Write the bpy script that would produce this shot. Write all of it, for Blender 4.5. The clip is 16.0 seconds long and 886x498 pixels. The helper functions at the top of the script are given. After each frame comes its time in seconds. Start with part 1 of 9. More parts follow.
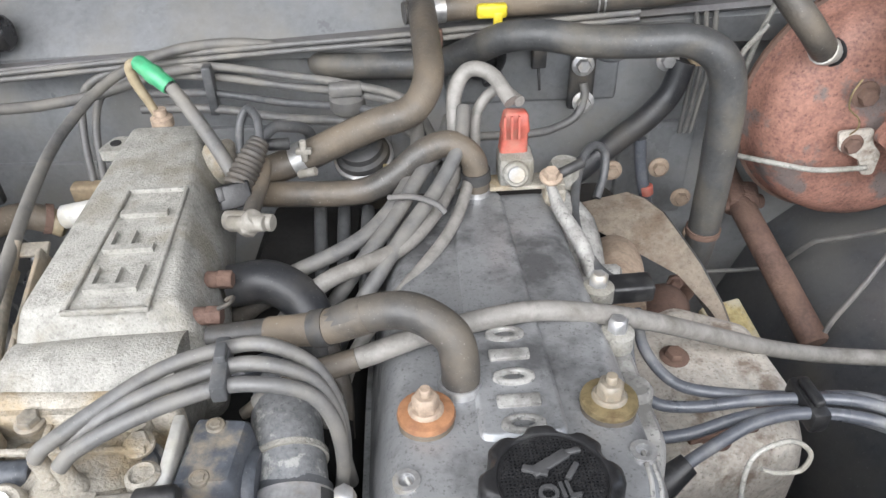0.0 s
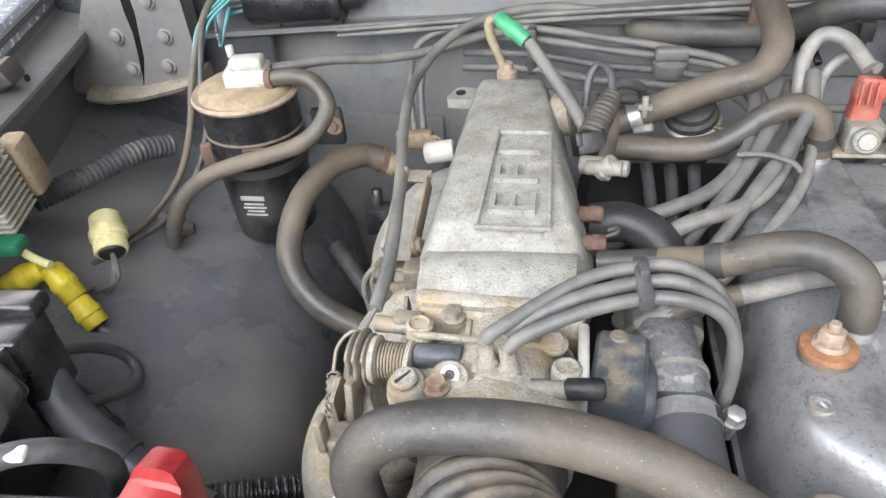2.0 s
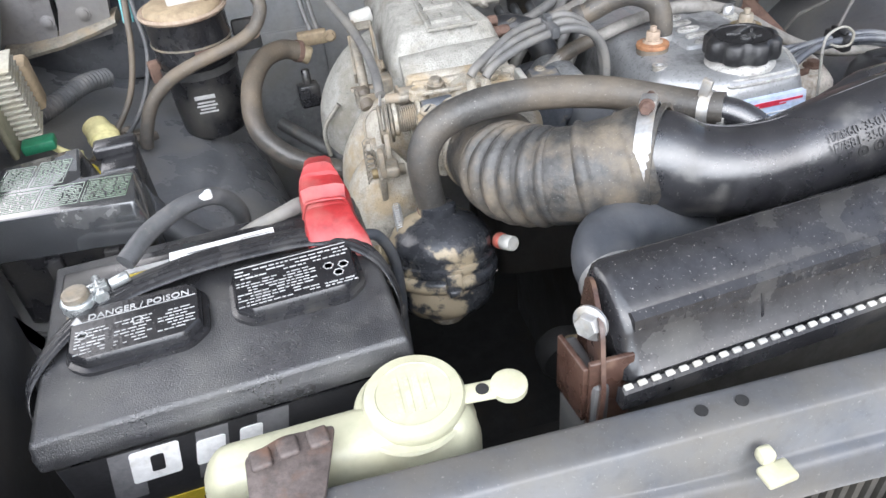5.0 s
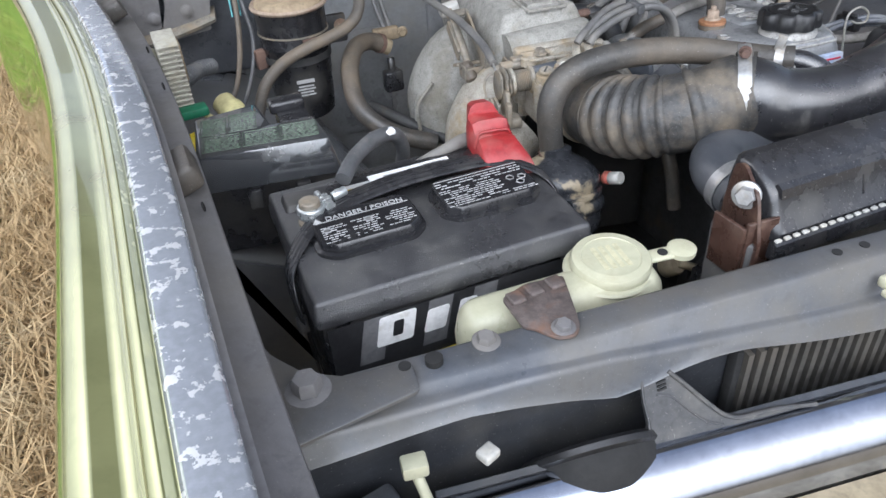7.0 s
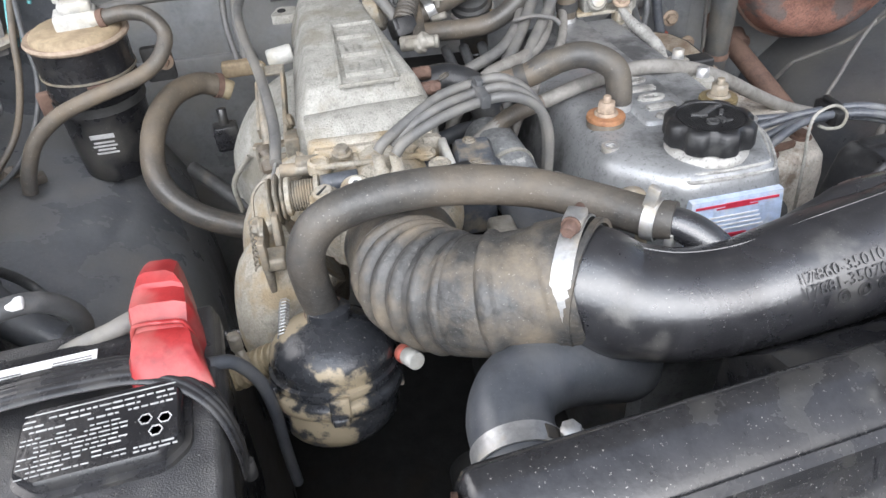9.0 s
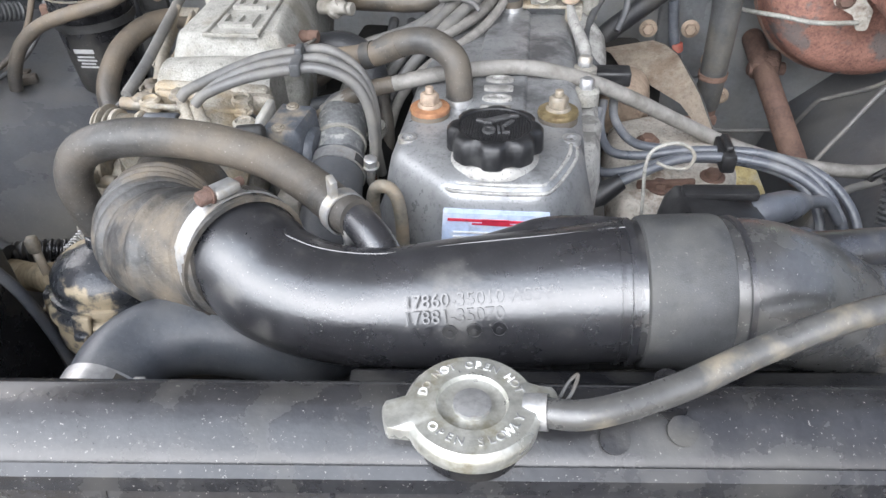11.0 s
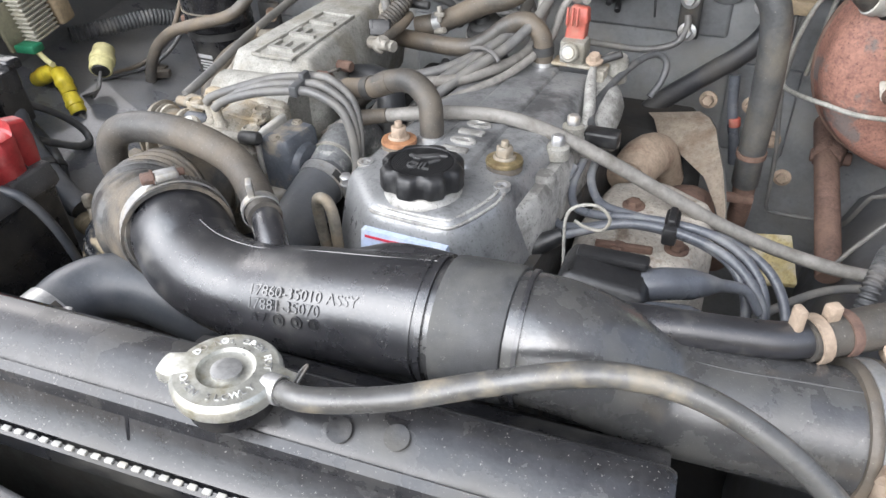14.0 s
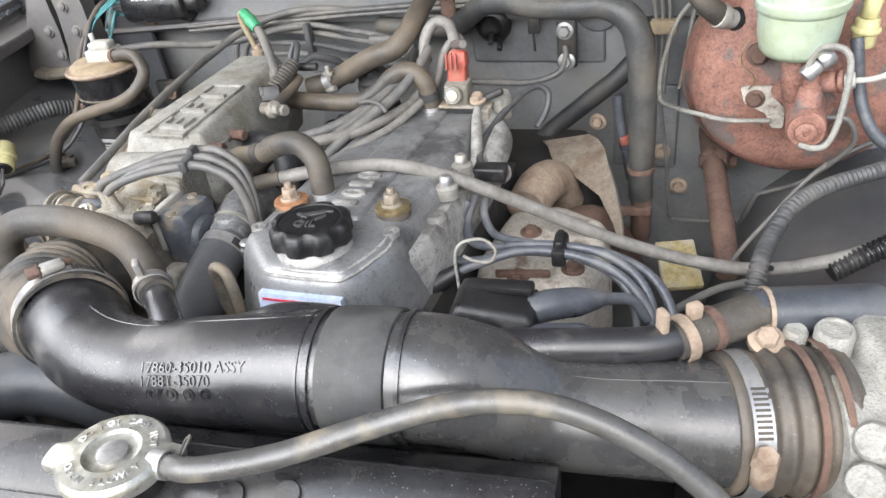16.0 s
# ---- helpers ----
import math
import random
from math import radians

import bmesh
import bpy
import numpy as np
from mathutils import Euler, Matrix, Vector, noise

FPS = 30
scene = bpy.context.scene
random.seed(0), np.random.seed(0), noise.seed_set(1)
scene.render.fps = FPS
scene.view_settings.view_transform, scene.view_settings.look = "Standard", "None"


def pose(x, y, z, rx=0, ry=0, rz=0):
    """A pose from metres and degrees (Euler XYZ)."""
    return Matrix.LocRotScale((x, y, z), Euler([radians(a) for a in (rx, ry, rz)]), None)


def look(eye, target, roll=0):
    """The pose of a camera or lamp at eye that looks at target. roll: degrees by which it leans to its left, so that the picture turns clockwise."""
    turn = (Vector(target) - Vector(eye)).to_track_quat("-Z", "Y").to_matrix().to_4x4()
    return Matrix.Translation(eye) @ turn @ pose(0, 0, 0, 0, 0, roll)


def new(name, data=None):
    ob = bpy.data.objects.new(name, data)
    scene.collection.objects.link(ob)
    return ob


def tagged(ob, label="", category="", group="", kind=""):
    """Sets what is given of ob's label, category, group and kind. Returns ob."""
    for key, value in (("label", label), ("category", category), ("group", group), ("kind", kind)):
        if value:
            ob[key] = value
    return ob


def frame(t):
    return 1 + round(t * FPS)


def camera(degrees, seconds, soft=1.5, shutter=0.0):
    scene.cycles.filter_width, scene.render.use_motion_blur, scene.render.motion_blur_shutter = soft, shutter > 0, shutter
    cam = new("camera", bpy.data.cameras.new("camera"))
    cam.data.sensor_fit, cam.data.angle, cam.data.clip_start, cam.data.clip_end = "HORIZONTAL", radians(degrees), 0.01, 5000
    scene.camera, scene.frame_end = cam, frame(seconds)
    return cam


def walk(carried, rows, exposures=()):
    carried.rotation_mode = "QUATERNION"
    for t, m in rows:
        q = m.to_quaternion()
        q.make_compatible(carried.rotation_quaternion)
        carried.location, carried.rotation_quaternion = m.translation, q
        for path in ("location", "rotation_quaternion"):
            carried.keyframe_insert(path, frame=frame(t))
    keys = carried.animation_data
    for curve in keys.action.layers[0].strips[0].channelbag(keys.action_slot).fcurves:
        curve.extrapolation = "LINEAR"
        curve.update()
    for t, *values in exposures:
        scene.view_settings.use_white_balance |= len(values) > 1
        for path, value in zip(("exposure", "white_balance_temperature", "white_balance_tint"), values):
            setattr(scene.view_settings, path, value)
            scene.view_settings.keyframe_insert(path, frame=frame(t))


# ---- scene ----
cam = camera(62.7, 16.0)
PATH = [
    (0, (0.013, 0.011, 1.439), (-0.02, 1.59, 0.212), -1.5),
    (0.5, (-0.022, -0.003, 1.44), (-0.221, 1.548, 0.193), -2.4),
    (1, (-0.052, -0.033, 1.428), (-0.37, 1.487, 0.168), -3.5),
    (1.5, (-0.072, -0.058, 1.432), (-0.486, 1.434, 0.166), -4.6),
    (2, (-0.14, -0.065, 1.44), (-0.579, 1.455, 0.216), -5.3),
    (2.5, (-0.233, -0.097, 1.468), (-0.757, 1.433, 0.292), -8.2),
    (3, (-0.18, -0.1, 1.447), (-0.686, 1.41, 0.238), -9.1),
    (3.5, (-0.111, -0.114, 1.433), (-0.396, 1.401, 0.158), -8.1),
    (4, (-0.195, -0.18, 1.445), (-0.277, 1.333, 0.14), -8.2),
    (4.5, (-0.292, -0.246, 1.451), (-0.218, 1.276, 0.155), -6.7),
    (5, (-0.317, -0.402, 1.442), (-0.164, 1.143, 0.181), -6.3),
    (5.2, (-0.33, -0.457, 1.445), (-0.158, 1.093, 0.192), -6.3),
    (7.3, (-0.553, -0.531, 1.449), (-0.23, 1.046, 0.262), -4.4),
    (7.5, (-0.524, -0.506, 1.446), (-0.211, 1.065, 0.249), -4.3),
    (8, (-0.383, -0.426, 1.432), (-0.111, 1.132, 0.207), -3.8),
    (8.5, (-0.277, -0.366, 1.424), (-0.049, 1.177, 0.172), -3.3),
    (9, (-0.211, -0.259, 1.432), (-0.056, 1.274, 0.157), -3.6),
    (9.5, (-0.13, -0.194, 1.437), (-0.06, 1.316, 0.127), -4.5),
    (10, (-0.031, -0.227, 1.416), (-0.009, 1.259, 0.079), -3.1),
    (10.2, (0.018, -0.258, 1.411), (-0.035, 1.233, 0.079), -2.9),
    (12.3, (0.228, -0.212, 1.429), (-0.404, 1.2, 0.161), -2.2),
    (12.5, (0.265, -0.218, 1.424), (-0.402, 1.184, 0.163), -2.4),
    (13, (0.327, -0.22, 1.424), (-0.41, 1.159, 0.177), -2.8),
    (13.5, (0.354, -0.218, 1.441), (-0.438, 1.149, 0.215), -3.1),
    (14, (0.346, -0.221, 1.442), (-0.484, 1.136, 0.23), -3.3),
    (14.5, (0.34, -0.229, 1.439), (-0.515, 1.127, 0.242), -3.8),
    (15, (0.343, -0.238, 1.442), (-0.513, 1.131, 0.262), -5.0),
    (15.5, (0.38, -0.222, 1.445), (-0.455, 1.18, 0.289), -6.5),
    (16, (0.403, -0.209, 1.45), (-0.348, 1.263, 0.323), -8.6),
]
walk(cam, [(t, look(eye, target, roll)) for t, eye, target, roll in PATH], exposures=[(0.0, 1.40, 6020, 10), (1.5, 1.41, 5980, 10), (3.0, 1.34, 5980, 10), (4.0, 1.42, 5880, 10), (4.5, 1.44, 5880, 10), (5.2, 1.40, 5780, 10), (7.4, 0.83, 5650, 10), (8.0, 1.08, 5800, 10), (8.5, 1.18, 5880, 10), (9.0, 1.29, 5920, 10), (10.0, 1.41, 5850, 10), (12.5, 1.42, 5920, 10), (14.0, 1.40, 5980, 10), (16.0, 1.38, 6080, 10)])

# ---- world and light ----
world = bpy.data.worlds.new("sky")
scene.world = world
world.use_nodes = True
wn = world.node_tree.nodes
# thin bright haze: the glow round the veiled sun is spread wide over the front of the sky
glow = None
for turn in (145, 172, 199, 226, 285, 318):
    sky = wn.new("ShaderNodeTexSky")
    sky.sky_type = "NISHITA"
    sky.sun_disc = False
    sky.sun_elevation = radians(38)
    sky.sun_rotation = radians(turn)
    sky.air_density, sky.dust_density = 1.0, 9.0
    if glow is None:
        glow = sky.outputs[0]
        continue
    add = wn.new("ShaderNodeMix")
    add.data_type, add.blend_type = "RGBA", "ADD"
    add.inputs[0].default_value = 1.0
    world.node_tree.links.new(glow, add.inputs[6])
    world.node_tree.links.new(sky.outputs[0], add.inputs[7])
    glow = add.outputs[2]
wn["Background"].inputs["Strength"].default_value = 0.0235
grey = wn.new("ShaderNodeHueSaturation")
grey.inputs["Saturation"].default_value = 0.6
world.node_tree.links.new(glow, grey.inputs["Color"])
world.node_tree.links.new(grey.outputs[0], wn["Background"].inputs["Color"])
sun_data = bpy.data.lights.new("sun", "SUN")
sun_data.energy = 1.5
sun_data.angle = radians(80)
sun_data.color = (0.93, 0.975, 1.0)
sun = new("sun", sun_data)
sun.matrix_world = look((-0.85, -2.4, 3.1), (0, 0.3, 1.0))

# ---- small tools ----
ORIGIN = {}


def thing(name, at, label, category, group="", kind=""):
    """An Empty at the foot of a thing that parents its parts."""
    ob = new(name)
    ob.location = at
    ob.empty_display_size = 0.02
    ORIGIN[ob] = Vector(at)
    return tagged(ob, label, category, group, kind)


def link(name, bm, material, smooth=45):
    bmesh.ops.recalc_face_normals(bm, faces=bm.faces)
    me = bpy.data.meshes.new(name)
    bm.to_mesh(me)
    bm.free()
    me.materials.append(material)
    for p in me.polygons:
        p.use_smooth = smooth > 0
    if smooth > 0:
        me.set_sharp_from_angle(angle=radians(smooth))
    return new(name, me)


def part(name, bm, material, parent, label="", smooth=45):
    """One mesh under a thing or a part; bm is in world metres."""
    o = ORIGIN[parent]
    bmesh.ops.translate(bm, verts=bm.verts, vec=-o)
    ob = link(name, bm, material, smooth)
    ob.parent = parent
    ORIGIN[ob] = o
    return tagged(ob, label)


def solo(name, bm, material, label, category, group="", kind="", smooth=45):
    """A thing of one single mesh, with its origin in its middle."""
    c = sum((v.co for v in bm.verts), Vector()) / len(bm.verts)
    bmesh.ops.translate(bm, verts=bm.verts, vec=-c)
    ob = link(name, bm, material, smooth)
    ob.location = c
    ORIGIN[ob] = c
    return tagged(ob, label, category, group, kind)


def join(*parts):
    """Several bmeshes made one."""
    me = bpy.data.meshes.new("tmp")
    out = bmesh.new()
    for b in parts:
        b.to_mesh(me)
        out.from_mesh(me)
        b.free()
    bpy.data.meshes.remove(me)
    return out


def box(c, s, bev=0.002, rz=0.0, seg=2, rx=0.0, ry=0.0):
    bm = bmesh.new()
    bmesh.ops.create_cube(bm, size=1.0)
    bmesh.ops.scale(bm, verts=bm.verts, vec=Vector(s))
    if bev > 0:
        bmesh.ops.bevel(bm, geom=bm.edges[:], offset=min(bev, min(s) * 0.45), segments=seg, affect="EDGES", profile=0.5)
    bm.transform(pose(c[0], c[1], c[2], rx, ry, rz))
    return bm


def aim(a, b):
    """The pose at a whose z axis points at b."""
    a, b = Vector(a), Vector(b)
    return Matrix.Translation(a) @ (b - a).to_track_quat("Z", "Y").to_matrix().to_4x4()


def lathe(profile, m=None, seg=28, wave=None):
    """A turned body: profile of (radius, height) from one end to the other, along z of m. wave(angle, i) scales the radius."""
    bm = bmesh.new()
    rings = []
    for i, (r, h) in enumerate(profile):
        ring = []
        for k in range(seg):
            a = 2 * math.pi * k / seg
            q = r * (wave(a, i) if wave else 1.0)
            ring.append(bm.verts.new((q * math.cos(a), q * math.sin(a), h)))
        rings.append(ring)
    for p, q in zip(rings, rings[1:]):
        for k in range(seg):
            bm.faces.new((p[k], p[(k + 1) % seg], q[(k + 1) % seg], q[k]))
    bm.faces.new(rings[0][::-1])
    bm.faces.new(rings[-1])
    if m is not None:
        bm.transform(m)
    return bm


def rod(a, b, r, seg=16, bev=0.15):
    """A round bar from a to b with softened ends."""
    L = (Vector(b) - Vector(a)).length
    e = min(r * bev, L * 0.3)
    return lathe([(r - e, 0), (r, e), (r, L - e), (r - e, L)], aim(a, b), seg)


def curve(points, k=8):
    """A smooth line through the points."""
    P = [Vector(p) for p in points]
    P = [2 * P[0] - P[1], *P, 2 * P[-1] - P[-2]]
    out = []
    for i in range(1, len(P) - 2):
        p0, p1, p2, p3 = P[i - 1:i + 3]
        for j in range(k):
            t = j / k
            out.append(0.5 * (2 * p1 + (p2 - p0) * t + (2 * p0 - 5 * p1 + 4 * p2 - p3) * t * t + (3 * p1 - p0 - 3 * p2 + p3) * t ** 3))
    out.append(P[-2])
    return out


def tube(points, r, seg=12, k=8, ribs=None, flat=None):
    """A hose through the points. r: one radius, or one at each point. ribs: (pitch, depth) of a corrugated one.
    flat: squash of the section across (1 is round), one at each point."""
    n = len(points)
    L = sum((Vector(b) - Vector(a)).length for a, b in zip(points, points[1:]))
    if ribs:
        k = max(4, int(L / ribs[0] * 6 / (n - 1)))
    C = curve(points, k)
    rr = r if isinstance(r, (list, tuple)) else [r] * n
    bm = bmesh.new()
    t = (C[1] - C[0]).normalized()
    u = t.orthogonal().normalized()
    s, rings = 0.0, []
    for i, c in enumerate(C):
        d = (C[min(i + 1, len(C) - 1)] - C[max(i - 1, 0)]).normalized()
        u = (u - d * u.dot(d)).normalized()
        w = d.cross(u)
        if i:
            s += (c - C[i - 1]).length
        f = i / k
        j = min(int(f), n - 2)
        f -= j
        q = rr[j] * (1 - f) + rr[j + 1] * f
        if ribs:
            q += ribs[1] * max(-1, min(1, 1.6 * math.sin(2 * math.pi * s / ribs[0])))
        rings.append([bm.verts.new(c + q * (math.cos(a) * u + math.sin(a) * w)) for a in (2 * math.pi * m / seg for m in range(seg))])
    for p, q in zip(rings, rings[1:]):
        for m in range(seg):
            bm.faces.new((p[m], p[(m + 1) % seg], q[(m + 1) % seg], q[m]))
    bm.faces.new(rings[0][::-1])
    bm.faces.new(rings[-1])
    return bm


def loft(rings, cap=True):
    """A skin over closed rings of equally many points."""
    bm = bmesh.new()
    R = [[bm.verts.new(p) for p in ring] for ring in rings]
    n = len(R[0])
    for p, q in zip(R, R[1:]):
        for k in range(n):
            bm.faces.new((p[k], p[(k + 1) % n], q[(k + 1) % n], q[k]))
    if cap:
        bm.faces.new(R[0][::-1])
        bm.faces.new(R[-1])
    return bm


def grown(poly, d):
    """A flat outline moved outwards by d (anticlockwise points)."""
    out, n = [], len(poly)
    for i in range(n):
        a, b, c = Vector(poly[i - 1]), Vector(poly[i]), Vector(poly[(i + 1) % n])
        p, q = (b - a).normalized(), (c - b).normalized()
        n1, n2 = Vector((p.y, -p.x)), Vector((q.y, -q.x))
        m = (n1 + n2).normalized()
        out.append(b + m * d / max(0.4, m.dot(n1)))
    return out


def rounded(poly, r, k=4):
    """An outline with its corners cut round by r."""
    out, n = [], len(poly)
    for i in range(n):
        a, b, c = Vector(poly[i - 1]), Vector(poly[i]), Vector(poly[(i + 1) % n])
        q = min(r, (a - b).length * 0.45, (c - b).length * 0.45)
        p0, p1 = b + (a - b).normalized() * q, b + (c - b).normalized() * q
        for j in range(k + 1):
            t = j / k
            out.append((1 - t) ** 2 * p0 + 2 * t * (1 - t) * b + t * t * p1)
    return out


def slab(poly, layers, m=None, r=0.0):
    """A body over an outline: layers of (height, growth of the outline)."""
    bm = loft([[Vector((p[0], p[1], z)) for p in (rounded(grown(poly, g), max(r + g, 0.0015)) if r else grown(poly, g))] for z, g in layers])
    if m is not None:
        bm.transform(m)
    return bm


def text_bm(words, size, depth, m, bold=0.0):
    cu = bpy.data.curves.new("words", "FONT")
    cu.offset = bold
    cu.body, cu.size, cu.extrude, cu.align_x, cu.align_y, cu.resolution_u = words, size, depth, "CENTER", "CENTER", 3
    ob = new("words", cu)
    me = bpy.data.meshes.new_from_object(ob.evaluated_get(bpy.context.evaluated_depsgraph_get()))
    bpy.data.objects.remove(ob)
    bm = bmesh.new()
    bm.from_mesh(me)
    bpy.data.meshes.remove(me)
    bm.transform(m)
    return bm


def hexbolt(at, way, r=0.006, h=0.006, washer=0.0):
    """A hexagon head on its washer, standing on at and pointing along way."""
    m = aim(at, Vector(at) + Vector(way))
    head = lathe([(r, 0), (r, h * 0.8), (r * 0.85, h)], m, 6)
    if washer:
        return join(lathe([(washer, -0.001), (washer, 0.0012), (washer * 0.9, 0.0018)], m, 18), head)
    return head


def band(at, way, r, w, t=0.0012, seg=32):
    """A flat hose clamp band round an axis."""
    m = aim(Vector(at) - Vector(way).normalized() * w / 2, Vector(at) + Vector(way))
    bm = bmesh.new()
    prof = [(r, 0), (r + t, 0), (r + t, w), (r, w)]
    rings = [[bm.verts.new((q * math.cos(a), q * math.sin(a), h)) for q, h in prof] for a in (2 * math.pi * k / seg for k in range(seg))]
    for k in range(seg):
        p, q = rings[k], rings[(k + 1) % seg]
        for j in range(4):
            bm.faces.new((p[j], p[(j + 1) % 4], q[(j + 1) % 4], q[j]))
    bm.transform(m)
    return bm


# ---- materials ----
def mat(name, col, rough=0.6, metal=0.0, col2=None, dirt=None, dirt_at=0.55, dirt_w=0.12, dscale=14.0, gscale=220.0, gmix=0.35, bump=0.15, rvar=0.15, spec=0.5, coat=0.0, speck=0.0, ior=1.5, wear=0.32, lump=0.4, pit=0.0):
    """A worn surface: two colours mixed by a fine grain, dirt in blotches, and light specks of grit."""
    m = bpy.data.materials.new(name)
    m.use_nodes = True
    nt = m.node_tree
    N, L = nt.nodes, nt.links
    b = N["Principled BSDF"]
    pos = N.new("ShaderNodeNewGeometry").outputs["Position"]

    def ns(scale, detail=4.0, w=0.55):
        t = N.new("ShaderNodeTexNoise")
        t.inputs["Scale"].default_value, t.inputs["Detail"].default_value, t.inputs["Roughness"].default_value = scale, detail, w
        L.new(pos, t.inputs["Vector"])
        return t.outputs["Fac"]

    def ramp(f, lo, hi, a=0.0, z=1.0):
        t = N.new("ShaderNodeMapRange")
        for i, v in zip((1, 2, 3, 4), (lo, hi, a, z)):
            t.inputs[i].default_value = v
        L.new(f, t.inputs[0])
        return t.outputs[0]

    def mix(f, a, c):
        t = N.new("ShaderNodeMix")
        t.data_type = "RGBA"
        L.new(f, t.inputs[0])
        for i, v in ((6, a), (7, c)):
            if isinstance(v, tuple):
                t.inputs[i].default_value = (*v, 1)
            else:
                L.new(v, t.inputs[i])
        return t.outputs[2]

    fine, broad = ns(gscale, 3.0), ns(dscale, 6.0, 0.62)
    c2 = col2 or tuple(x * 0.72 for x in col)
    out = mix(ramp(fine, 0.35, 0.65, 0.0, gmix * 2), col, c2)
    out = mix(ramp(ns(dscale * 2.7, 5.0), 0.4, 0.7, 0.0, 0.5), out, tuple(min(1, x * 1.4 + 0.01) for x in col))
    out = mix(ramp(ns(95.0, 5.0, 0.65), 0.53, 0.64, 0.0, wear), out, tuple(x * 0.42 for x in col))
    out = mix(ramp(ns(31.0, 6.0, 0.7), 0.56, 0.66, 0.0, wear * 0.7), out, tuple(x * 0.5 for x in col))
    rgh = ramp(broad, 0.3, 0.7, max(0.05, rough - rvar), min(1, rough + rvar))
    if dirt:
        f = ramp(broad, dirt_at - dirt_w, dirt_at + dirt_w, 0.0, 0.85)
        out = mix(f, out, dirt)
        t = N.new("ShaderNodeMath")
        t.operation = "MULTIPLY_ADD"
        L.new(f, t.inputs[0])
        t.inputs[1].default_value = 0.3 * (1 - rough)
        L.new(rgh, t.inputs[2])
        rgh = t.outputs[0]
    if pit:
        out = mix(ramp(ns(380.0, 3.0, 0.7), 0.60, 0.66, 0.0, pit), out, tuple(x * 0.18 for x in col))
        out = mix(ramp(ns(150.0, 4.0, 0.7), 0.62, 0.68, 0.0, pit * 0.8), out, tuple(x * 0.25 for x in col))
    if speck:
        out = mix(ramp(ns(540.0, 3.0, 0.7), 0.665, 0.70, 0.0, speck * 0.6), out, (0.40, 0.39, 0.36))
        out = mix(ramp(ns(210.0, 3.0, 0.75), 0.69, 0.72, 0.0, speck * 0.5), out, (0.36, 0.35, 0.32))
    L.new(out, b.inputs["Base Color"])
    L.new(rgh, b.inputs["Roughness"])
    b.inputs["Metallic"].default_value = metal
    b.inputs["Specular IOR Level"].default_value = spec
    b.inputs["Coat Weight"].default_value = coat
    b.inputs["IOR"].default_value = ior
    if bump:
        t = N.new("ShaderNodeBump")
        t.inputs["Strength"].default_value = bump
        t.inputs["Distance"].default_value = 0.002
        hgt = N.new("ShaderNodeMath")
        hgt.operation = "MULTIPLY_ADD"
        L.new(ns(70.0, 4.0, 0.6), hgt.inputs[0])
        hgt.inputs[1].default_value = lump
        L.new(fine, hgt.inputs[2])
        L.new(hgt.outputs[0], t.inputs["Height"])
        L.new(t.outputs[0], b.inputs["Normal"])
    return m


ALU = mat("cast_aluminium", (0.295, 0.288, 0.262), 0.70, 0.05, (0.215, 0.21, 0.19), (0.185, 0.168, 0.132), 0.575, 0.09, 20, 520, 0.42, 0.6, wear=0.42, pit=0.38, lump=1.0)
DULLTAN = mat("dusty_bracket_steel", (0.22, 0.20, 0.165), 0.55, 0.2, (0.13, 0.12, 0.10), (0.28, 0.225, 0.155), 0.55, 0.1, 40, 300, 0.4, 0.3)
ALU_TAN = mat("stained_aluminium", (0.36, 0.335, 0.285), 0.6, 0.12, (0.25, 0.23, 0.19), (0.29, 0.225, 0.135), 0.55, 0.08, 24, 480, 0.45, 0.55, lump=1.6, pit=0.32, wear=0.4)
COVER = mat("grimy_cover_metal", (0.285, 0.29, 0.296), 0.36, 0.45, (0.235, 0.24, 0.245), (0.075, 0.075, 0.077), 0.585, 0.05, 8, 420, 0.22, 0.14, lump=1.4, pit=0.45, wear=0.30)
COVER_LIGHT = mat("bare_cover_metal", (0.42, 0.415, 0.395), 0.5, 0.3, (0.33, 0.32, 0.30), (0.14, 0.135, 0.125), 0.55, 0.09, 30, 150, 0.4, 0.2, lump=1.6, pit=0.7)
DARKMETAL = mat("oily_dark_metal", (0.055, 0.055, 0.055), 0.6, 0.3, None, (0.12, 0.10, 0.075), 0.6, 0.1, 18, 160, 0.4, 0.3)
RUBBER = mat("dusty_rubber", (0.052, 0.050, 0.047), 0.5, 0, (0.034, 0.032, 0.030), (0.150, 0.122, 0.090), 0.55, 0.15, 9, 300, 0.4, 0.25, speck=0.8, lump=1.6)
RUBBER_TAN = mat("tan_dusted_rubber", (0.058, 0.054, 0.049), 0.48, 0, (0.036, 0.034, 0.032), (0.170, 0.135, 0.095), 0.535, 0.16, 13, 240, 0.4, 0.25, speck=0.7, lump=1.6)
BELLOWS = mat("dusty_bellows_rubber", (0.052, 0.051, 0.049), 0.5, 0, (0.032, 0.032, 0.032), (0.185, 0.152, 0.110), 0.555, 0.12, 22, 260, 0.45, 0.35, speck=0.8, wear=0.6, lump=2.0)
RUBBER_CLEAN = mat("soft_rubber", (0.052, 0.057, 0.067), 0.42, 0, None, (0.11, 0.11, 0.11), 0.61, 0.12, 11, 260, 0.3, 0.1, speck=0.5, ior=1.6, lump=1.6)
WIRE = mat("grey_wire_rubber", (0.108, 0.107, 0.105), 0.5, 0, (0.085, 0.084, 0.082), (0.20, 0.188, 0.165), 0.55, 0.12, 20, 260, 0.3, 0.1, speck=0.4, lump=1.6)
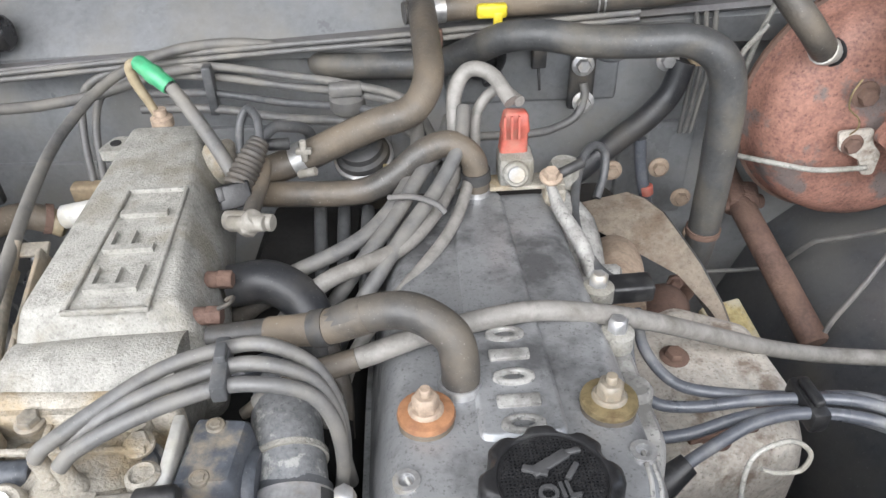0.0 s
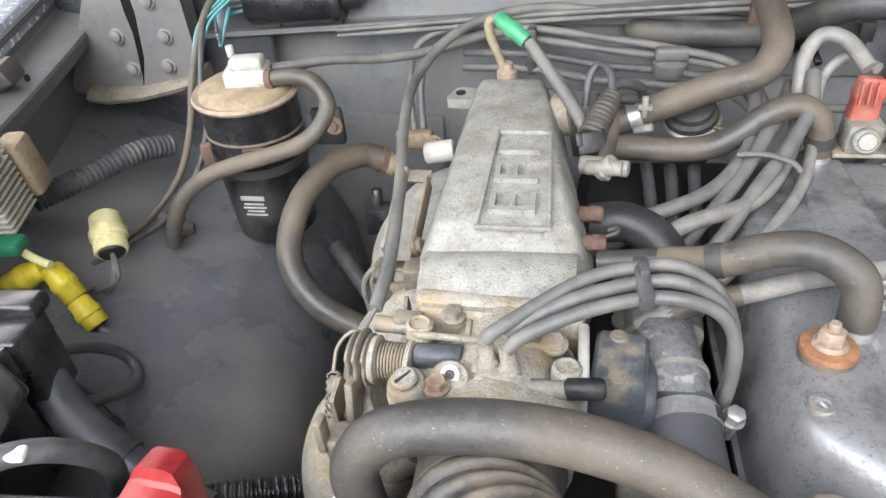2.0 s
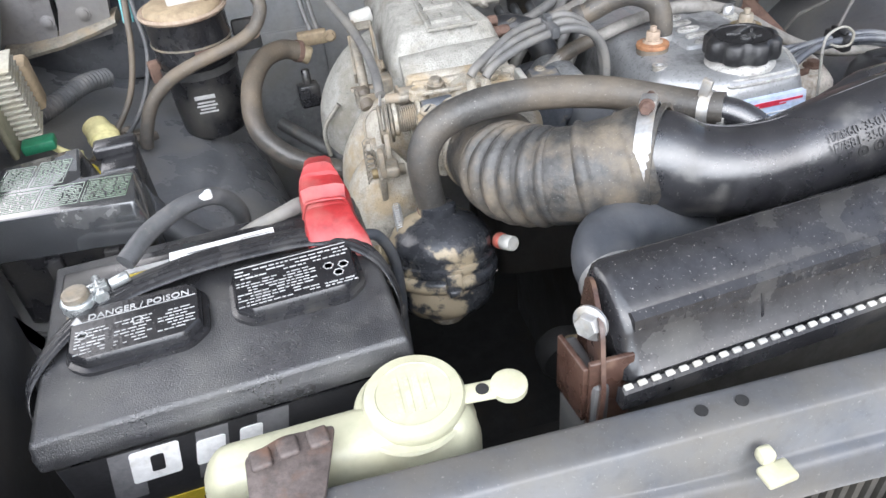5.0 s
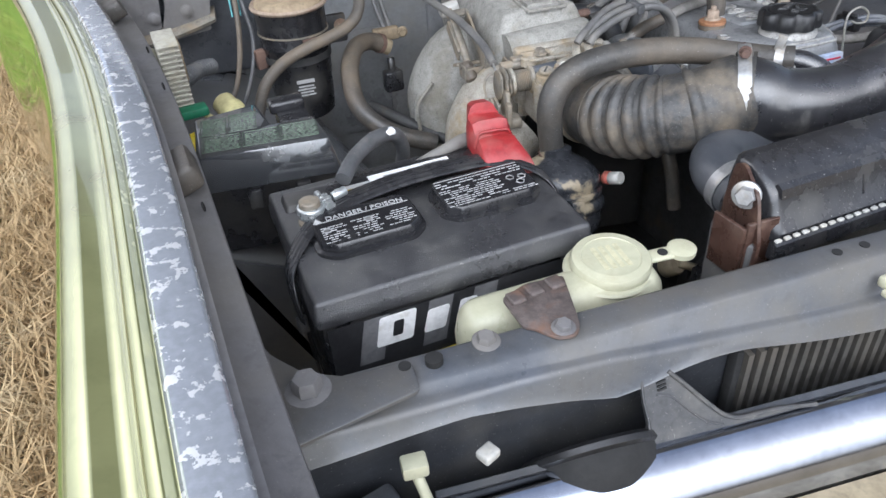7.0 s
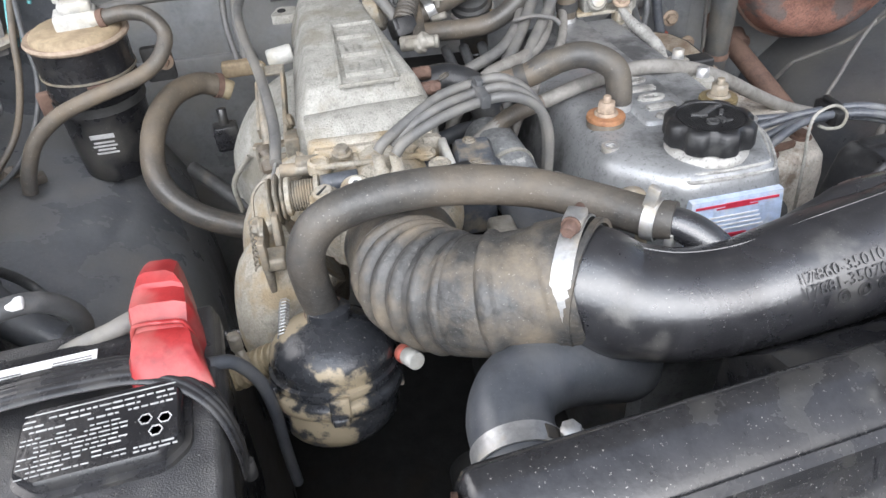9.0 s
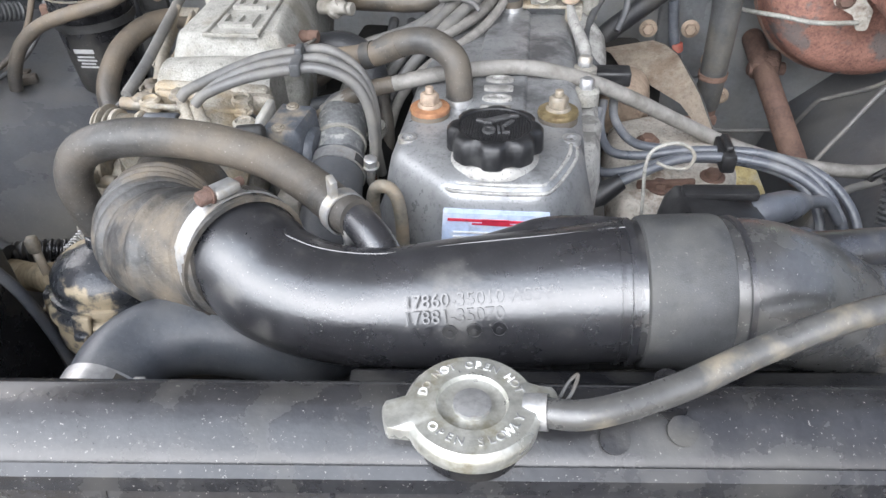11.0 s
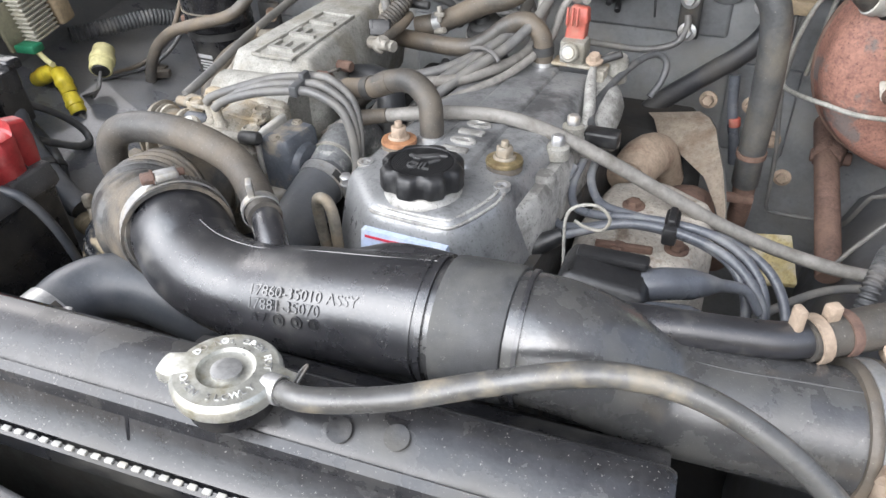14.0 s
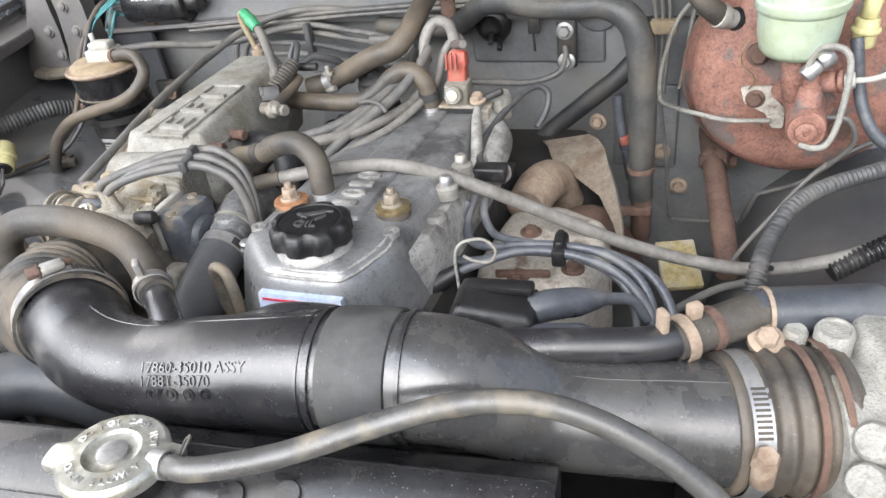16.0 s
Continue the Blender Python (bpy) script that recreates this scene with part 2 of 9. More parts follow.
WIRE_DARK = mat("dark_wire_rubber", (0.07, 0.072, 0.075), 0.5, 0, None, (0.16, 0.15, 0.14), 0.6, 0.1, 22, 260, 0.3, 0.1, speck=0.4, lump=1.6)
BLACKHOSE = mat("clean_black_hose_rubber", (0.024, 0.025, 0.028), 0.42, 0, None, (0.065, 0.060, 0.052), 0.62, 0.12, 14, 260, 0.3, 0.12, speck=0.5, lump=1.4)
WIRE_BLUE = mat("slate_wire_rubber", (0.080, 0.086, 0.100), 0.36, 0, None, (0.2, 0.2, 0.2), 0.62, 0.1, 22, 260, 0.3, 0.1, speck=0.5)
LOOM = mat("pale_dusted_loom", (0.21, 0.20, 0.185), 0.55, 0, (0.16, 0.153, 0.14), (0.115, 0.105, 0.09), 0.60, 0.08, 26, 260, 0.3, 0.15, speck=0.4, lump=1.6)
DUCT = mat("black_plastic", (0.022, 0.022, 0.025), 0.29, 0, None, (0.075, 0.072, 0.068), 0.61, 0.05, 22, 330, 0.3, 0.08, 0.06, 0.5, speck=0.6, ior=1.85, lump=0.0)
BREATHER = mat("dusted_elbow_rubber", (0.046, 0.044, 0.042), 0.48, 0, (0.034, 0.033, 0.032), (0.125, 0.105, 0.08), 0.57, 0.13, 14, 260, 0.35, 0.2, speck=0.5, lump=1.6)
DUCT_DUSTY = mat("dusted_black_plastic", (0.052, 0.052, 0.053), 0.22, 0, None, (0.088, 0.086, 0.079), 0.60, 0.13, 30, 330, 0.3, 0.08, 0.06, 0.5, speck=1.0, ior=1.85, lump=0.0, wear=0.2)
PLASTIC = mat("dull_black_plastic", (0.016, 0.016, 0.018), 0.28, 0, None, (0.060, 0.057, 0.050), 0.60, 0.1, 18, 300, 0.3, 0.12, speck=0.4, ior=1.55, lump=0.0)
SLEEVE = mat("grained_sleeve_rubber", (0.05, 0.051, 0.053), 0.6, 0, (0.036, 0.037, 0.038), (0.10, 0.098, 0.09), 0.6, 0.1, 16, 1500, 0.4, 0.25, speck=0.4)
TPS = mat("blue_grey_dusty_plastic", (0.070, 0.077, 0.090), 0.5, 0, (0.05, 0.055, 0.065), (0.26, 0.22, 0.16), 0.57, 0.08, 34, 260, 0.4, 0.2, speck=0.5)
PLUGTAN = mat("dusty_plug_plastic", (0.26, 0.245, 0.215), 0.6, 0, None, (0.16, 0.14, 0.11), 0.56, 0.1, 40, 260, 0.4, 0.2)
PLASTIC_TEX = mat("pebbled_black_plastic", (0.035, 0.035, 0.038), 0.33, 0, (0.018, 0.018, 0.019), (0.075, 0.073, 0.068), 0.6, 0.1, 16, 900, 0.4, 0.4, speck=1.0, ior=1.75, lump=0.0)
CAPBLACK = mat("moulded_cap_plastic", (0.014, 0.014, 0.015), 0.42, 0, None, (0.06, 0.06, 0.058), 0.62, 0.08, 40, 400, 0.3, 0.15, lump=0.0)
# paler black: the gleam on the cap lettering's edges is put into it
PALEBLACK = mat("paler_raised_plastic", (0.055, 0.055, 0.056), 0.4, lump=0.0)
PAINT = mat("grey_body_paint", (0.165, 0.17, 0.176), 0.38, 0, (0.125, 0.13, 0.137), (0.175, 0.168, 0.152), 0.56, 0.12, 9, 160, 0.3, 0.06, coat=0.15, speck=0.5, wear=0.2)
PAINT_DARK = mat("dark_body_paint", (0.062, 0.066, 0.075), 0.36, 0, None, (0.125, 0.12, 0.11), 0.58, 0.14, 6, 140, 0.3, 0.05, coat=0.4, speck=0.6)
PAINT_ARCH = mat("wheel_arch_paint", (0.108, 0.113, 0.124), 0.28, 0, None, (0.21, 0.20, 0.18), 0.585, 0.14, 5, 240, 0.3, 0.05, coat=0.5, speck=1.0, wear=0.2)
PAINT_NOSE = mat("tan_dusted_paint", (0.074, 0.080, 0.092), 0.36, 0, (0.060, 0.065, 0.075), (0.115, 0.104, 0.085), 0.53, 0.12, 7, 160, 0.3, 0.08, coat=0.2, speck=0.6)
PAINT_DUSTY = mat("dusty_body_paint", (0.135, 0.132, 0.136), 0.55, 0, None, (0.155, 0.145, 0.13), 0.52, 0.14, 8, 140, 0.3, 0.15, speck=0.5)
OLIVE = mat("olive_fender_paint", (0.27, 0.28, 0.13), 0.11, 0.55, (0.24, 0.25, 0.11), (0.16, 0.13, 0.08), 0.66, 0.1, 5, 60, 0.2, 0.0, coat=1.0, wear=0.1)
CHALK = mat("scratched_clear_coat", (0.43, 0.46, 0.515), 0.16, 0.5, (0.41, 0.44, 0.49), (0.84, 0.85, 0.86), 0.575, 0.010, 80, 60, 0.2, 0.03, coat=1.0, wear=0.15)
CHROME = mat("chrome", (0.40, 0.43, 0.50), 0.12, 1.0, None, (0.36, 0.37, 0.40), 0.7, 0.05, 10, 60, 0.1, 0.0, 0.03, wear=0.1)
ZINC = mat("zinc_plate", (0.43, 0.43, 0.43), 0.42, 0.7, None, (0.42, 0.36, 0.26), 0.62, 0.1, 40, 300, 0.3, 0.1)
BRASS = mat("yellow_plated_steel", (0.30, 0.24, 0.13), 0.42, 0.6, None, (0.12, 0.08, 0.04), 0.6, 0.1, 60, 300, 0.3, 0.1)
RUST = mat("rusted_steel", (0.120, 0.072, 0.055), 0.85, 0, (0.075, 0.046, 0.036), (0.17, 0.11, 0.082), 0.55, 0.12, 22, 260, 0.45, 0.5)
RUST_PINK = mat("rusted_booster_paint", (0.30, 0.152, 0.112), 0.68, 0, (0.175, 0.09, 0.072), (0.15, 0.135, 0.128), 0.565, 0.03, 20, 300, 0.5, 0.35, speck=0.4, lump=1.6, pit=0.6)
RUST_LIGHT = mat("rusty_shield_steel", (0.33, 0.26, 0.195), 0.7, 0.1, (0.24, 0.18, 0.135), (0.16, 0.095, 0.065), 0.62, 0.08, 26, 300, 0.4, 0.3)
SHIELD = mat("spotted_shield_steel", (0.47, 0.44, 0.39), 0.7, 0.15, (0.37, 0.33, 0.28), (0.18, 0.135, 0.10), 0.60, 0.06, 34, 300, 0.4, 0.3, pit=0.5)
COPPER = mat("brown_primer_bracket", (0.055, 0.03, 0.022), 0.28, 0.0, None, (0.20, 0.13, 0.09), 0.62, 0.08, 20, 200, 0.3, 0.1)
CREAM = mat("aged_white_polythene", (0.40, 0.395, 0.285), 0.4, 0, (0.36, 0.355, 0.25), (0.30, 0.265, 0.165), 0.60, 0.12, 11, 120, 0.2, 0.05, wear=0.12)
RESGREEN = mat("cloudy_reservoir_plastic", (0.42, 0.50, 0.40), 0.4, 0, None, (0.36, 0.40, 0.24), 0.6, 0.1, 12, 120, 0.2, 0.05)
YELLOW = mat("yellow_plastic", (0.62, 0.50, 0.03), 0.45, 0, None, (0.35, 0.28, 0.06), 0.64, 0.1, 30, 200, 0.2, 0.1)
PALEYELLOW = mat("faded_yellow_plastic", (0.58, 0.54, 0.27), 0.55, 0, None, (0.36, 0.32, 0.16), 0.6, 0.1, 26, 200, 0.2, 0.1)
REDCAP = mat("red_terminal_rubber", (0.27, 0.022, 0.023), 0.42, 0, (0.20, 0.014, 0.016), (0.30, 0.11, 0.095), 0.60, 0.12, 24, 200, 0.3, 0.1)
REDCON = mat("faded_red_plastic", (0.36, 0.085, 0.06), 0.55, 0, None, (0.34, 0.16, 0.12), 0.58, 0.1, 60, 200, 0.3, 0.1)
GREENP = mat("green_plastic", (0.06, 0.31, 0.15), 0.4, 0, None, (0.14, 0.36, 0.18), 0.6, 0.1, 50, 200, 0.2, 0.1)
BLUEP = mat("blue_tape", (0.02, 0.07, 0.30), 0.4)
TEALW = mat("teal_wire", (0.10, 0.32, 0.34), 0.5)
WHITEP = mat("dusty_white_plastic", (0.43, 0.425, 0.40), 0.55, 0, None, (0.45, 0.42, 0.35), 0.58, 0.1, 40, 200, 0.25, 0.1)
IGNITER = mat("beige_heat_sink", (0.36, 0.345, 0.29), 0.6, 0.1, None, (0.32, 0.29, 0.2), 0.6, 0.1, 40, 200, 0.25, 0.1)
LABEL_W = mat("white_label", (0.74, 0.74, 0.74), 0.5, 0, (0.66, 0.66, 0.66), (0.5, 0.48, 0.44), 0.66, 0.08, 40, 300, 0.2, 0.0, wear=0.2)
LABEL_B = mat("pale_blue_label", (0.42, 0.50, 0.66), 0.4, 0, None, (0.55, 0.58, 0.62), 0.6, 0.08, 60, 300, 0.2, 0.0)
LABEL_R = mat("red_print", (0.50, 0.03, 0.06), 0.45)
LABEL_Y = mat("yellow_print", (0.52, 0.40, 0.03), 0.45)
INK = mat("black_ink", (0.02, 0.02, 0.022), 0.5)
PRINT = mat("grey_white_print", (0.40, 0.40, 0.40), 0.55)
PRINT_G = mat("pale_green_print", (0.09, 0.13, 0.088), 0.12, coat=1.0, ior=1.7)
TAPE_G = mat("grey_print_patch", (0.14, 0.14, 0.145), 0.5)
TANPIPE = mat("brown_plastic_pipe", (0.29, 0.24, 0.155), 0.5, 0, None, (0.2, 0.16, 0.1), 0.58, 0.1, 30, 200, 0.3, 0.1)
OLIVETAN = mat("tan_dust_canister_top", (0.30, 0.235, 0.15), 0.7, 0, None, (0.2, 0.15, 0.1), 0.58, 0.12, 30, 200, 0.35, 0.2)
# near-black: the shade inside holes, bowl and fin gaps put into a colour
BLACKHOLE = mat("cavity_shade", (0.012, 0.012, 0.012), 0.9)
# greasy surface, its colour taken near black to hold the shade of deep gaps
SHADED_GRIME = mat("greasy_shaded_underside", (0.012, 0.0115, 0.011), 0.8, 0, None, (0.03, 0.025, 0.02), 0.6, 0.1, 12, 120, 0.4, 0.3)
FIN = mat("radiator_fins", (0.082, 0.078, 0.070), 0.6, 0.4, None, (0.10, 0.09, 0.075), 0.55, 0.1, 20, 200)
GROUND = mat("dry_meadow_soil", (0.20, 0.15, 0.085), 0.95, 0, (0.12, 0.10, 0.055), (0.26, 0.19, 0.10), 0.52, 0.1, 3.0, 40, 0.5, 0.8)
GRASS = mat("green_grass", (0.25, 0.37, 0.045), 0.7, 0, (0.14, 0.26, 0.025), (0.42, 0.42, 0.10), 0.60, 0.1, 3, 40, 0.4, 0.0)
STRAW = mat("dry_grass", (0.42, 0.30, 0.15), 0.8, 0, (0.28, 0.19, 0.09), (0.50, 0.40, 0.24), 0.6, 0.1, 6, 40, 0.4, 0.0)
TYRE = mat("tyre_rubber", (0.03, 0.03, 0.03), 0.8, 0, None, (0.09, 0.08, 0.065), 0.56, 0.1, 10, 120)

# ---- the ground and the body of the car ----
gb = bmesh.new()
bmesh.ops.create_grid(gb, x_segments=60, y_segments=60, size=60)
ground = link("ground", gb, GROUND)
tagged(ground, "dry straw-brown meadow ground", "ground", kind="structure")


def blades(name, label, material, n, xr, yr, h, seed, lean=0.4):
    rng = np.random.default_rng(seed)
    x, y = rng.uniform(*xr, n), rng.uniform(*yr, n)
    rag = 0.35 * np.sin(y * 1.7 + seed) + 0.25 * np.sin(y * 4.3) + rng.normal(0, 0.12, n)
    rag2 = 0.35 * np.sin(x * 1.9 + seed) + 0.25 * np.sin(x * 4.7) + rng.normal(0, 0.12, n)
    keep = (x > xr[0] + 0.6 + rag) & (x < xr[1] - 0.25 + 0.5 * rag) & (y > yr[0] + 0.5 + rag2) & (y < yr[1] - 0.6 + rag2)
    x, y, n = x[keep], y[keep], int(keep.sum())
    a, hh = rng.uniform(0, 6.283, n), rng.uniform(0.5, 1.0, n) * h
    w = 0.004 + 0.004 * rng.random(n)
    lx, ly = rng.normal(0, lean, n) * hh, rng.normal(0, lean, n) * hh
    v = np.empty((n, 3, 3))
    v[:, 0] = np.c_[x - w * np.cos(a), y - w * np.sin(a), np.zeros(n) - 0.01]
    v[:, 1] = np.c_[x + w * np.cos(a), y + w * np.sin(a), np.zeros(n) - 0.01]
    v[:, 2] = np.c_[x + lx, y + ly, hh]
    me = bpy.data.meshes.new(name)
    me.from_pydata(v.reshape(-1, 3).tolist(), [], np.arange(3 * n).reshape(-1, 3).tolist())
    me.materials.append(material)
    return tagged(new(name, me), label, "grass", kind="stuff")


blades("green_meadow_grass", "bright green uncut grass beside the car", GRASS, 90000, (-8.0, -2.0), (0.6, 9.0), 0.25, 3)
blades("dry_meadow_grass", "straw-brown dead grass beside the front wheel", STRAW, 120000, (-3.4, -0.45), (-2.0, 6.4), 0.14, 5, 0.9)


def along(x0, y0, x1, y1, rings):
    """A skin swept between two section lists given at two places."""
    return loft([[(x0 + u, y0, z) for u, z in rings], [(x1 + u, y1, z) for u, z in rings]])


# left fender: upright inner rail, scratched flange, glossy outer skin
STATION = (-0.42, -0.28, -0.10, 0.10, 0.17, 0.30, 0.45, 0.62, 0.80, 1.0)
RAIL_X = (-0.550, -0.574, -0.610, -0.646, -0.657, -0.681, -0.716, -0.762, -0.830, -0.91)
LIP_X = (-0.573, -0.594, -0.629, -0.668, -0.682, -0.708, -0.750, -0.808, -0.876, -0.945)


def rail_x(y):
    return float(np.interp(y, STATION, RAIL_X))


def swept(section):
    """A closed section swept along the side of the bay; its points are (base, out, up): 0 the rail's foot, 1 the flange's inner edge."""
    ra, rb = np.polyfit(STATION, RAIL_X, 4), np.polyfit(STATION, LIP_X, 4)
    return loft([[(float(np.polyval((ra, rb)[k], y)) + u, y, z) for k, u, z in section] for y in np.linspace(-0.42, 1.0, 36).tolist()])


fender = thing("fender_left", (-0.72, 0.3, 0.6), "olive green front fender with chalky scratched top edge", "fender", kind="structure")
part("inner_rail", swept([(0, -0.030, 1.119), (0, -0.004, 1.118), (0, 0.0, 1.120), (0, 0.004, 1.136), (0, 0.003, 1.1395), (0, 0.0, 1.141), (0, -0.010, 1.1415), (1, -0.002, 1.147), (1, -0.005, 1.150), (1, -0.006, 1.166), (1, 0.002, 1.170), (1, 0.003, 1.178), (1, -0.004, 1.179), (1, -0.030, 1.12)]), PAINT_DUSTY, fender, "grey folded steel rail along the bay", smooth=28)
part("top_flange", swept([(1, -0.0015, 1.160), (1, -0.0015, 1.1865), (1, -0.004, 1.189), (1, -0.0285, 1.1905), (1, -0.0318, 1.187), (1, -0.0318, 1.160)]), CHALK, fender, "silver flange with peeling clear coat")
part("outer_skin", swept([(1, -0.032, 1.178), (1, -0.0335, 1.1770), (1, -0.0360, 1.1775), (1, -0.0385, 1.1835), (1, -0.0400, 1.1840), (1, -0.0475, 1.1800), (1, -0.0500, 1.1755), (1, -0.0530, 1.1725), (1, -0.0600, 1.1725), (1, -0.0700, 1.1755), (1, -0.0725, 1.1758), (1, -0.0850, 1.1700), (1, -0.0890, 1.1660), (1, -0.0940, 1.1550), (1, -0.1030, 1.125), (1, -0.112, 1.09), (1, -0.124, 1.03), (1, -0.136, 0.90), (1, -0.140, 0.74), (1, -0.130, 0.68), (1, -0.112, 0.68), (1, -0.106, 0.95), (1, -0.032, 1.15)]), OLIVE, fender, "glossy olive green outer fender panel", smooth=80)
part("rubber_stop", box((-0.646, 0.028, 1.158), (0.030, 0.046, 0.024), 0.005, 10, ry=-20), RUBBER, fender, "dark rubber hood stop")
part("rubber_stop", box((-0.752, 0.505, 1.160), (0.030, 0.036, 0.024), 0.006, 14, ry=-20), RUBBER, fender, "dark rubber hood stop")
part("flange_bolt", hexbolt((-0.607, -0.172, 1.10), (0.25, 0, 1), 0.008, 0.007, 0.013), ZINC, fender)
for y in (-0.02, 0.24, 0.36, 0.52):
    part("rail_hole", lathe([(0.004, 0), (0.004, 0.001)], aim((rail_x(y) - 0.004, y, 1.150), (1, y, 1.4)), 12), BLACKHOLE, fender)

inner = thing("inner_fender_left", (-0.65, 0.4, 0.5), "dark grey dusty inner wheel arch panel", "inner fender", kind="structure")
arch = []
for y, bulge in ((0.13, 0.04), (0.2, 0.08), (0.32, 0.10), (0.44, 0.10), (0.56, 0.09), (0.70, 0.08), (0.92, 0.06)):
    x0 = rail_x(y) - 0.003
    x1 = -0.62 - 0.185 * (y + 0.06)
    arch.append([(x0 - 0.045, y, 1.130), (x0 - 0.082, y, 1.095), (x0 - 0.082, y, 1.05), (x1 - 0.015 + bulge * 0.3, y, 1.0), (x1 + 0.05 + bulge, y, 0.962), (x1 + 0.09 + bulge, y, 0.948), (x1 + 0.13 + bulge, y, 0.922), (x1 + 0.165 + bulge, y, 0.885), (x1 + 0.19 + bulge, y, 0.83), (x1 + 0.20 + bulge, y, 0.70), (x1 + 0.21 + bulge, y, 0.45), (x0 - 0.01, y, 0.45)])
part("arch_panel", loft(arch), PAINT_ARCH, inner, smooth=80)

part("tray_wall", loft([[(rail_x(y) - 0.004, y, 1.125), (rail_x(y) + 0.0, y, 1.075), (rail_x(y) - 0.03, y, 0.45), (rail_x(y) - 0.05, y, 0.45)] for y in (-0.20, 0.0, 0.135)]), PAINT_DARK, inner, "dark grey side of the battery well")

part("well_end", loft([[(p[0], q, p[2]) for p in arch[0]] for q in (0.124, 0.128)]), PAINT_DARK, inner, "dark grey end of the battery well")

# right inner fender
inner_r = thing("inner_fender_right", (0.65, 0.4, 0.5), "dark grey dusty inner wheel arch panel", "inner fender", kind="structure")
arch = []
for y, bulge in ((-0.05, 0.0), (0.1, 0.02), (0.25, 0.05), (0.4, 0.07), (0.55, 0.07), (0.7, 0.05), (0.98, 0.0)):
    x0 = 0.80 - 0.12 * y
    arch.append([(x0, y, 1.12), (x0 - 0.01, y, 1.05), (x0 - 0.04, y, 0.985), (x0 - 0.12 - bulge, y, 0.945), (x0 - 0.20 - bulge, y, 0.92), (x0 - 0.26 - bulge, y, 0.86), (x0 - 0.30 - bulge, y, 0.74), (x0 - 0.31 - bulge, y, 0.45), (x0, y, 0.45)])
part("arch_panel", loft(arch), PAINT_DARK, inner_r, smooth=80)
fr = thing("fender_right", (0.85, 0.3, 0.6), "olive green front fender", "fender", kind="structure")
RSIDE = [(0.83, -0.2, 1.12), (0.81, 0.2, 1.135), (0.76, 0.6, 1.138), (0.70, 1.0, 1.138)]
part("inner_rail", loft([[(x + u, y, z + w) for u, w in ((0.0, -0.03), (0.0, 0.004), (0.044, 0.004), (0.044, -0.03))] for x, y, z in RSIDE]), PAINT_DUSTY, fr)
part("outer_skin", loft([[(x + u, y, z + w) for u, w in ((0.045, -0.02), (0.045, 0.04), (0.09, 0.045), (0.13, 0.01), (0.15, -0.1), (0.17, -0.4), (0.15, -0.4), (0.12, -0.1))] for x, y, z in RSIDE]), OLIVE, fr)

# firewall and cowl, turned a little to the car's axis
FW = pose(0, 0.772, 0, 0, 0, 2)


def fwbox(x0, x1, y0, y1, z0, z1, bev=0.004):
    bm = box(((x0 + x1) / 2, (y0 + y1) / 2, (z0 + z1) / 2), (x1 - x0, y1 - y0, z1 - z0), bev)
    bm.transform(FW)
    return bm


firewall = thing("wall_firewall", (0, 0.9, 0.4), "grey painted pressed steel firewall of the engine bay", "firewall", kind="structure")
part("panel", fwbox(-0.9, 0.9, 0.0, 0.03, 0.35, 1.135), PAINT, firewall)
part("cowl_ledge", loft([[FW @ Vector(p) for p in ((x, -0.020, 1.135), (x, -0.028, 1.152 + 0.03 * x), (x, 0.022, 1.196 + 0.03 * x), (x, 0.11, 1.240), (x, 0.24, 1.262), (x, 0.24, 1.20), (x, 0.03, 1.13))] for x in (-0.9, 0.9)]), PAINT, firewall, "sloping cowl panel above the firewall")
part("seam_lip", loft([[FW @ Vector(p) for p in ((x, -0.030, 1.150 + 0.06 * x), (x, -0.040, 1.156 + 0.06 * x), (x, -0.039, 1.162 + 0.06 * x), (x, -0.026, 1.162 + 0.06 * x))] for x in (-0.9, 0.9)]), PAINT_DUSTY, firewall, "folded seam along the cowl")
for x0, x1, z0, z1 in ((0.005, 0.198, 1.060, 1.16), (0.21, 0.30, 0.90, 1.03), (-0.28, -0.06, 0.90, 1.04), (-0.62, -0.36, 0.80, 1.0)):
    part("pressed_rib", fwbox(x0, x1, -0.007, 0.004, z0, z1, 0.006), PAINT, firewall, "raised pressing")
part("round_pressing", lathe([(0.030, -0.004), (0.030, 0.004), (0.027, 0.007), (0.001, 0.008)], FW @ pose(0.188, -0.004, 1.136, 90, 0, 0), 36), PAINT, firewall, "round stamped pressing")

hood = thing("hood", (0, 1.05, 1.2), "open engine hood, dark grey underside", "hood", kind="structure")
part("hood_panel", box((-0.03, 0.50, 1.60), (1.50, 0.012, 1.25), 0.004, 3, rx=52), PAINT_DUSTY, hood)

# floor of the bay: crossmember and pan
pan = solo("floor_bay_pan", box((0, 0.35, 0.42), (1.5, 1.3, 0.03), 0.01), SHADED_GRIME, "greasy dark tray under the engine", "under tray", kind="structure")

# dark sheet added to close the view down to the ground
solo("floor_nose_tray", box((0, -0.24, 0.80), (1.36, 0.30, 0.02), 0.005), SHADED_GRIME, "added dark sheet behind the grille", "under tray", kind="structure")

# front wheel
wheel = thing("front_wheel", (-0.80, 0.30, 0.0), "black off-road tyre on the front wheel", "wheel")
wm = pose(-0.90, 0.30, 0.36, 0, 90, 8)
part("tyre", lathe([(0.20, -0.0), (0.30, -0.01), (0.345, 0.01), (0.36, 0.04), (0.36, 0.18), (0.345, 0.21), (0.30, 0.23), (0.20, 0.22)], wm, 72, lambda a, i: 1.0 + (0.012 if i in (2, 3, 4, 5) and int(a * 72 / 6.2832) % 3 else 0.0)), TYRE, wheel)
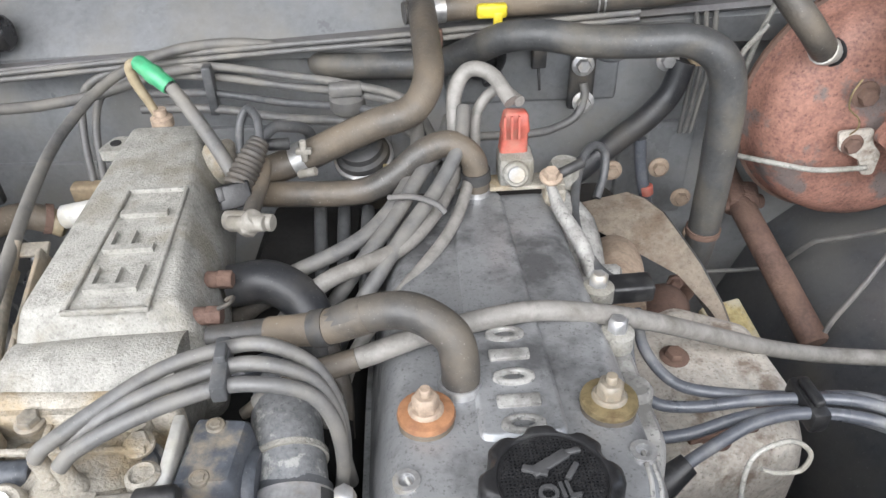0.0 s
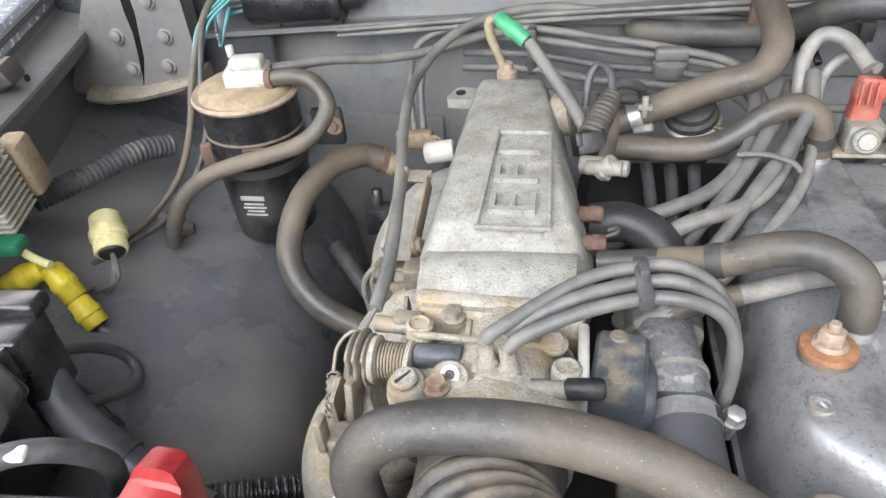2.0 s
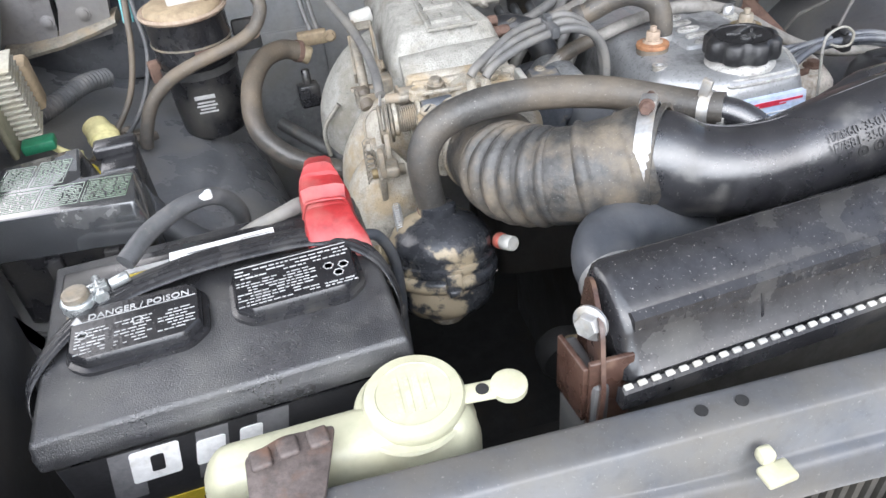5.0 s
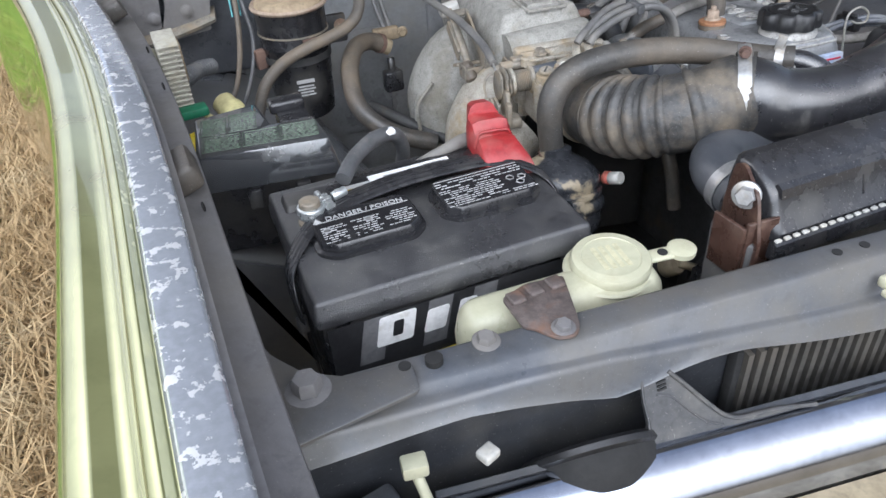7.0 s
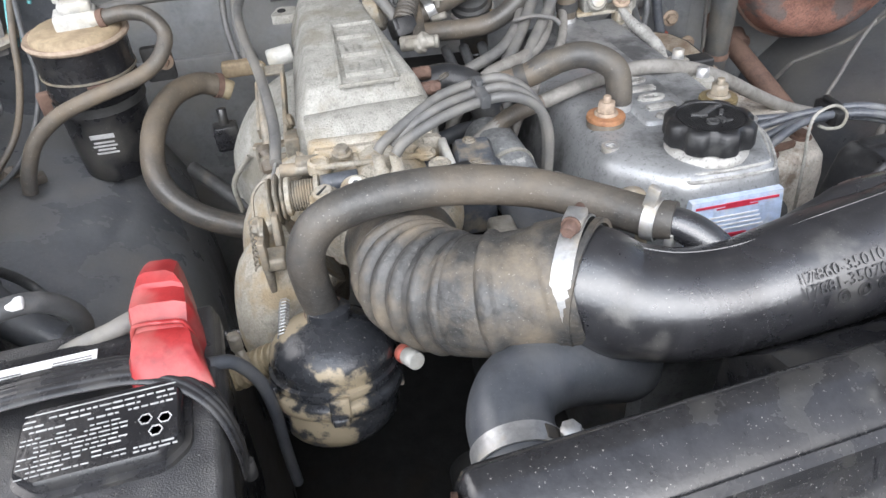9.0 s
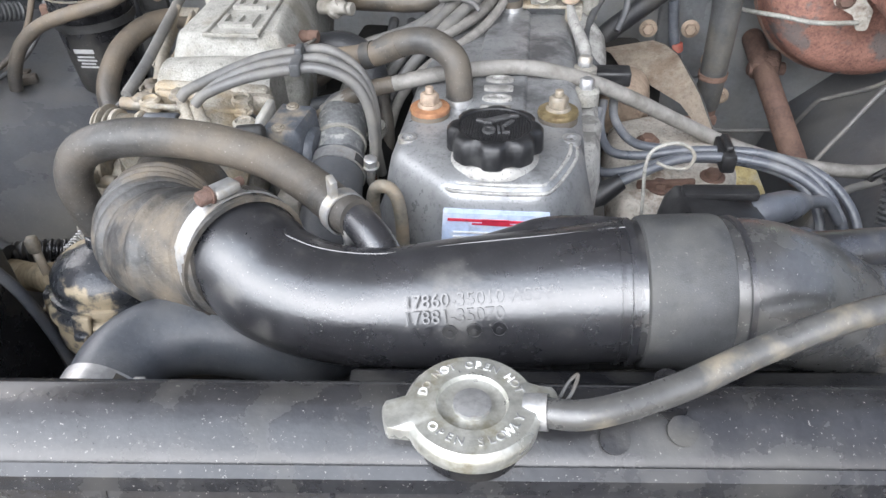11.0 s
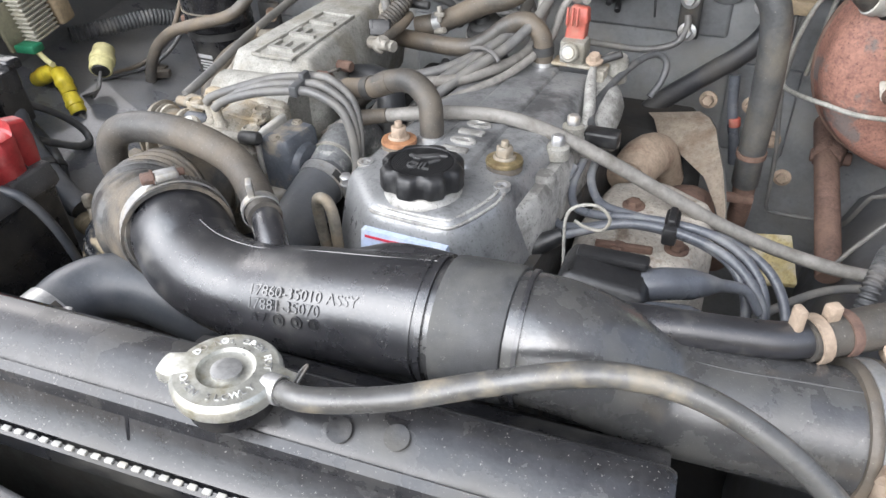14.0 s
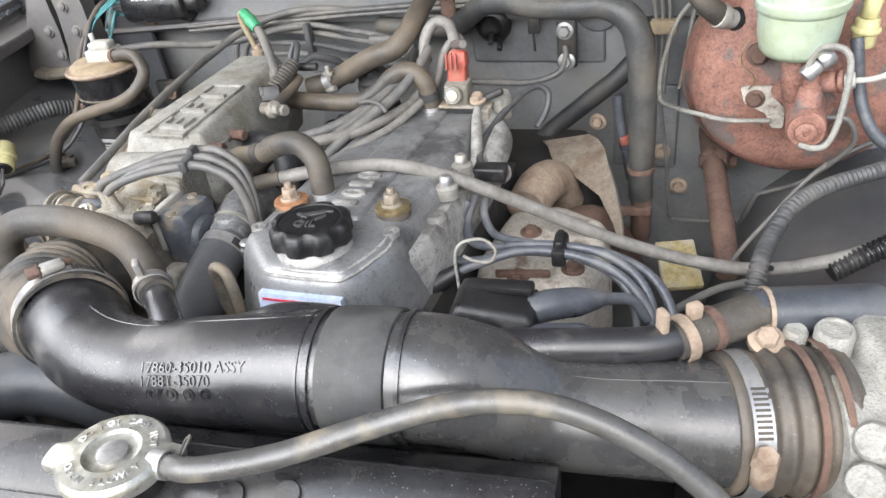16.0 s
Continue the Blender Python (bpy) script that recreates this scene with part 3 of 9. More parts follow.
part("rim", lathe([(0.05, 0.02), (0.19, 0.0), (0.205, 0.02), (0.205, 0.20), (0.19, 0.22), (0.05, 0.20)], wm, 36), ZINC, wheel)

# radiator support
SUP = pose(-0.30, -0.176, 1.085, 0, 0, 3.5)
support = thing("radiator_support", (-0.2, -0.18, 0.6), "grey pressed steel radiator support across the nose", "crossmember", kind="structure")
EDGE = ((-0.30, -0.024), (-0.173, -0.020), (-0.131, -0.025), (-0.095, -0.032), (-0.061, -0.043), (-0.041, -0.042), (-0.005, -0.035), (0.017, -0.033), (0.048, -0.034), (0.11, -0.046), (0.175, -0.058), (0.9, -0.058))
CREST = ((-0.30, -0.007), (-0.13, -0.008), (-0.056, -0.013), (-0.034, -0.017), (0.037, -0.025), (0.163, -0.036), (0.9, -0.036))
rings = []
for i in range(121):
    u = -0.30 + 0.01 * i
    e = float(np.interp(u, *zip(*EDGE)))
    c = float(np.interp(u, *zip(*CREST)))
    s = 0.0012 * math.sin(u * 31 + 1)
    rings.append([SUP @ Vector((u, v, w)) for v, w in ((0.025, -0.03), (0.0255, -0.004), (0.024, -0.001), (0.021, 0.0), (0.003, 0.0), (-0.001, -0.001), (-0.0035, -0.0025), (-0.009 + s, c + 0.0015), (-0.0115, c + 0.0002), (-0.0150, c - 0.0004), (-0.0175, c - 0.0022), (-0.0190, c - 0.0050), (-0.0225 + s, (c + e) / 2 - 0.004), (-0.025 + s, e), (-0.0262 + s, e - 0.0012), (-0.023 + s, e - 0.002), (-0.0195 + s, (c + e) / 2 - 0.006), (-0.016, c - 0.008), (-0.006, c - 0.006), (0.0, -0.006), (0.019, -0.005), (0.021, -0.03))])
part("top_rail", loft(rings), PAINT_NOSE, support, "grey pressed steel rail, dusted tan", smooth=70)
part("corner_plate", slab([(-0.36, -0.045), (-0.20, -0.012), (-0.20, 0.016), (-0.245, 0.018), (-0.272, 0.032), (-0.292, 0.058), (-0.304, 0.092), (-0.36, 0.10)], [(0.001, 0), (0.0035, 0), (0.0042, -0.0008)], SUP, 0.006), PAINT_NOSE, support, "curved corner gusset")
part("corner_bolt", hexbolt((-0.604, -0.180, 1.092), (0, 0, 1), 0.010, 0.009, 0.015), PAINT_DUSTY, support, "dusty flange bolt")
for u, r in ((-0.205, 0.0045), (-0.184, 0.0065), (0.150, 0.004), (0.176, 0.004), (0.34, 0.004)):
    part("hole", lathe([(r, 0.0002), (r, 0.0052 if u < -0.18 else 0.0012)], SUP @ pose(u, 0.012, 0), 16), BLACKHOLE, support)
# paint taken darker than the rail above: shade under the nose put into it
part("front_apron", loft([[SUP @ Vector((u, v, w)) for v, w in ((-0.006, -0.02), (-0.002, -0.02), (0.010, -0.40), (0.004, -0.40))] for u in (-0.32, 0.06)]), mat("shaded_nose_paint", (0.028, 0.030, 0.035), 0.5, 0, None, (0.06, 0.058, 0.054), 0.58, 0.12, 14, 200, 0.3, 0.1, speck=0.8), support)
part("fender_bolt", hexbolt((-0.572, -0.178, 1.088), (0, 0, 1), 0.0105, 0.013, 0.0160), PAINT_DUSTY, support, "large dusty bolt")
part("support_bolt", hexbolt((-0.444, -0.166, 1.085), (0.05, -0.1, 1), 0.0070, 0.007, 0.0105), PAINT_DUSTY, support)
part("white_clip", join(box((-0.118, -0.190, 1.062), (0.020, 0.014, 0.006), 0.002, 10), box((-0.121, -0.180, 1.067), (0.010, 0.010, 0.010), 0.003, 8)), CREAM, support, "cream plastic clip")
part("cream_grommet", join(box((-0.513, -0.225, 1.045), (0.018, 0.014, 0.012), 0.002), rod((-0.513, -0.225, 1.04), (-0.505, -0.24, 1.005), 0.004)), CREAM, support, "cream plastic headlamp grommet")
part("white_clip", box((-0.462, -0.226, 1.04), (0.014, 0.012, 0.008), 0.002, 30), WHITEP, support)

grille = thing("grille_trim", (-0.2, -0.26, 0.9), "polished chrome grille surround", "grille")
part("chrome_bar", loft([[(x, -0.223 + 0.012 * (x + 0.3) + a, 1.0 + b) for a, b in ((0.0, -0.004), (0.001, 0.0), (-0.003, 0.003), (-0.014, 0.0), (-0.028, -0.007), (-0.038, -0.017), (-0.044, -0.030), (-0.046, -0.05), (-0.040, -0.09), (0.0, -0.09))] for x in (-0.62, -0.45, -0.2, 0.1, 0.6)]), CHROME, grille, smooth=80)
part("grille_lip", loft([[(x, -0.214 + 0.012 * (x + 0.3) + a, 1.0 + b) for a, b in ((0.0, -0.03), (0.0, 0.0), (-0.002, 0.002), (-0.0075, 0.001), (-0.008, -0.03))] for x in (-0.50, -0.2, 0.6)]), PAINT_DARK, grille, "grey lip behind the chrome")
part("lower_bar", loft([[(x, -0.30 + 0.012 * (x + 0.3) + a, 0.955 + b) for a, b in ((0.0, 0.0), (0.03, 0.0), (0.03, -0.1), (0.0, -0.1))] for x in (-0.62, 0.6)]), TANPIPE, grille, "faded tan trim strip")
lamp = thing("headlamp_bowl", (-0.36, -0.26, 0.90), "black round rear bowl of a headlamp", "headlamp")
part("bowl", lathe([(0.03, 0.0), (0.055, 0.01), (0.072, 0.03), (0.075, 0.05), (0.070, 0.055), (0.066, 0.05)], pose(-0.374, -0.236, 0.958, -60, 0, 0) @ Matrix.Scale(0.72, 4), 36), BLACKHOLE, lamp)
part("rim", lathe([(0.074, 0.046), (0.079, 0.050), (0.079, 0.056), (0.074, 0.060)], pose(-0.374, -0.236, 0.958, -60, 0, 0) @ Matrix.Scale(0.72, 4), 36), CAPBLACK, lamp)
part("adjuster", join(rod((-0.505, -0.24, 1.01), (-0.49, -0.245, 0.985), 0.006), box((-0.50, -0.245, 0.975), (0.05, 0.03, 0.02), 0.005, 12)), RUST, lamp, "rusty lamp adjuster")
part("lamp_bracket", join(box((-0.545, -0.235, 1.0), (0.05, 0.05, 0.016), 0.004, 20), box((-0.46, -0.235, 0.985), (0.06, 0.04, 0.02), 0.006, -8)), PAINT_DARK, lamp)
BRACE = mat("worn_black_brace", (0.045, 0.046, 0.049), 0.5, 0, None, (0.115, 0.11, 0.10), 0.57, 0.12, 30, 260, 0.35, 0.12, speck=0.8)
brace = thing("latch_brace", (-0.33, -0.215, 0.9), "dark grey steel hood latch brace", "bracket")
BRM = Matrix.Translation((0, -0.198, 1.045)) @ Matrix(((1, 0, 0, 0), (0, -0.51, 0.857, 0), (0, -0.857, -0.51, 0), (0, 0, 0, 1)))
part("brace_plate", slab([(-0.3385, -0.003), (-0.315, -0.004), (-0.304, 0.010), (-0.293, 0.023), (-0.285, 0.032), (-0.275, 0.041), (-0.262, 0.0455), (-0.234, 0.046), (-0.20, 0.050), (-0.20, 0.058), (-0.40, 0.058), (-0.383, 0.052), (-0.358, 0.0505), (-0.345, 0.047), (-0.3375, 0.036), (-0.3385, 0.016)], [(-0.003, 0), (0.0, 0)], BRM, 0.002), BRACE, brace, "flared web of the brace")
part("brace_flange", tube([BRM @ Vector((a, b, -0.004)) for a, b in ((-0.316, -0.002), (-0.305, 0.010), (-0.294, 0.023), (-0.286, 0.032), (-0.276, 0.0415), (-0.262, 0.0465), (-0.234, 0.047), (-0.20, 0.051))], 0.0019, 8), BRACE, brace, "rolled flange of the brace")
part("brace_flange", tube([BRM @ Vector((a, b, -0.004)) for a, b in ((-0.3375, -0.002), (-0.3380, 0.016), (-0.3370, 0.036), (-0.3445, 0.0475), (-0.358, 0.0515), (-0.383, 0.053))], 0.0012, 8), BRACE, brace, "rolled flange of the brace")
part("brace_rib", tube([BRM @ Vector((a, b, -0.0032)) for a, b in ((-0.327, 0.014), (-0.316, 0.018), (-0.303, 0.032), (-0.291, 0.043), (-0.278, 0.049))], 0.0010, 6), BRACE, brace, "pressed pocket edge")
for q in range(3):
    part("slot_tab", slab([(-0.326, 0.0045 + q * 0.0028), (-0.319, 0.0035 + q * 0.0028), (-0.319, 0.005 + q * 0.0028), (-0.326, 0.006 + q * 0.0028)], [(-0.0045, 0), (-0.003, 0)], BRM), BLACKHOLE, brace)
part("brace_hook", box((-0.327, -0.195, 1.046), (0.022, 0.008, 0.005), 0.002, 4), BRACE, brace)
condenser = thing("condenser_core", (0.0, -0.19, 0.5), "finned condenser core behind the grille", "condenser")
# solid block whose near-black colour stands for the shade between the fins
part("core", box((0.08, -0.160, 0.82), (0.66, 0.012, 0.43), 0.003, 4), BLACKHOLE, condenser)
for i in range(60):
    part("fin", box((-0.24 + i * 0.0108, -0.1895 + i * 0.00075, 0.82), (0.0050, 0.008, 0.43), 0, 4), FIN, condenser, smooth=0)

# ---- engine: head, valve cover, filler cap ----
ENG = pose(0.045, 0.30, 1.10, -4, 0, 4.5)


def eng(*p):
    return ENG @ Vector(p)


engine = thing("engine_block", (0.03, 0.33, 0.45), "oily dark cast engine block and cylinder head", "engine")
part("head", slab([(-0.088, -0.10), (-0.04, -0.135), (0.06, -0.135), (0.10, -0.08), (0.105, 0.27), (-0.088, 0.27)], [(-0.33, 0), (-0.075, 0)], ENG, 0.01), DARKMETAL, engine)
part("block", slab([(-0.11, -0.15), (0.12, -0.15), (0.13, 0.35), (-0.11, 0.35)], [(-0.62, 0), (-0.33, 0)], ENG, 0.02), SHADED_GRIME, engine)
part("front_cover", box(eng(0.0, -0.135, -0.2), (0.12, 0.03, 0.22), 0.01, 4.5), COVER, engine)

# two masses added so that the gaps round the head stay dark
part("intake_gap_mass", slab([(-0.175, 0.31), (-0.062, 0.30), (-0.068, 0.62), (-0.175, 0.62)], [(0.80, 0.0), (1.015, 0.0), (1.032, -0.012)], None, 0.02), SHADED_GRIME, engine, "added dark mass between intake and head")
part("rear_gap_mass", slab([(-0.15, 0.60), (0.22, 0.62), (0.20, 0.745), (-0.14, 0.715)], [(0.60, 0.01), (0.96, 0.0), (0.98, -0.02)], None, 0.03), SHADED_GRIME, engine, "added dark mass behind the head")
vc = thing("valve_cover", tuple(eng(0, 0.06, -0.075)), "grey oil-stained cast valve cover with raised centre band", "valve cover")
OUT = [(-0.080, -0.072), (-0.030, -0.124), (0.054, -0.124), (0.080, -0.070), (0.080, 0.10), (0.076, 0.26), (-0.070, 0.26), (-0.078, 0.10)]
part("shell", slab(OUT, [(-0.078, 0.012), (-0.050, 0.006), (-0.028, 0.001), (-0.016, -0.002), (-0.008, -0.006), (-0.003, -0.011), (-0.0006, -0.017), (0.0, -0.024)], ENG, 0.018), COVER, vc)
part("sealing_flange", slab(OUT, [(-0.084, 0.016), (-0.077, 0.016)], ENG, 0.014), COVER, vc)
part("centre_band", slab([(-0.020, -0.03), (0.028, -0.03), (0.026, 0.245), (-0.016, 0.245)], [(-0.002, 0.003), (0.0030, 0.0), (0.0036, -0.002)], ENG, 0.006), COVER, vc, "raised band")
# maker's raised lettering on the band, as plain shapes
for i, v in enumerate((-0.024, -0.006, 0.014, 0.034, 0.054, 0.074)):
    if i % 2:
        bm = slab([(-0.013, -0.0045), (0.013, -0.0045), (0.013, 0.0045), (-0.013, 0.0045)], [(0.0, 0), (0.0022, 0), (0.0028, -0.0008)], pose(0.004, v, 0.0036), 0.002)
    else:
        bm = lathe([(0.0085, 0.0), (0.0082, 0.0024), (0.0075, 0.0028), (0.0050, 0.0028), (0.0045, 0.0024), (0.0045, 0.0)], pose(0.004, v, 0.0036) @ Matrix.Diagonal((1.55, 0.80, 1, 1)), 28)
    bm.transform(ENG)
    part("raised_mark", bm, COVER_LIGHT, vc, "worn bright raised mark")
for u, v in ((-0.064, -0.054), (0.067, -0.046)):
    bm = lathe([(0.0075, -0.004), (0.0075, 0.001), (0.0045, 0.001), (0.0040, -0.003)], ENG @ pose(u, v, 0), 20)
    part("threaded_boss", bm, ZINC, vc, "bright threaded hole")
st = part("sticker", slab([(-0.025, -0.1275), (0.050, -0.1275), (0.050, -0.124), (-0.025, -0.124)], [(-0.060, 0.004), (-0.020, 0.0015)], ENG), LABEL_B, vc, "worn pale blue sticker with red print")
for w, uu, ww, n in ((-0.0255, 0.066, 0.0020, 9), (-0.055, 0.060, 0.0020, 9), (-0.0265, 0.015, 0.0046, 9), (-0.0545, 0.013, 0.0040, 9), (-0.0285, 0.030, 0.0012, 9)):
    gr = lambda z: 0.0015 + (-0.020 - z) / 0.040 * 0.0025 + 0.0007
    part("red_line", slab([(0.0125 - uu / 2, -0.1275), (0.0125 + uu / 2, -0.1275), (0.0125 + uu / 2, -0.126), (0.0125 - uu / 2, -0.126)], [(w - ww / 2, gr(w - ww / 2)), (w + ww / 2, gr(w + ww / 2))], ENG), LABEL_R, st)
for w in (-0.036, -0.040, -0.044, -0.048):
    part("faint_line", slab([(-0.016, -0.1275), (0.036 - 0.4 * (w + 0.05), -0.1275), (0.036, -0.126), (-0.016, -0.126)], [(w - 0.0006, gr(w)), (w + 0.0006, gr(w))], ENG), LABEL_W, st)
for o, w in ((0.0, -0.0042), (0.0055, -0.0080)):
    part("lip_bead", tube([eng(-0.064 - o * 0.8, -0.052, -0.001 - o * 0.6), eng(-0.055 - o, -0.068, w + 0.002), eng(-0.026 - o * 0.6, -0.105 - o, w), eng(-0.012, -0.113 - o, w), eng(0.038, -0.113 - o, w), eng(0.050 + o * 0.6, -0.105 - o, w), eng(0.064 + o, -0.072, w + 0.002), eng(0.067 + o * 0.8, -0.046, -0.001 - o * 0.6)], 0.0016, 8, 6), COVER_LIGHT, vc, "bright worn double bead")
# left and right bumps of the cover's flanks
for v in (0.02, 0.12, 0.22):
    part("flank_lug", lathe([(0.012, -0.07), (0.012, -0.02), (0.009, -0.016)], ENG @ pose(0.084, v, 0), 18), COVER_LIGHT, vc, "bare metal lug")
part("side_rail", slab([(0.074, -0.06), (0.092, -0.02), (0.096, 0.20), (0.088, 0.26), (0.074, 0.26)], [(-0.08, 0.006), (-0.03, 0.002), (-0.022, -0.003)], ENG, 0.012), COVER_LIGHT, vc, "bare cast flank")
for v in (0.063, 0.115):
    m = ENG @ pose(0.083, v, -0.020)
    part("spacer", lathe([(0.012, 0), (0.012, 0.012), (0.009, 0.014)], m, 16), ALU, vc, "pale spacer")
    part("flange_bolt", lathe([(0.007, 0.013), (0.007, 0.022), (0.005, 0.024)], m, 6), ZINC, vc)


def cover_nut(u, v, washer, label):
    t = thing("cover_nut", tuple(eng(u, v, -0.002)), label, "nut", "nuts on the valve cover")
    m = ENG @ pose(u, v, 0)
    part("rubber_seat", lathe([(0.0165, -0.002), (0.0165, 0.004), (0.015, 0.006)], m, 28), RUBBER_TAN, t)
    part("washer", lathe([(0.0168, 0.004), (0.0172, 0.0055), (0.0165, 0.008), (0.012, 0.009)], m, 28), washer, t)
    part("nut", join(lathe([(0.0105, 0.0085), (0.0105, 0.010), (0.009, 0.0115)], m, 20), lathe([(0.0080, 0.011), (0.0080, 0.019), (0.0065, 0.0205)], m, 6)), DULLTAN if washer == BRASS else RUST_LIGHT, t)
    part("stud", lathe([(0.0035, 0.02), (0.0035, 0.025), (0.003, 0.0255)], m, 12), DULLTAN if washer == BRASS else RUST_LIGHT, t)


cover_nut(-0.051, -0.012, mat("orange_rusted_washer", (0.34, 0.17, 0.085), 0.55, 0.2, None, (0.20, 0.10, 0.06), 0.55, 0.1, 60), "orange rusted nut on a rubber washer")
cover_nut(0.056, -0.012, BRASS, "yellow plated nut on a rubber washer")

cap = thing("oil_filler_cap", tuple(eng(0.008, -0.080, 0)), "black lobed plastic oil filler cap on the valve cover", "cap")
m = ENG @ pose(0.008, -0.080, 0)
part("neck", lathe([(0.034, -0.002), (0.033, 0.003), (0.027, 0.007), (0.026, 0.010)], m, 36), COVER_LIGHT, cap, "bright cast filler neck")


def lobe(a, i):
    return 1.0 if i in (0, 5, 6, 7, 8) else 0.955 + 0.06 * max(-1, min(1, 2.2 * math.cos(8 * a) + 0.6))


part("grip", lathe([(0.027, 0.007), (0.035, 0.008), (0.036, 0.010), (0.0355, 0.024), (0.0325, 0.0272), (0.0285, 0.0280), (0.0275, 0.0276), (0.0270, 0.0262), (0.001, 0.0262)], m, 96, lobe), CAPBLACK, cap)
tex = []
for i in range(-12, 13):
    L = math.sqrt(max(0, 0.0255 ** 2 - (i * 0.002) ** 2))
    if L > 0.003:
        tex.append(box((i * 0.002, 0, 0.0266), (0.0008, 2 * L, 0.0013), 0))
        tex.append(box((0, i * 0.002, 0.0266), (2 * L, 0.0008, 0.0013), 0))
bm = join(*tex)
bm.transform(m)
tagged(part("knurled_disc", bm, CAPBLACK, cap, smooth=0), kind="stuff")
part("lettering", text_bm("OIL", 0.013, 0.0012, m @ pose(0.001, -0.010, 0.0280, 0, 0, 8), 0.0003), PALEBLACK, cap, "raised word on the cap")
# pouring oil can picture as plain raised shapes
bm = join(box((0.0, 0.008, 0.0280), (0.022, 0.006, 0.0022), 0.0005, 30), box((-0.008, 0.004, 0.0280), (0.013, 0.004, 0.0022), 0.0005, -20), box((0.010, 0.002, 0.0280), (0.011, 0.003, 0.0022), 0.0005, 55), box((0.012, 0.014, 0.0280), (0.010, 0.003, 0.0022), 0.0005, 12))
bm.transform(m)
part("oil_can_mark", bm, PALEBLACK, cap)

# ---- breather and water hoses on the cover ----


def hose(name, pts, r, material, label, category="hose", clamps=(), k=8, seg=16, ribs=None, group=""):
    """A hose with its wire or band clamps: (index of the point, kind)."""
    t = thing(name, tuple(pts[0]), label, category, group)
    part("hose_body", tube(pts, r, seg, k, ribs), material, t)
    rr = r if isinstance(r, (list, tuple)) else [r] * len(pts)
    for i, kind in clamps:
        p = Vector(pts[i])
        d = (Vector(pts[min(i + 1, len(pts) - 1)]) - Vector(pts[max(i - 1, 0)])).normalized()
        if kind == "wire":
            part("wire_clamp", join(band(p - d * 0.003, d, rr[i] + 0.0002, 0.0016, 0.0014), band(p + d * 0.003, d, rr[i] + 0.0002, 0.0016, 0.0014)), ZINC, t)
        elif kind == "dark":
            part("band_clamp", band(p, d, rr[i] + 0.0003, 0.010, 0.0012), DARKMETAL, t)
        elif kind == "zinc":
            part("band_clamp", band(p, d, rr[i] + 0.0003, 0.011, 0.0012), ZINC, t)
        elif kind == "rust":
            part("band_clamp", band(p, d, rr[i] + 0.0003, 0.007, 0.0014), RUST, t)
    return t


hb = eng(-0.029, 0.013, 0)
front_hose = hose("breather_hose", [hb + Vector((0, 0, -0.002)), hb + Vector((0, 0.002, 0.020)), hb + Vector((-0.006, 0.008, 0.038)), hb + Vector((-0.03, 0.018, 0.047)), hb + Vector((-0.06, 0.022, 0.040)), hb + Vector((-0.085, 0.024, 0.028)), hb + Vector((-0.12, 0.03, 0.02)), hb + Vector((-0.16, 0.035, 0.01))], [0.0118, 0.0118, 0.0118, 0.0118, 0.0115, 0.0105, 0.0085, 0.008], BREATHER, "moulded black breather hose elbow on the valve cover", clamps=((5, "dark"),))
part("dusty_sleeve", tube([hb + Vector((-0.055, 0.0215, 0.0415)), hb + Vector((-0.085, 0.024, 0.028)), hb + Vector((-0.12, 0.03, 0.02))], [0.0119, 0.0110, 0.0092], 18), RUBBER_TAN, front_hose, "tan dusted sleeve on the hose")
part("metal_spigot", lathe([(0.0135, -0.002), (0.0135, 0.003), (0.0128, 0.006)], ENG @ pose(-0.029, 0.013, 0), 24), ZINC, front_hose)

rb = eng(0.006, 0.245, 0)
rear_hose = hose("ventilation_hose", [rb + Vector((0, 0, -0.002)), rb + Vector((0, 0, 0.022)), rb + Vector((-0.004, 0, 0.040)), rb + Vector((-0.022, 0.002, 0.052)), rb + Vector((-0.045, 0.0, 0.045)), rb + Vector((-0.07, -0.005, 0.025)), rb + Vector((-0.10, -0.008, 0.012)), rb + Vector((-0.15, -0.008, 0.010)), rb + Vector((-0.20, -0.006, 0.010))], 0.0112, RUBBER_TAN, "dusty brown rubber hose curving over the cover", clamps=((1, "dark"),))
part("metal_spigot", lathe([(0.019, -0.002), (0.019, 0.001), (0.013, 0.003), (0.012, 0.008)], ENG @ pose(0.006, 0.245, 0), 24), ZINC, rear_hose)

hose("bypass_hose", [(-0.155, 0.565, 1.098), (-0.125, 0.575, 1.105), (-0.09, 0.575, 1.122), (-0.055, 0.572, 1.140), (-0.022, 0.575, 1.152), (-0.008, 0.60, 1.170), (-0.012, 0.66, 1.185), (-0.018, 0.735, 1.195), (-0.018, 0.78, 1.20)], 0.0135, RUBBER_TAN, "tan dusted rubber water hose with a white clip", clamps=((1, "zinc"), (7, "dark")))
solo("white_hose_clip", join(rod((-0.117, 0.560, 1.112), (-0.117, 0.560, 1.132), 0.003), box((-0.117, 0.560, 1.122), (0.014, 0.006, 0.005), 0.001), rod((-0.124, 0.56, 1.098), (-0.108, 0.556, 1.104), 0.004)), PLUGTAN, "small pale plastic hose clip", "clip")

# red sensor on its bracket
sensor = thing("vacuum_sensor", (0.068, 0.55, 1.08), "faded red connector on a corroded metal valve", "valve")
sp = Vector((0.066, 0.545, 1.108))
part("bracket", join(box(sp + Vector((0.010, 0.008, -0.016)), (0.066, 0.022, 0.004), 0.001, 4), box(sp + Vector((0.034, 0.0, -0.03)), (0.018, 0.02, 0.03), 0.002, 4)), ALU_TAN, sensor, "rusty bent bracket")
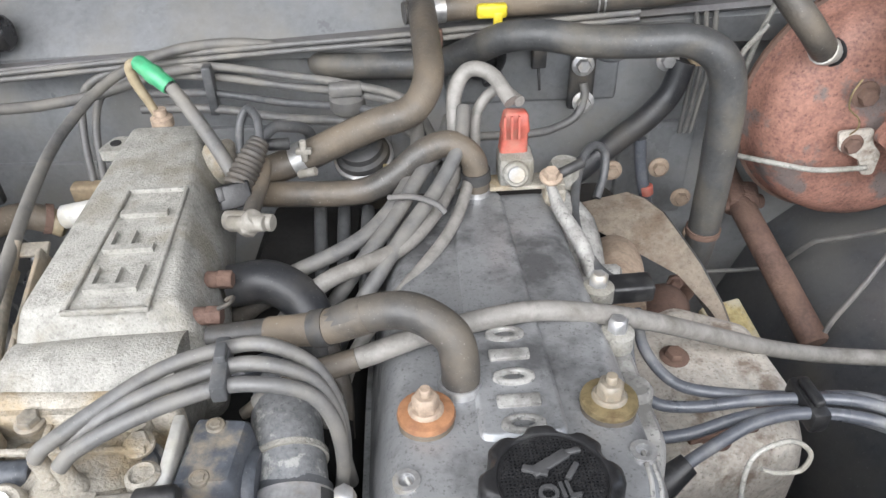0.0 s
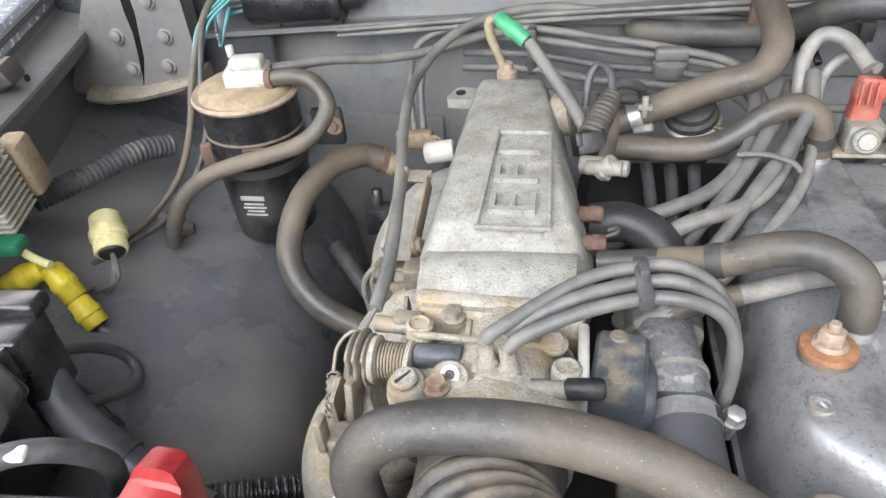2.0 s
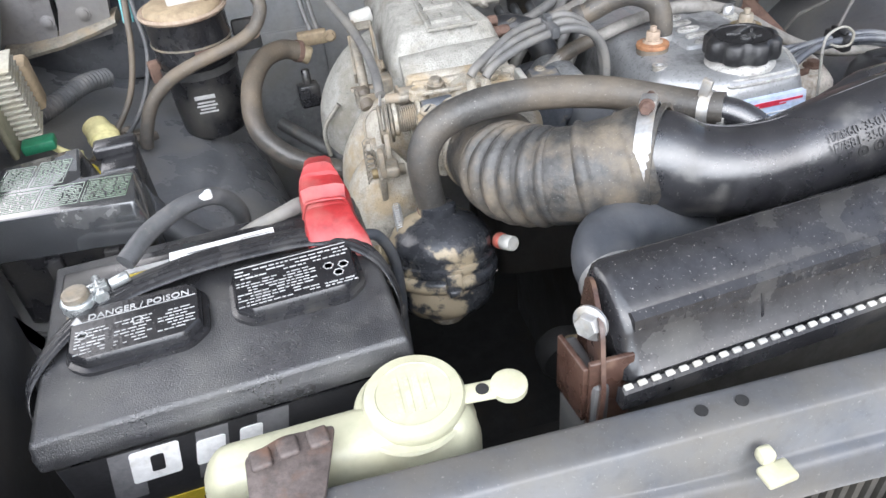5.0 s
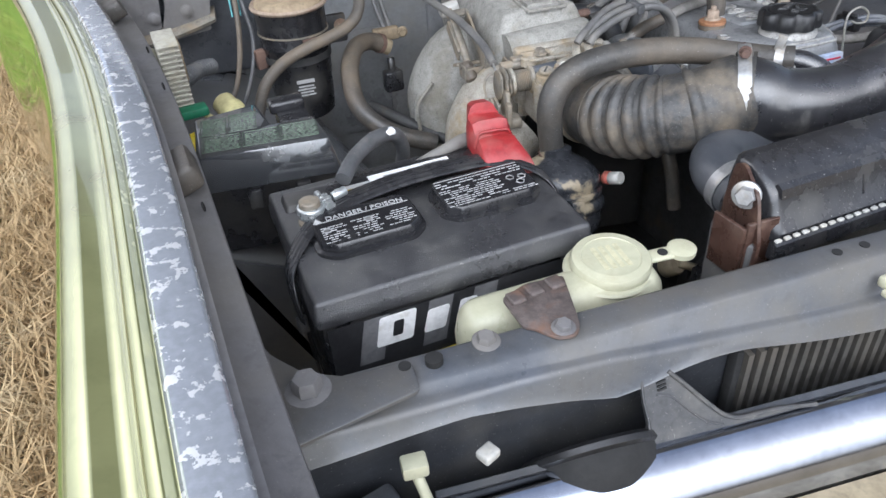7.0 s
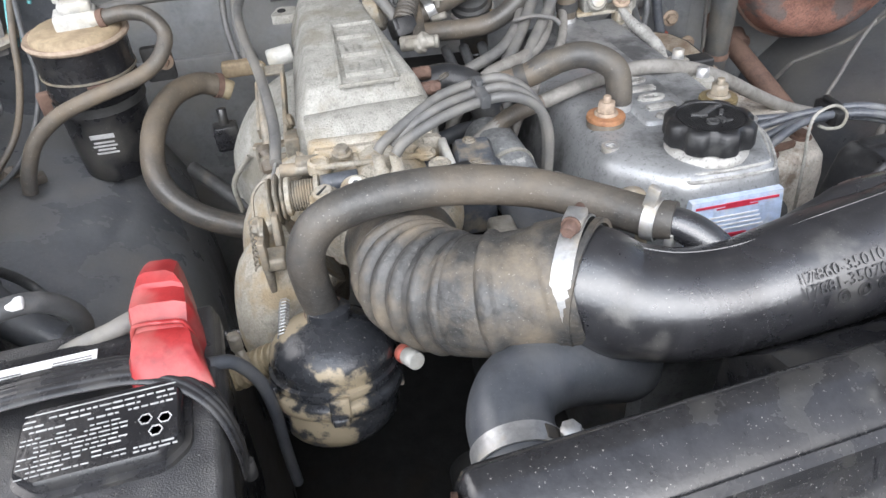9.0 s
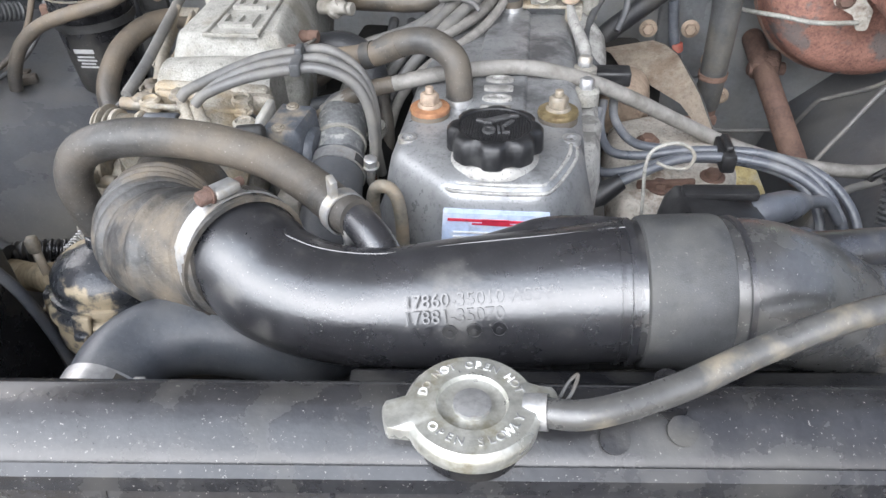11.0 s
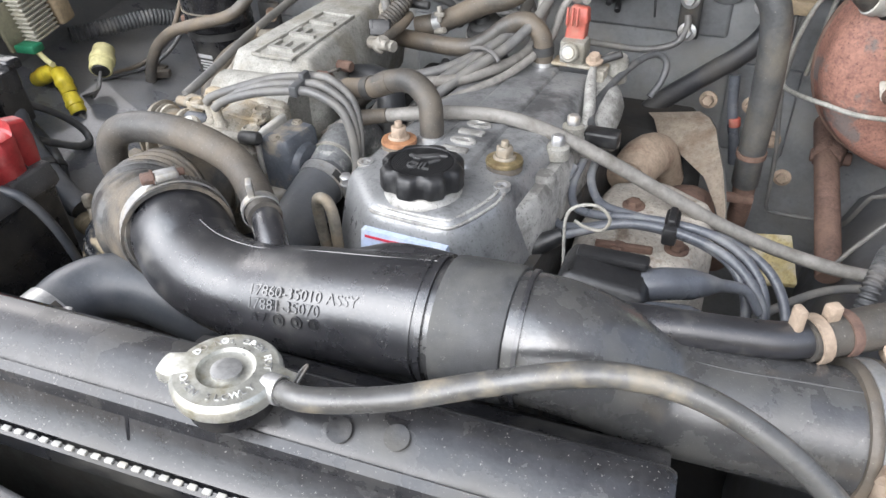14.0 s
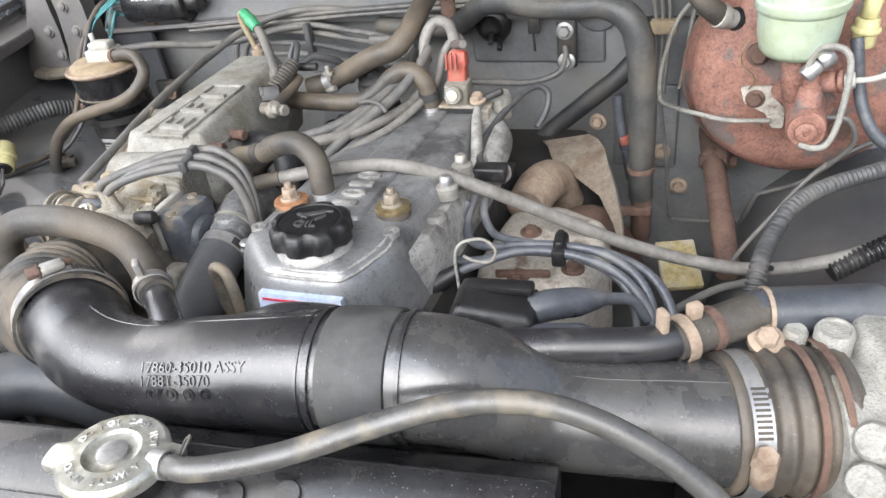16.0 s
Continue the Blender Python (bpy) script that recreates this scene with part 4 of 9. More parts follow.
part("body", join(box(sp + Vector((0, 0.012, -0.002)), (0.030, 0.028, 0.028), 0.004, 4), rod(sp + Vector((0, -0.004, 0)), sp + Vector((0, -0.010, 0.002)), 0.0115, 24)), ALU, sensor)
part("seat_ring", rod(sp + Vector((0, -0.0095, 0.002)), sp + Vector((0, -0.0115, 0.0025)), 0.0075, 24), ZINC, sensor)
rc = part("connector", slab([(-0.011, -0.008), (0.011, -0.008), (0.011, 0.008), (-0.011, 0.008)], [(0.0, 0.001), (0.018, 0.0), (0.020, 0.0014), (0.034, -0.001), (0.036, -0.003)], pose(sp.x - 0.002, sp.y + 0.018, sp.z + 0.010, -8, 4, 4), 0.003), REDCON, sensor, "faded red plug")
for i in (-1, 0, 1):
    part("rib", box((sp.x - 0.004 + i * 0.006, sp.y + 0.008, sp.z + 0.037), (0.0022, 0.004, 0.020), 0.0006, 4, rx=-8), REDCON, rc)
part("side_bolt", hexbolt(sp + Vector((0.030, -0.004, -0.004)), (0, -0.3, 1), 0.007, 0.008, 0.010), RUST_LIGHT, sensor)
part("nipple", rod(sp + Vector((0.034, 0, -0.006)), sp + Vector((0.058, 0.006, 0.004)), 0.0045), DARKMETAL, sensor)
part("white_lead", tube([sp + Vector((0.03, -0.006, -0.012)), sp + Vector((0.036, -0.03, -0.02)), sp + Vector((0.05, -0.07, -0.03)), sp + Vector((0.056, -0.10, -0.045))], [0.004, 0.006, 0.007, 0.005], 10), COVER_LIGHT, sensor, "pale flat strap")
loops = thing("tape_wrapped_leads", (0.03, 0.59, 1.10), "grey tape wrapped leads looping to the sensor", "wiring")
part("lead", tube([sp + Vector((-0.004, 0.026, 0.052)), sp + Vector((-0.02, 0.05, 0.066)), sp + Vector((-0.04, 0.055, 0.068)), sp + Vector((-0.052, 0.045, 0.05)), sp + Vector((-0.052, 0.03, 0.02)), sp + Vector((-0.055, 0.0, -0.01)), sp + Vector((-0.09, -0.08, -0.015)), sp + Vector((-0.15, -0.12, -0.02)), sp + Vector((-0.185, -0.135, -0.05)), sp + Vector((-0.20, -0.14, -0.09))], 0.0068, 12), LOOM, loops)
part("lead", tube([sp + Vector((0.004, 0.030, 0.050)), sp + Vector((-0.014, 0.055, 0.050)), sp + Vector((-0.032, 0.05, 0.030)), sp + Vector((-0.036, 0.02, 0.0)), sp + Vector((-0.055, -0.06, -0.015)), sp + Vector((-0.10, -0.14, -0.025)), sp + Vector((-0.125, -0.16, -0.05)), sp + Vector((-0.14, -0.17, -0.09))], 0.005, 12), LOOM, loops)

# ---- intake plenum ----
plenum = thing("intake_plenum", (-0.21, 0.45, 1.03), "pale rough cast aluminium intake chamber with raised letters", "intake chamber")
TOP = [(-0.276, 0.592), (-0.266, 0.345), (-0.160, 0.352), (-0.186, 0.47), (-0.211, 0.596)]
part("body", slab(TOP, [(1.03, 0.010), (1.06, 0.016), (1.095, 0.013), (1.112, 0.006), (1.126, 0.0), (1.131, -0.003), (1.1325, -0.007)], None, 0.010), ALU, plenum)
# raised frame and letters on the top
MT = pose(-0.2115, 0.415, 1.1325, 0, 0, 4.0)
FR = [(-0.026, -0.070), (0.026, -0.070), (0.022, 0.068), (-0.022, 0.068)]
for a, b in zip(FR, FR[1:] + FR[:1]):
    d = Vector((b[0] - a[0], b[1] - a[1], 0))
    bm = box(((a[0] + b[0]) / 2, (a[1] + b[1]) / 2, 0.0012), (d.length + 0.003, 0.003, 0.004), 0.0008, math.degrees(math.atan2(d.y, d.x)))
    bm.transform(MT)
    part("raised_border", bm, ALU, plenum)
for ch, v in (("E", -0.041), ("F", 0.000), ("I", 0.036)):
    part("letter", text_bm(ch, 0.050, 0.0026, MT @ pose(0.0, v, 0.0014, 0, 0, 90) @ Matrix.Diagonal((1.2 if ch == "I" else 1.22, 1, 1, 1)), 0.0), ALU, plenum, "raised cast letter")
part("front_drum", tube([(-0.268, 0.326, 1.082), (-0.215, 0.327, 1.084), (-0.158, 0.330, 1.086)], [0.032, 0.034, 0.033], 28), ALU, plenum)
part("front_flange", box((-0.212, 0.300, 1.07), (0.112, 0.016, 0.075), 0.006, 2), ALU_TAN, plenum)
part("ear", join(slab([(-0.020, -0.014), (0.01, -0.014), (0.01, 0.012), (-0.012, 0.014)], [(-0.010, 0), (0.0, 0)], pose(-0.290, 0.596, 1.112), 0.006)), ALU, plenum, "lifting ear")
part("ear_hole", lathe([(0.005, -0.0), (0.005, 0.0012)], pose(-0.297, 0.596, 1.112), 14), BLACKHOLE, plenum)
part("runner", tube([(-0.250, 0.490, 1.045), (-0.282, 0.488, 1.020), (-0.304, 0.486, 0.980), (-0.306, 0.484, 0.93), (-0.30, 0.482, 0.88)], [0.050, 0.062, 0.068, 0.066, 0.055], 28), ALU, plenum, "rounded cast runner")
part("runner", tube([(-0.250, 0.350, 1.040), (-0.276, 0.345, 1.022), (-0.298, 0.338, 0.985), (-0.302, 0.330, 0.945), (-0.30, 0.325, 0.90)], [0.040, 0.048, 0.052, 0.052, 0.045], 28), ALU_TAN, plenum, "rounded cream-stained runner")
for k in range(5):
    part("runner_rib", tube([(-0.345 + k * 0.004, 0.436 + k * 0.022, 1.018 + 0.006 * (2 - abs(k - 2))), (-0.368 + k * 0.002, 0.438 + k * 0.022, 0.985), (-0.368, 0.440 + k * 0.020, 0.945)], 0.003, 8), ALU, plenum, "cast rib")
part("nozzle", rod((-0.285, 0.505, 1.100), (-0.312, 0.502, 1.096), 0.010, 18), WHITEP, plenum, "pale plugged nozzle")
for x, y, z in ((-0.150, 0.405, 1.108), (-0.146, 0.362, 1.113)):
    part("plug_bolt", join(rod((x - 0.014, y, z), (x - 0.004, y, z), 0.0062, 16), lathe([(0.0068, -0.005), (0.0068, 0.004), (0.0058, 0.005)], aim((x, y, z), (x + 1, y, z)), 6)), RUST, plenum, "rusted brown hexagon plug")
part("sender", join(rod((-0.168, 0.478, 1.108), (-0.148, 0.474, 1.110), 0.0080, 18), lathe([(0.0085, 0), (0.0085, 0.009)], aim((-0.150, 0.474, 1.110), (-0.13, 0.470, 1.111)), 6), rod((-0.141, 0.472, 1.110), (-0.128, 0.469, 1.111), 0.0070, 18)), PLUGTAN, plenum, "pale threaded fitting")
part("rear_flange", lathe([(0.020, -0.012), (0.020, 0.004), (0.016, 0.007), (0.001, 0.008)], aim((-0.186, 0.560, 1.112), (-0.158, 0.556, 1.118)), 24), ALU_TAN, plenum, "round cast end flange")
ib = thing("injector_connector", (-0.160, 0.50, 1.10), "dark ribbed rubber boot on a square injector connector", "connector")
part("boot", tube([(-0.146, 0.536, 1.146), (-0.150, 0.526, 1.140), (-0.156, 0.513, 1.131), (-0.161, 0.501, 1.123)], [0.0075, 0.0098, 0.0112, 0.0118], 20, 8, (0.0045, 0.0008)), BREATHER, ib)
part("plug_body", box((-0.163, 0.496, 1.119), (0.026, 0.020, 0.020), 0.002, 24, rx=-32), CAPBLACK, ib, "square black plug")
part("plug_latch", box((-0.172, 0.490, 1.124), (0.006, 0.012, 0.012), 0.001, 24, rx=-32), CAPBLACK, ib)
part("pale_fitting", join(rod((-0.152, 0.470, 1.105), (-0.140, 0.467, 1.118), 0.0085, 18), rod((-0.163, 0.470, 1.110), (-0.133, 0.464, 1.114), 0.0065, 16), rod((-0.150, 0.4695, 1.107), (-0.146, 0.4685, 1.111), 0.0102, 6)), PLUGTAN, ib, "pale brass-tan hose fitting")
part("top_wire", tube([(-0.146, 0.537, 1.146), (-0.150, 0.553, 1.158), (-0.160, 0.566, 1.160), (-0.168, 0.562, 1.148), (-0.170, 0.552, 1.125)], 0.0036, 10), WIRE_DARK, ib)
part("short_hose", tube([(-0.146, 0.535, 1.125), (-0.145, 0.515, 1.120), (-0.147, 0.485, 1.114), (-0.147, 0.472, 1.110)], 0.0068, 14), RUBBER_TAN, ib, "tan dusted short hose")
part("black_pipe", rod((-0.160, 0.545, 1.136), (-0.126, 0.552, 1.134), 0.0052, 14), CAPBLACK, ib)
part("split_pin", tube([(-0.142, 0.36, 1.121), (-0.134, 0.362, 1.124), (-0.134, 0.37, 1.122), (-0.140, 0.372, 1.118)], 0.0015, 8), DARKMETAL, plenum)

# ---- throttle body ----
tb = thing("throttle_unit", (-0.20, 0.24, 0.98), "tan stained cast throttle body with levers and springs", "throttle body")
part("bore", tube([(-0.200, 0.295, 1.060), (-0.200, 0.25, 1.060), (-0.198, 0.205, 1.058)], [0.046, 0.044, 0.043], 32), ALU_TAN, tb)
part("top_deck", slab([(-0.252, 0.222), (-0.160, 0.224), (-0.154, 0.286), (-0.256, 0.286)], [(1.03, 0.004), (1.070, 0.003), (1.082, 0.0), (1.087, -0.006)], None, 0.014), ALU_TAN, tb)
part("front_bulge", tube([(-0.236, 0.222, 1.068), (-0.205, 0.220, 1.072), (-0.172, 0.222, 1.070), (-0.152, 0.226, 1.064)], [0.026, 0.034, 0.033, 0.022], 24), ALU_TAN, tb, "rounded cast throttle housing")
part("rear_flange", slab([(-0.264, 0.284), (-0.150, 0.286), (-0.150, 0.298), (-0.264, 0.296)], [(1.02, 0.0), (1.100, 0.0), (1.104, -0.003)], None, 0.005), ALU_TAN, tb, "mating flange with a gasket line")
part("nipple_pad", slab([(-0.222, 0.234), (-0.184, 0.230), (-0.180, 0.262), (-0.218, 0.266)], [(1.07, 0.004), (1.096, 0.001), (1.101, -0.004)], None, 0.008), ALU_TAN, tb)
part("dot_pad", rod((-0.229, 0.236, 1.080), (-0.228, 0.2275, 1.1035), 0.013, 22), ALU_TAN, tb)
part("screw_tower", tube([(-0.248, 0.228, 1.05), (-0.251, 0.224, 1.075), (-0.253, 0.221, 1.095)], [0.018, 0.0165, 0.0145], 20), ALU_TAN, tb, "cast tower of the air screw")
part("switch_recess", join(lathe([(0.017, 0), (0.017, 0.004), (0.0145, 0.005), (0.0145, 0.002)], aim((-0.170, 0.262, 1.086), (-0.172, 0.245, 1.14)), 24), lathe([(0.0142, 0.001), (0.012, 0.0035), (0.004, 0.004)], aim((-0.170, 0.262, 1.086), (-0.172, 0.245, 1.14)), 20)), TPS, tb, "blue-grey plugged recess")
part("cast_web", box((-0.226, 0.276, 1.088), (0.004, 0.022, 0.024), 0.0012, 6), ALU_TAN, tb, "thin cast web")
part("cast_web", box((-0.186, 0.278, 1.090), (0.004, 0.020, 0.020), 0.0012, -4), ALU_TAN, tb, "thin cast web")
part("cast_web", box((-0.248, 0.262, 1.080), (0.012, 0.004, 0.018), 0.0012, 0), ALU_TAN, tb, "thin cast web")
part("inlet_flange", lathe([(0.047, 0), (0.049, 0.002), (0.049, 0.008), (0.047, 0.010)], aim((-0.198, 0.212, 1.058), (-0.198, 0.0, 1.05)), 36), ALU_TAN, tb)
for x, y in ((-0.206, 0.244), (-0.192, 0.240)):
    part("vacuum_nipple", join(lathe([(0.007, 0), (0.007, 0.008), (0.005, 0.010), (0.005, 0.024)], aim((x, y, 1.098), (x - 0.004, y, 1.14)), 14)), ALU_TAN, tb)
sc = part("air_screw", join(rod((-0.252, 0.222, 1.085), (-0.254, 0.220, 1.104), 0.0125, 20), rod((-0.254, 0.220, 1.104), (-0.2545, 0.2196, 1.109), 0.0085, 18)), ALU_TAN, tb)
part("screw_slot", box((-0.2546, 0.2196, 1.1092), (0.014, 0.0016, 0.001), 0, 55), DARKMETAL, sc)
bd = part("paint_dot", lathe([(0.0062, 0), (0.0062, 0.0006)], aim((-0.228, 0.229, 1.1045), (-0.228, 0.20, 1.14)), 20), mat("dulled_white_paint", (0.55, 0.54, 0.48), 0.6, 0, None, (0.40, 0.36, 0.28), 0.55, 0.1, 90), tb, "white paint ring")
part("dot_mark", lathe([(0.0032, 0.0006), (0.0032, 0.0010), (0.0020, 0.0010), (0.0020, 0.0006)], aim((-0.228, 0.229, 1.1045), (-0.228, 0.20, 1.14)), 14), INK, bd)
for x, y, mt in ((-0.235, 0.222, RUST_LIGHT), (-0.238, 0.285, DULLTAN), (-0.168, 0.268, ALU_TAN)):
    part("deck_bolt", hexbolt((x, y, 1.101), (0, -0.1, 1), 0.007, 0.006, 0.009), mt, tb)
part("shaft_barrel", rod((-0.258, 0.255, 1.090), (-0.226, 0.256, 1.092), 0.0085, 18), TPS, tb, "dark grey shaft housing")
# return spring: turns of wire round the shaft
sprg = [(-0.286 + 0.0022 * i / 8, 0.253 + 0.0125 * math.cos(i * math.pi / 4), 1.084 + 0.0125 * math.sin(i * math.pi / 4)) for i in range(89)]
part("return_spring", tube(sprg, 0.0009, 6, 2), DULLTAN, tb, "coiled return spring")
for i, (x, r) in enumerate(((-0.292, 0.021), (-0.297, 0.024), (-0.303, 0.021))):
    part("cam_plate", lathe([(r - 0.002, 0), (r, 0.001), (r, 0.0024), (r - 0.002, 0.0034)], pose(x, 0.252, 1.080, 0, 90, 0), 26, lambda a, i: 1.0 if a < 4.0 else 0.72), DULLTAN, tb, "stamped throttle cam")
part("lever", join(box((-0.298, 0.232, 1.060), (0.006, 0.020, 0.044), 0.002, 0, rx=-14), rod((-0.305, 0.222, 1.045), (-0.284, 0.222, 1.045), 0.006)), DULLTAN, tb)
part("stop_lever", join(box((-0.30, 0.205, 1.058), (0.018, 0.020, 0.012), 0.003), box((-0.307, 0.198, 1.070), (0.006, 0.012, 0.028), 0.002)), DULLTAN, tb)
part("dashpot_lug", join(rod((-0.292, 0.276, 1.095), (-0.262, 0.276, 1.095), 0.006), box((-0.268, 0.278, 1.098), (0.020, 0.012, 0.012), 0.002)), DULLTAN, tb)
part("cable_sleeve", tube([(-0.312, 0.440, 1.118), (-0.312, 0.410, 1.102), (-0.311, 0.380, 1.084), (-0.310, 0.360, 1.068)], [0.0030, 0.0052, 0.0058, 0.0050], 14), DULLTAN, tb, "dull cable end sleeve")
part("cable_hook", join(box((-0.306, 0.346, 1.062), (0.026, 0.004, 0.016), 0.001, 6), box((-0.320, 0.352, 1.064), (0.003, 0.020, 0.018), 0.001, 6)), DULLTAN, tb, "folded cable stop")
for x in (-0.300, -0.312):
    part("link_plate", slab([(-0.010, -0.030), (0.010, -0.034), (0.016, 0.004), (0.008, 0.024), (-0.012, 0.020)], [(0, 0), (0.003, 0)], pose(x, 0.236, 1.050, 90, 0, 90), 0.004), DULLTAN, tb, "stamped linkage plate")
part("link_pin", rod((-0.318, 0.228, 1.040), (-0.290, 0.228, 1.040), 0.005, 14), BRASS, tb)
part("link_nut", hexbolt((-0.314, 0.244, 1.062), (-1, 0, 0.1), 0.007, 0.006, 0.009), DULLTAN, tb)
part("link_arm", box((-0.309, 0.214, 1.030), (0.006, 0.016, 0.050), 0.002, 4, rx=18), DULLTAN, tb)
part("cable_boot", lathe([(0.004, 0), (0.0085, 0.003), (0.0095, 0.012), (0.008, 0.018), (0.0095, 0.022), (0.006, 0.028)], aim((-0.309, 0.342, 1.052), (-0.316, 0.364, 1.078)), 16), RUBBER_TAN, tb, "grey rubber cable boot")
part("cast_plaque", box((-0.196, 0.232, 1.1025), (0.034, 0.010, 0.003), 0.001, -4), ALU_TAN, tb)
part("cast_rib", box((-0.212, 0.262, 1.1035), (0.100, 0.004, 0.004), 0.0012, 1), ALU_TAN, tb)
for x, y in ((-0.258, 0.270), (-0.158, 0.246), (-0.176, 0.284)):
    part("deck_boss", lathe([(0.010, -0.006), (0.0095, 0.003), (0.007, 0.005), (0.006, 0.003)], pose(x, y, 1.101), 18), ALU_TAN, tb)
part("stop_bolt", join(rod((-0.236, 0.214, 1.090), (-0.244, 0.204, 1.096), 0.0055, 12), hexbolt((-0.244, 0.204, 1.096), (-0.6, -0.7, 0.4), 0.007, 0.006)), RUST_LIGHT, tb, "rusty stop bolt")
part("spring_cup", lathe([(0.0155, 0), (0.0165, 0.001), (0.0165, 0.004), (0.0145, 0.005)], pose(-0.288, 0.253, 1.084, 0, 90, 0), 24), ALU_TAN, tb)
part("spring_cup", lathe([(0.0135, 0), (0.0165, 0.001), (0.0165, 0.004), (0.0145, 0.005)], pose(-0.264, 0.253, 1.084, 0, 90, 0), 24), ALU_TAN, tb)
part("cable_bracket", join(box((-0.291, 0.392, 1.092), (0.0035, 0.092, 0.020), 0.001, 0, rx=24), box((-0.318, 0.404, 1.088), (0.0035, 0.060, 0.016), 0.001, 0, rx=24), box((-0.304, 0.436, 1.113), (0.030, 0.012, 0.0035), 0.001, 4, rx=24), box((-0.308, 0.372, 1.066), (0.036, 0.020, 0.004), 0.001, 2, rx=-20), box((-0.286, 0.352, 1.070), (0.014, 0.020, 0.034), 0.002, 4)), DULLTAN, tb, "folded steel cable bracket")
part("bracket_bolt", hexbolt((-0.2885, 0.374, 1.088), (1, 0, 0.3), 0.0065, 0.005, 0.009), DULLTAN, tb)
part("bellcrank", join(slab([(-0.012, -0.020), (0.010, -0.022), (0.014, 0.010), (0.006, 0.026), (-0.008, 0.022)], [(0, 0), (0.0025, 0)], pose(-0.278, 0.300, 1.070, 90, 0, 100), 0.003), rod((-0.288, 0.300, 1.072), (-0.262, 0.302, 1.074), 0.0055, 14)), DULLTAN, tb, "stamped bellcrank")
part("hook_spring", tube([(-0.318 + 0.0052 * math.cos(i * 0.9), 0.250 - 0.0004 * i, 1.066 - 0.0006 * i + 0.0052 * math.sin(i * 0.9)) for i in range(64)], 0.0009, 5, 1), DULLTAN, tb, "dull coil spring")
part("spring_hook", tube([(-0.318, 0.250, 1.070), (-0.317, 0.262, 1.082), (-0.308, 0.270, 1.090), (-0.296, 0.268, 1.092)], 0.0014, 6), DULLTAN, tb)
part("tension_spring", tube([(-0.300 + 0.004 * math.cos(i * 1.05), 0.195 - 0.0006 * i, 1.02 + 0.004 * math.sin(i * 1.05)) for i in range(70)], 0.0008, 5, 1), ZINC, tb)
tp = part("position_switch", slab([(-0.144, 0.240), (-0.110, 0.242), (-0.108, 0.288), (-0.142, 0.290)], [(1.03, 0.0), (1.075, 0.001), (1.096, 0.0), (1.100, -0.003)], None, 0.005), TPS, tb, "blue-grey throttle switch box")
part("switch_drum", lathe([(0.021, 0), (0.023, 0.002), (0.023, 0.016), (0.020, 0.019)], aim((-0.122, 0.264, 1.066), (-0.09, 0.265, 1.066)), 28), TPS, tp)
for y, z in ((0.246, 1.092), (0.282, 1.092)):
    part("switch_screw", hexbolt((-0.128, y, z + 0.008), (0.1, 0, 1), 0.0036, 0.003, 0.0055), DULLTAN, tp)
part("switch_plate", box((-0.149, 0.264, 1.080), (0.007, 0.050, 0.046), 0.002, 4), WHITEP, tp)
part("switch_plug", box((-0.112, 0.212, 1.045), (0.022, 0.026, 0.03), 0.004, 4), PLUGTAN, tp)
part("harness_tail", tube([(-0.112, 0.205, 1.035), (-0.110, 0.19, 1.01), (-0.105, 0.17, 0.97), (-0.10, 0.16, 0.92)], 0.009, 12), RUBBER_TAN, tp)
part("check_pipe", rod((-0.186, 0.230, 1.098), (-0.150, 0.231, 1.102), 0.0056, 16), PLUGTAN, tb)
part("rubber_plug", rod((-0.158, 0.231, 1.102), (-0.134, 0.232, 1.105), 0.0068, 18, 0.3), CAPBLACK, tb, "black rubber plug")
part("lower_housing", tube([(-0.275, 0.26, 1.02), (-0.302, 0.25, 1.0), (-0.308, 0.235, 0.96), (-0.30, 0.225, 0.90)], [0.04, 0.045, 0.045, 0.04], 18), ALU_TAN, tb)

# three vacuum hoses from the nipples, in a clip
vac = thing("vacuum_hose_set", (-0.12, 0.286, 1.10), "three grey vacuum hoses held in a plastic clip", "hose")
A, B = Vector((-0.119, 0.288, 1.140)), Vector((-0.070, 0.298, 1.130))
for i, (s, e, dz, tail) in enumerate((((-0.208, 0.242, 1.124), 0.013, 0.004, (-0.062, 0.283, 1.03)), ((-0.195, 0.250, 1.122), 0.0, 0.002, (-0.056, 0.292, 1.03)), ((-0.194, 0.238, 1.122), -0.013, 0.0, (-0.060, 0.275, 1.04)))):
    s = Vector(s)
    o = Vector((0, e, dz))
    part("vacuum_hose", tube([s, s + Vector((0.010, 0.006, 0.008)), A + o + Vector((-0.035, -0.016, -0.002)), A + o, A + o + Vector((0.025, 0.002, 0.001)), Vector((-0.070, 0.292 + e * 0.8, 1.128)), Vector((-0.058, 0.287 + e * 0.5, 1.105)), Vector((-0.056, 0.283 + e * 0.3, 1.07)), Vector(tail)], 0.0045, 12), WIRE, vac)
part("hose_clip", join(box(A + Vector((0.002, 0, 0.002)), (0.009, 0.040, 0.012), 0.002, 8), box(A + Vector((0.002, 0.004, 0.010)), (0.006, 0.012, 0.006), 0.001, 8)), WIRE_DARK, vac, "grey plastic clip")
part("copper_end", tube([(-0.060, 0.276, 1.045), (-0.058, 0.27, 1.03), (-0.058, 0.262, 1.0)], 0.004, 10), COPPER, vac)

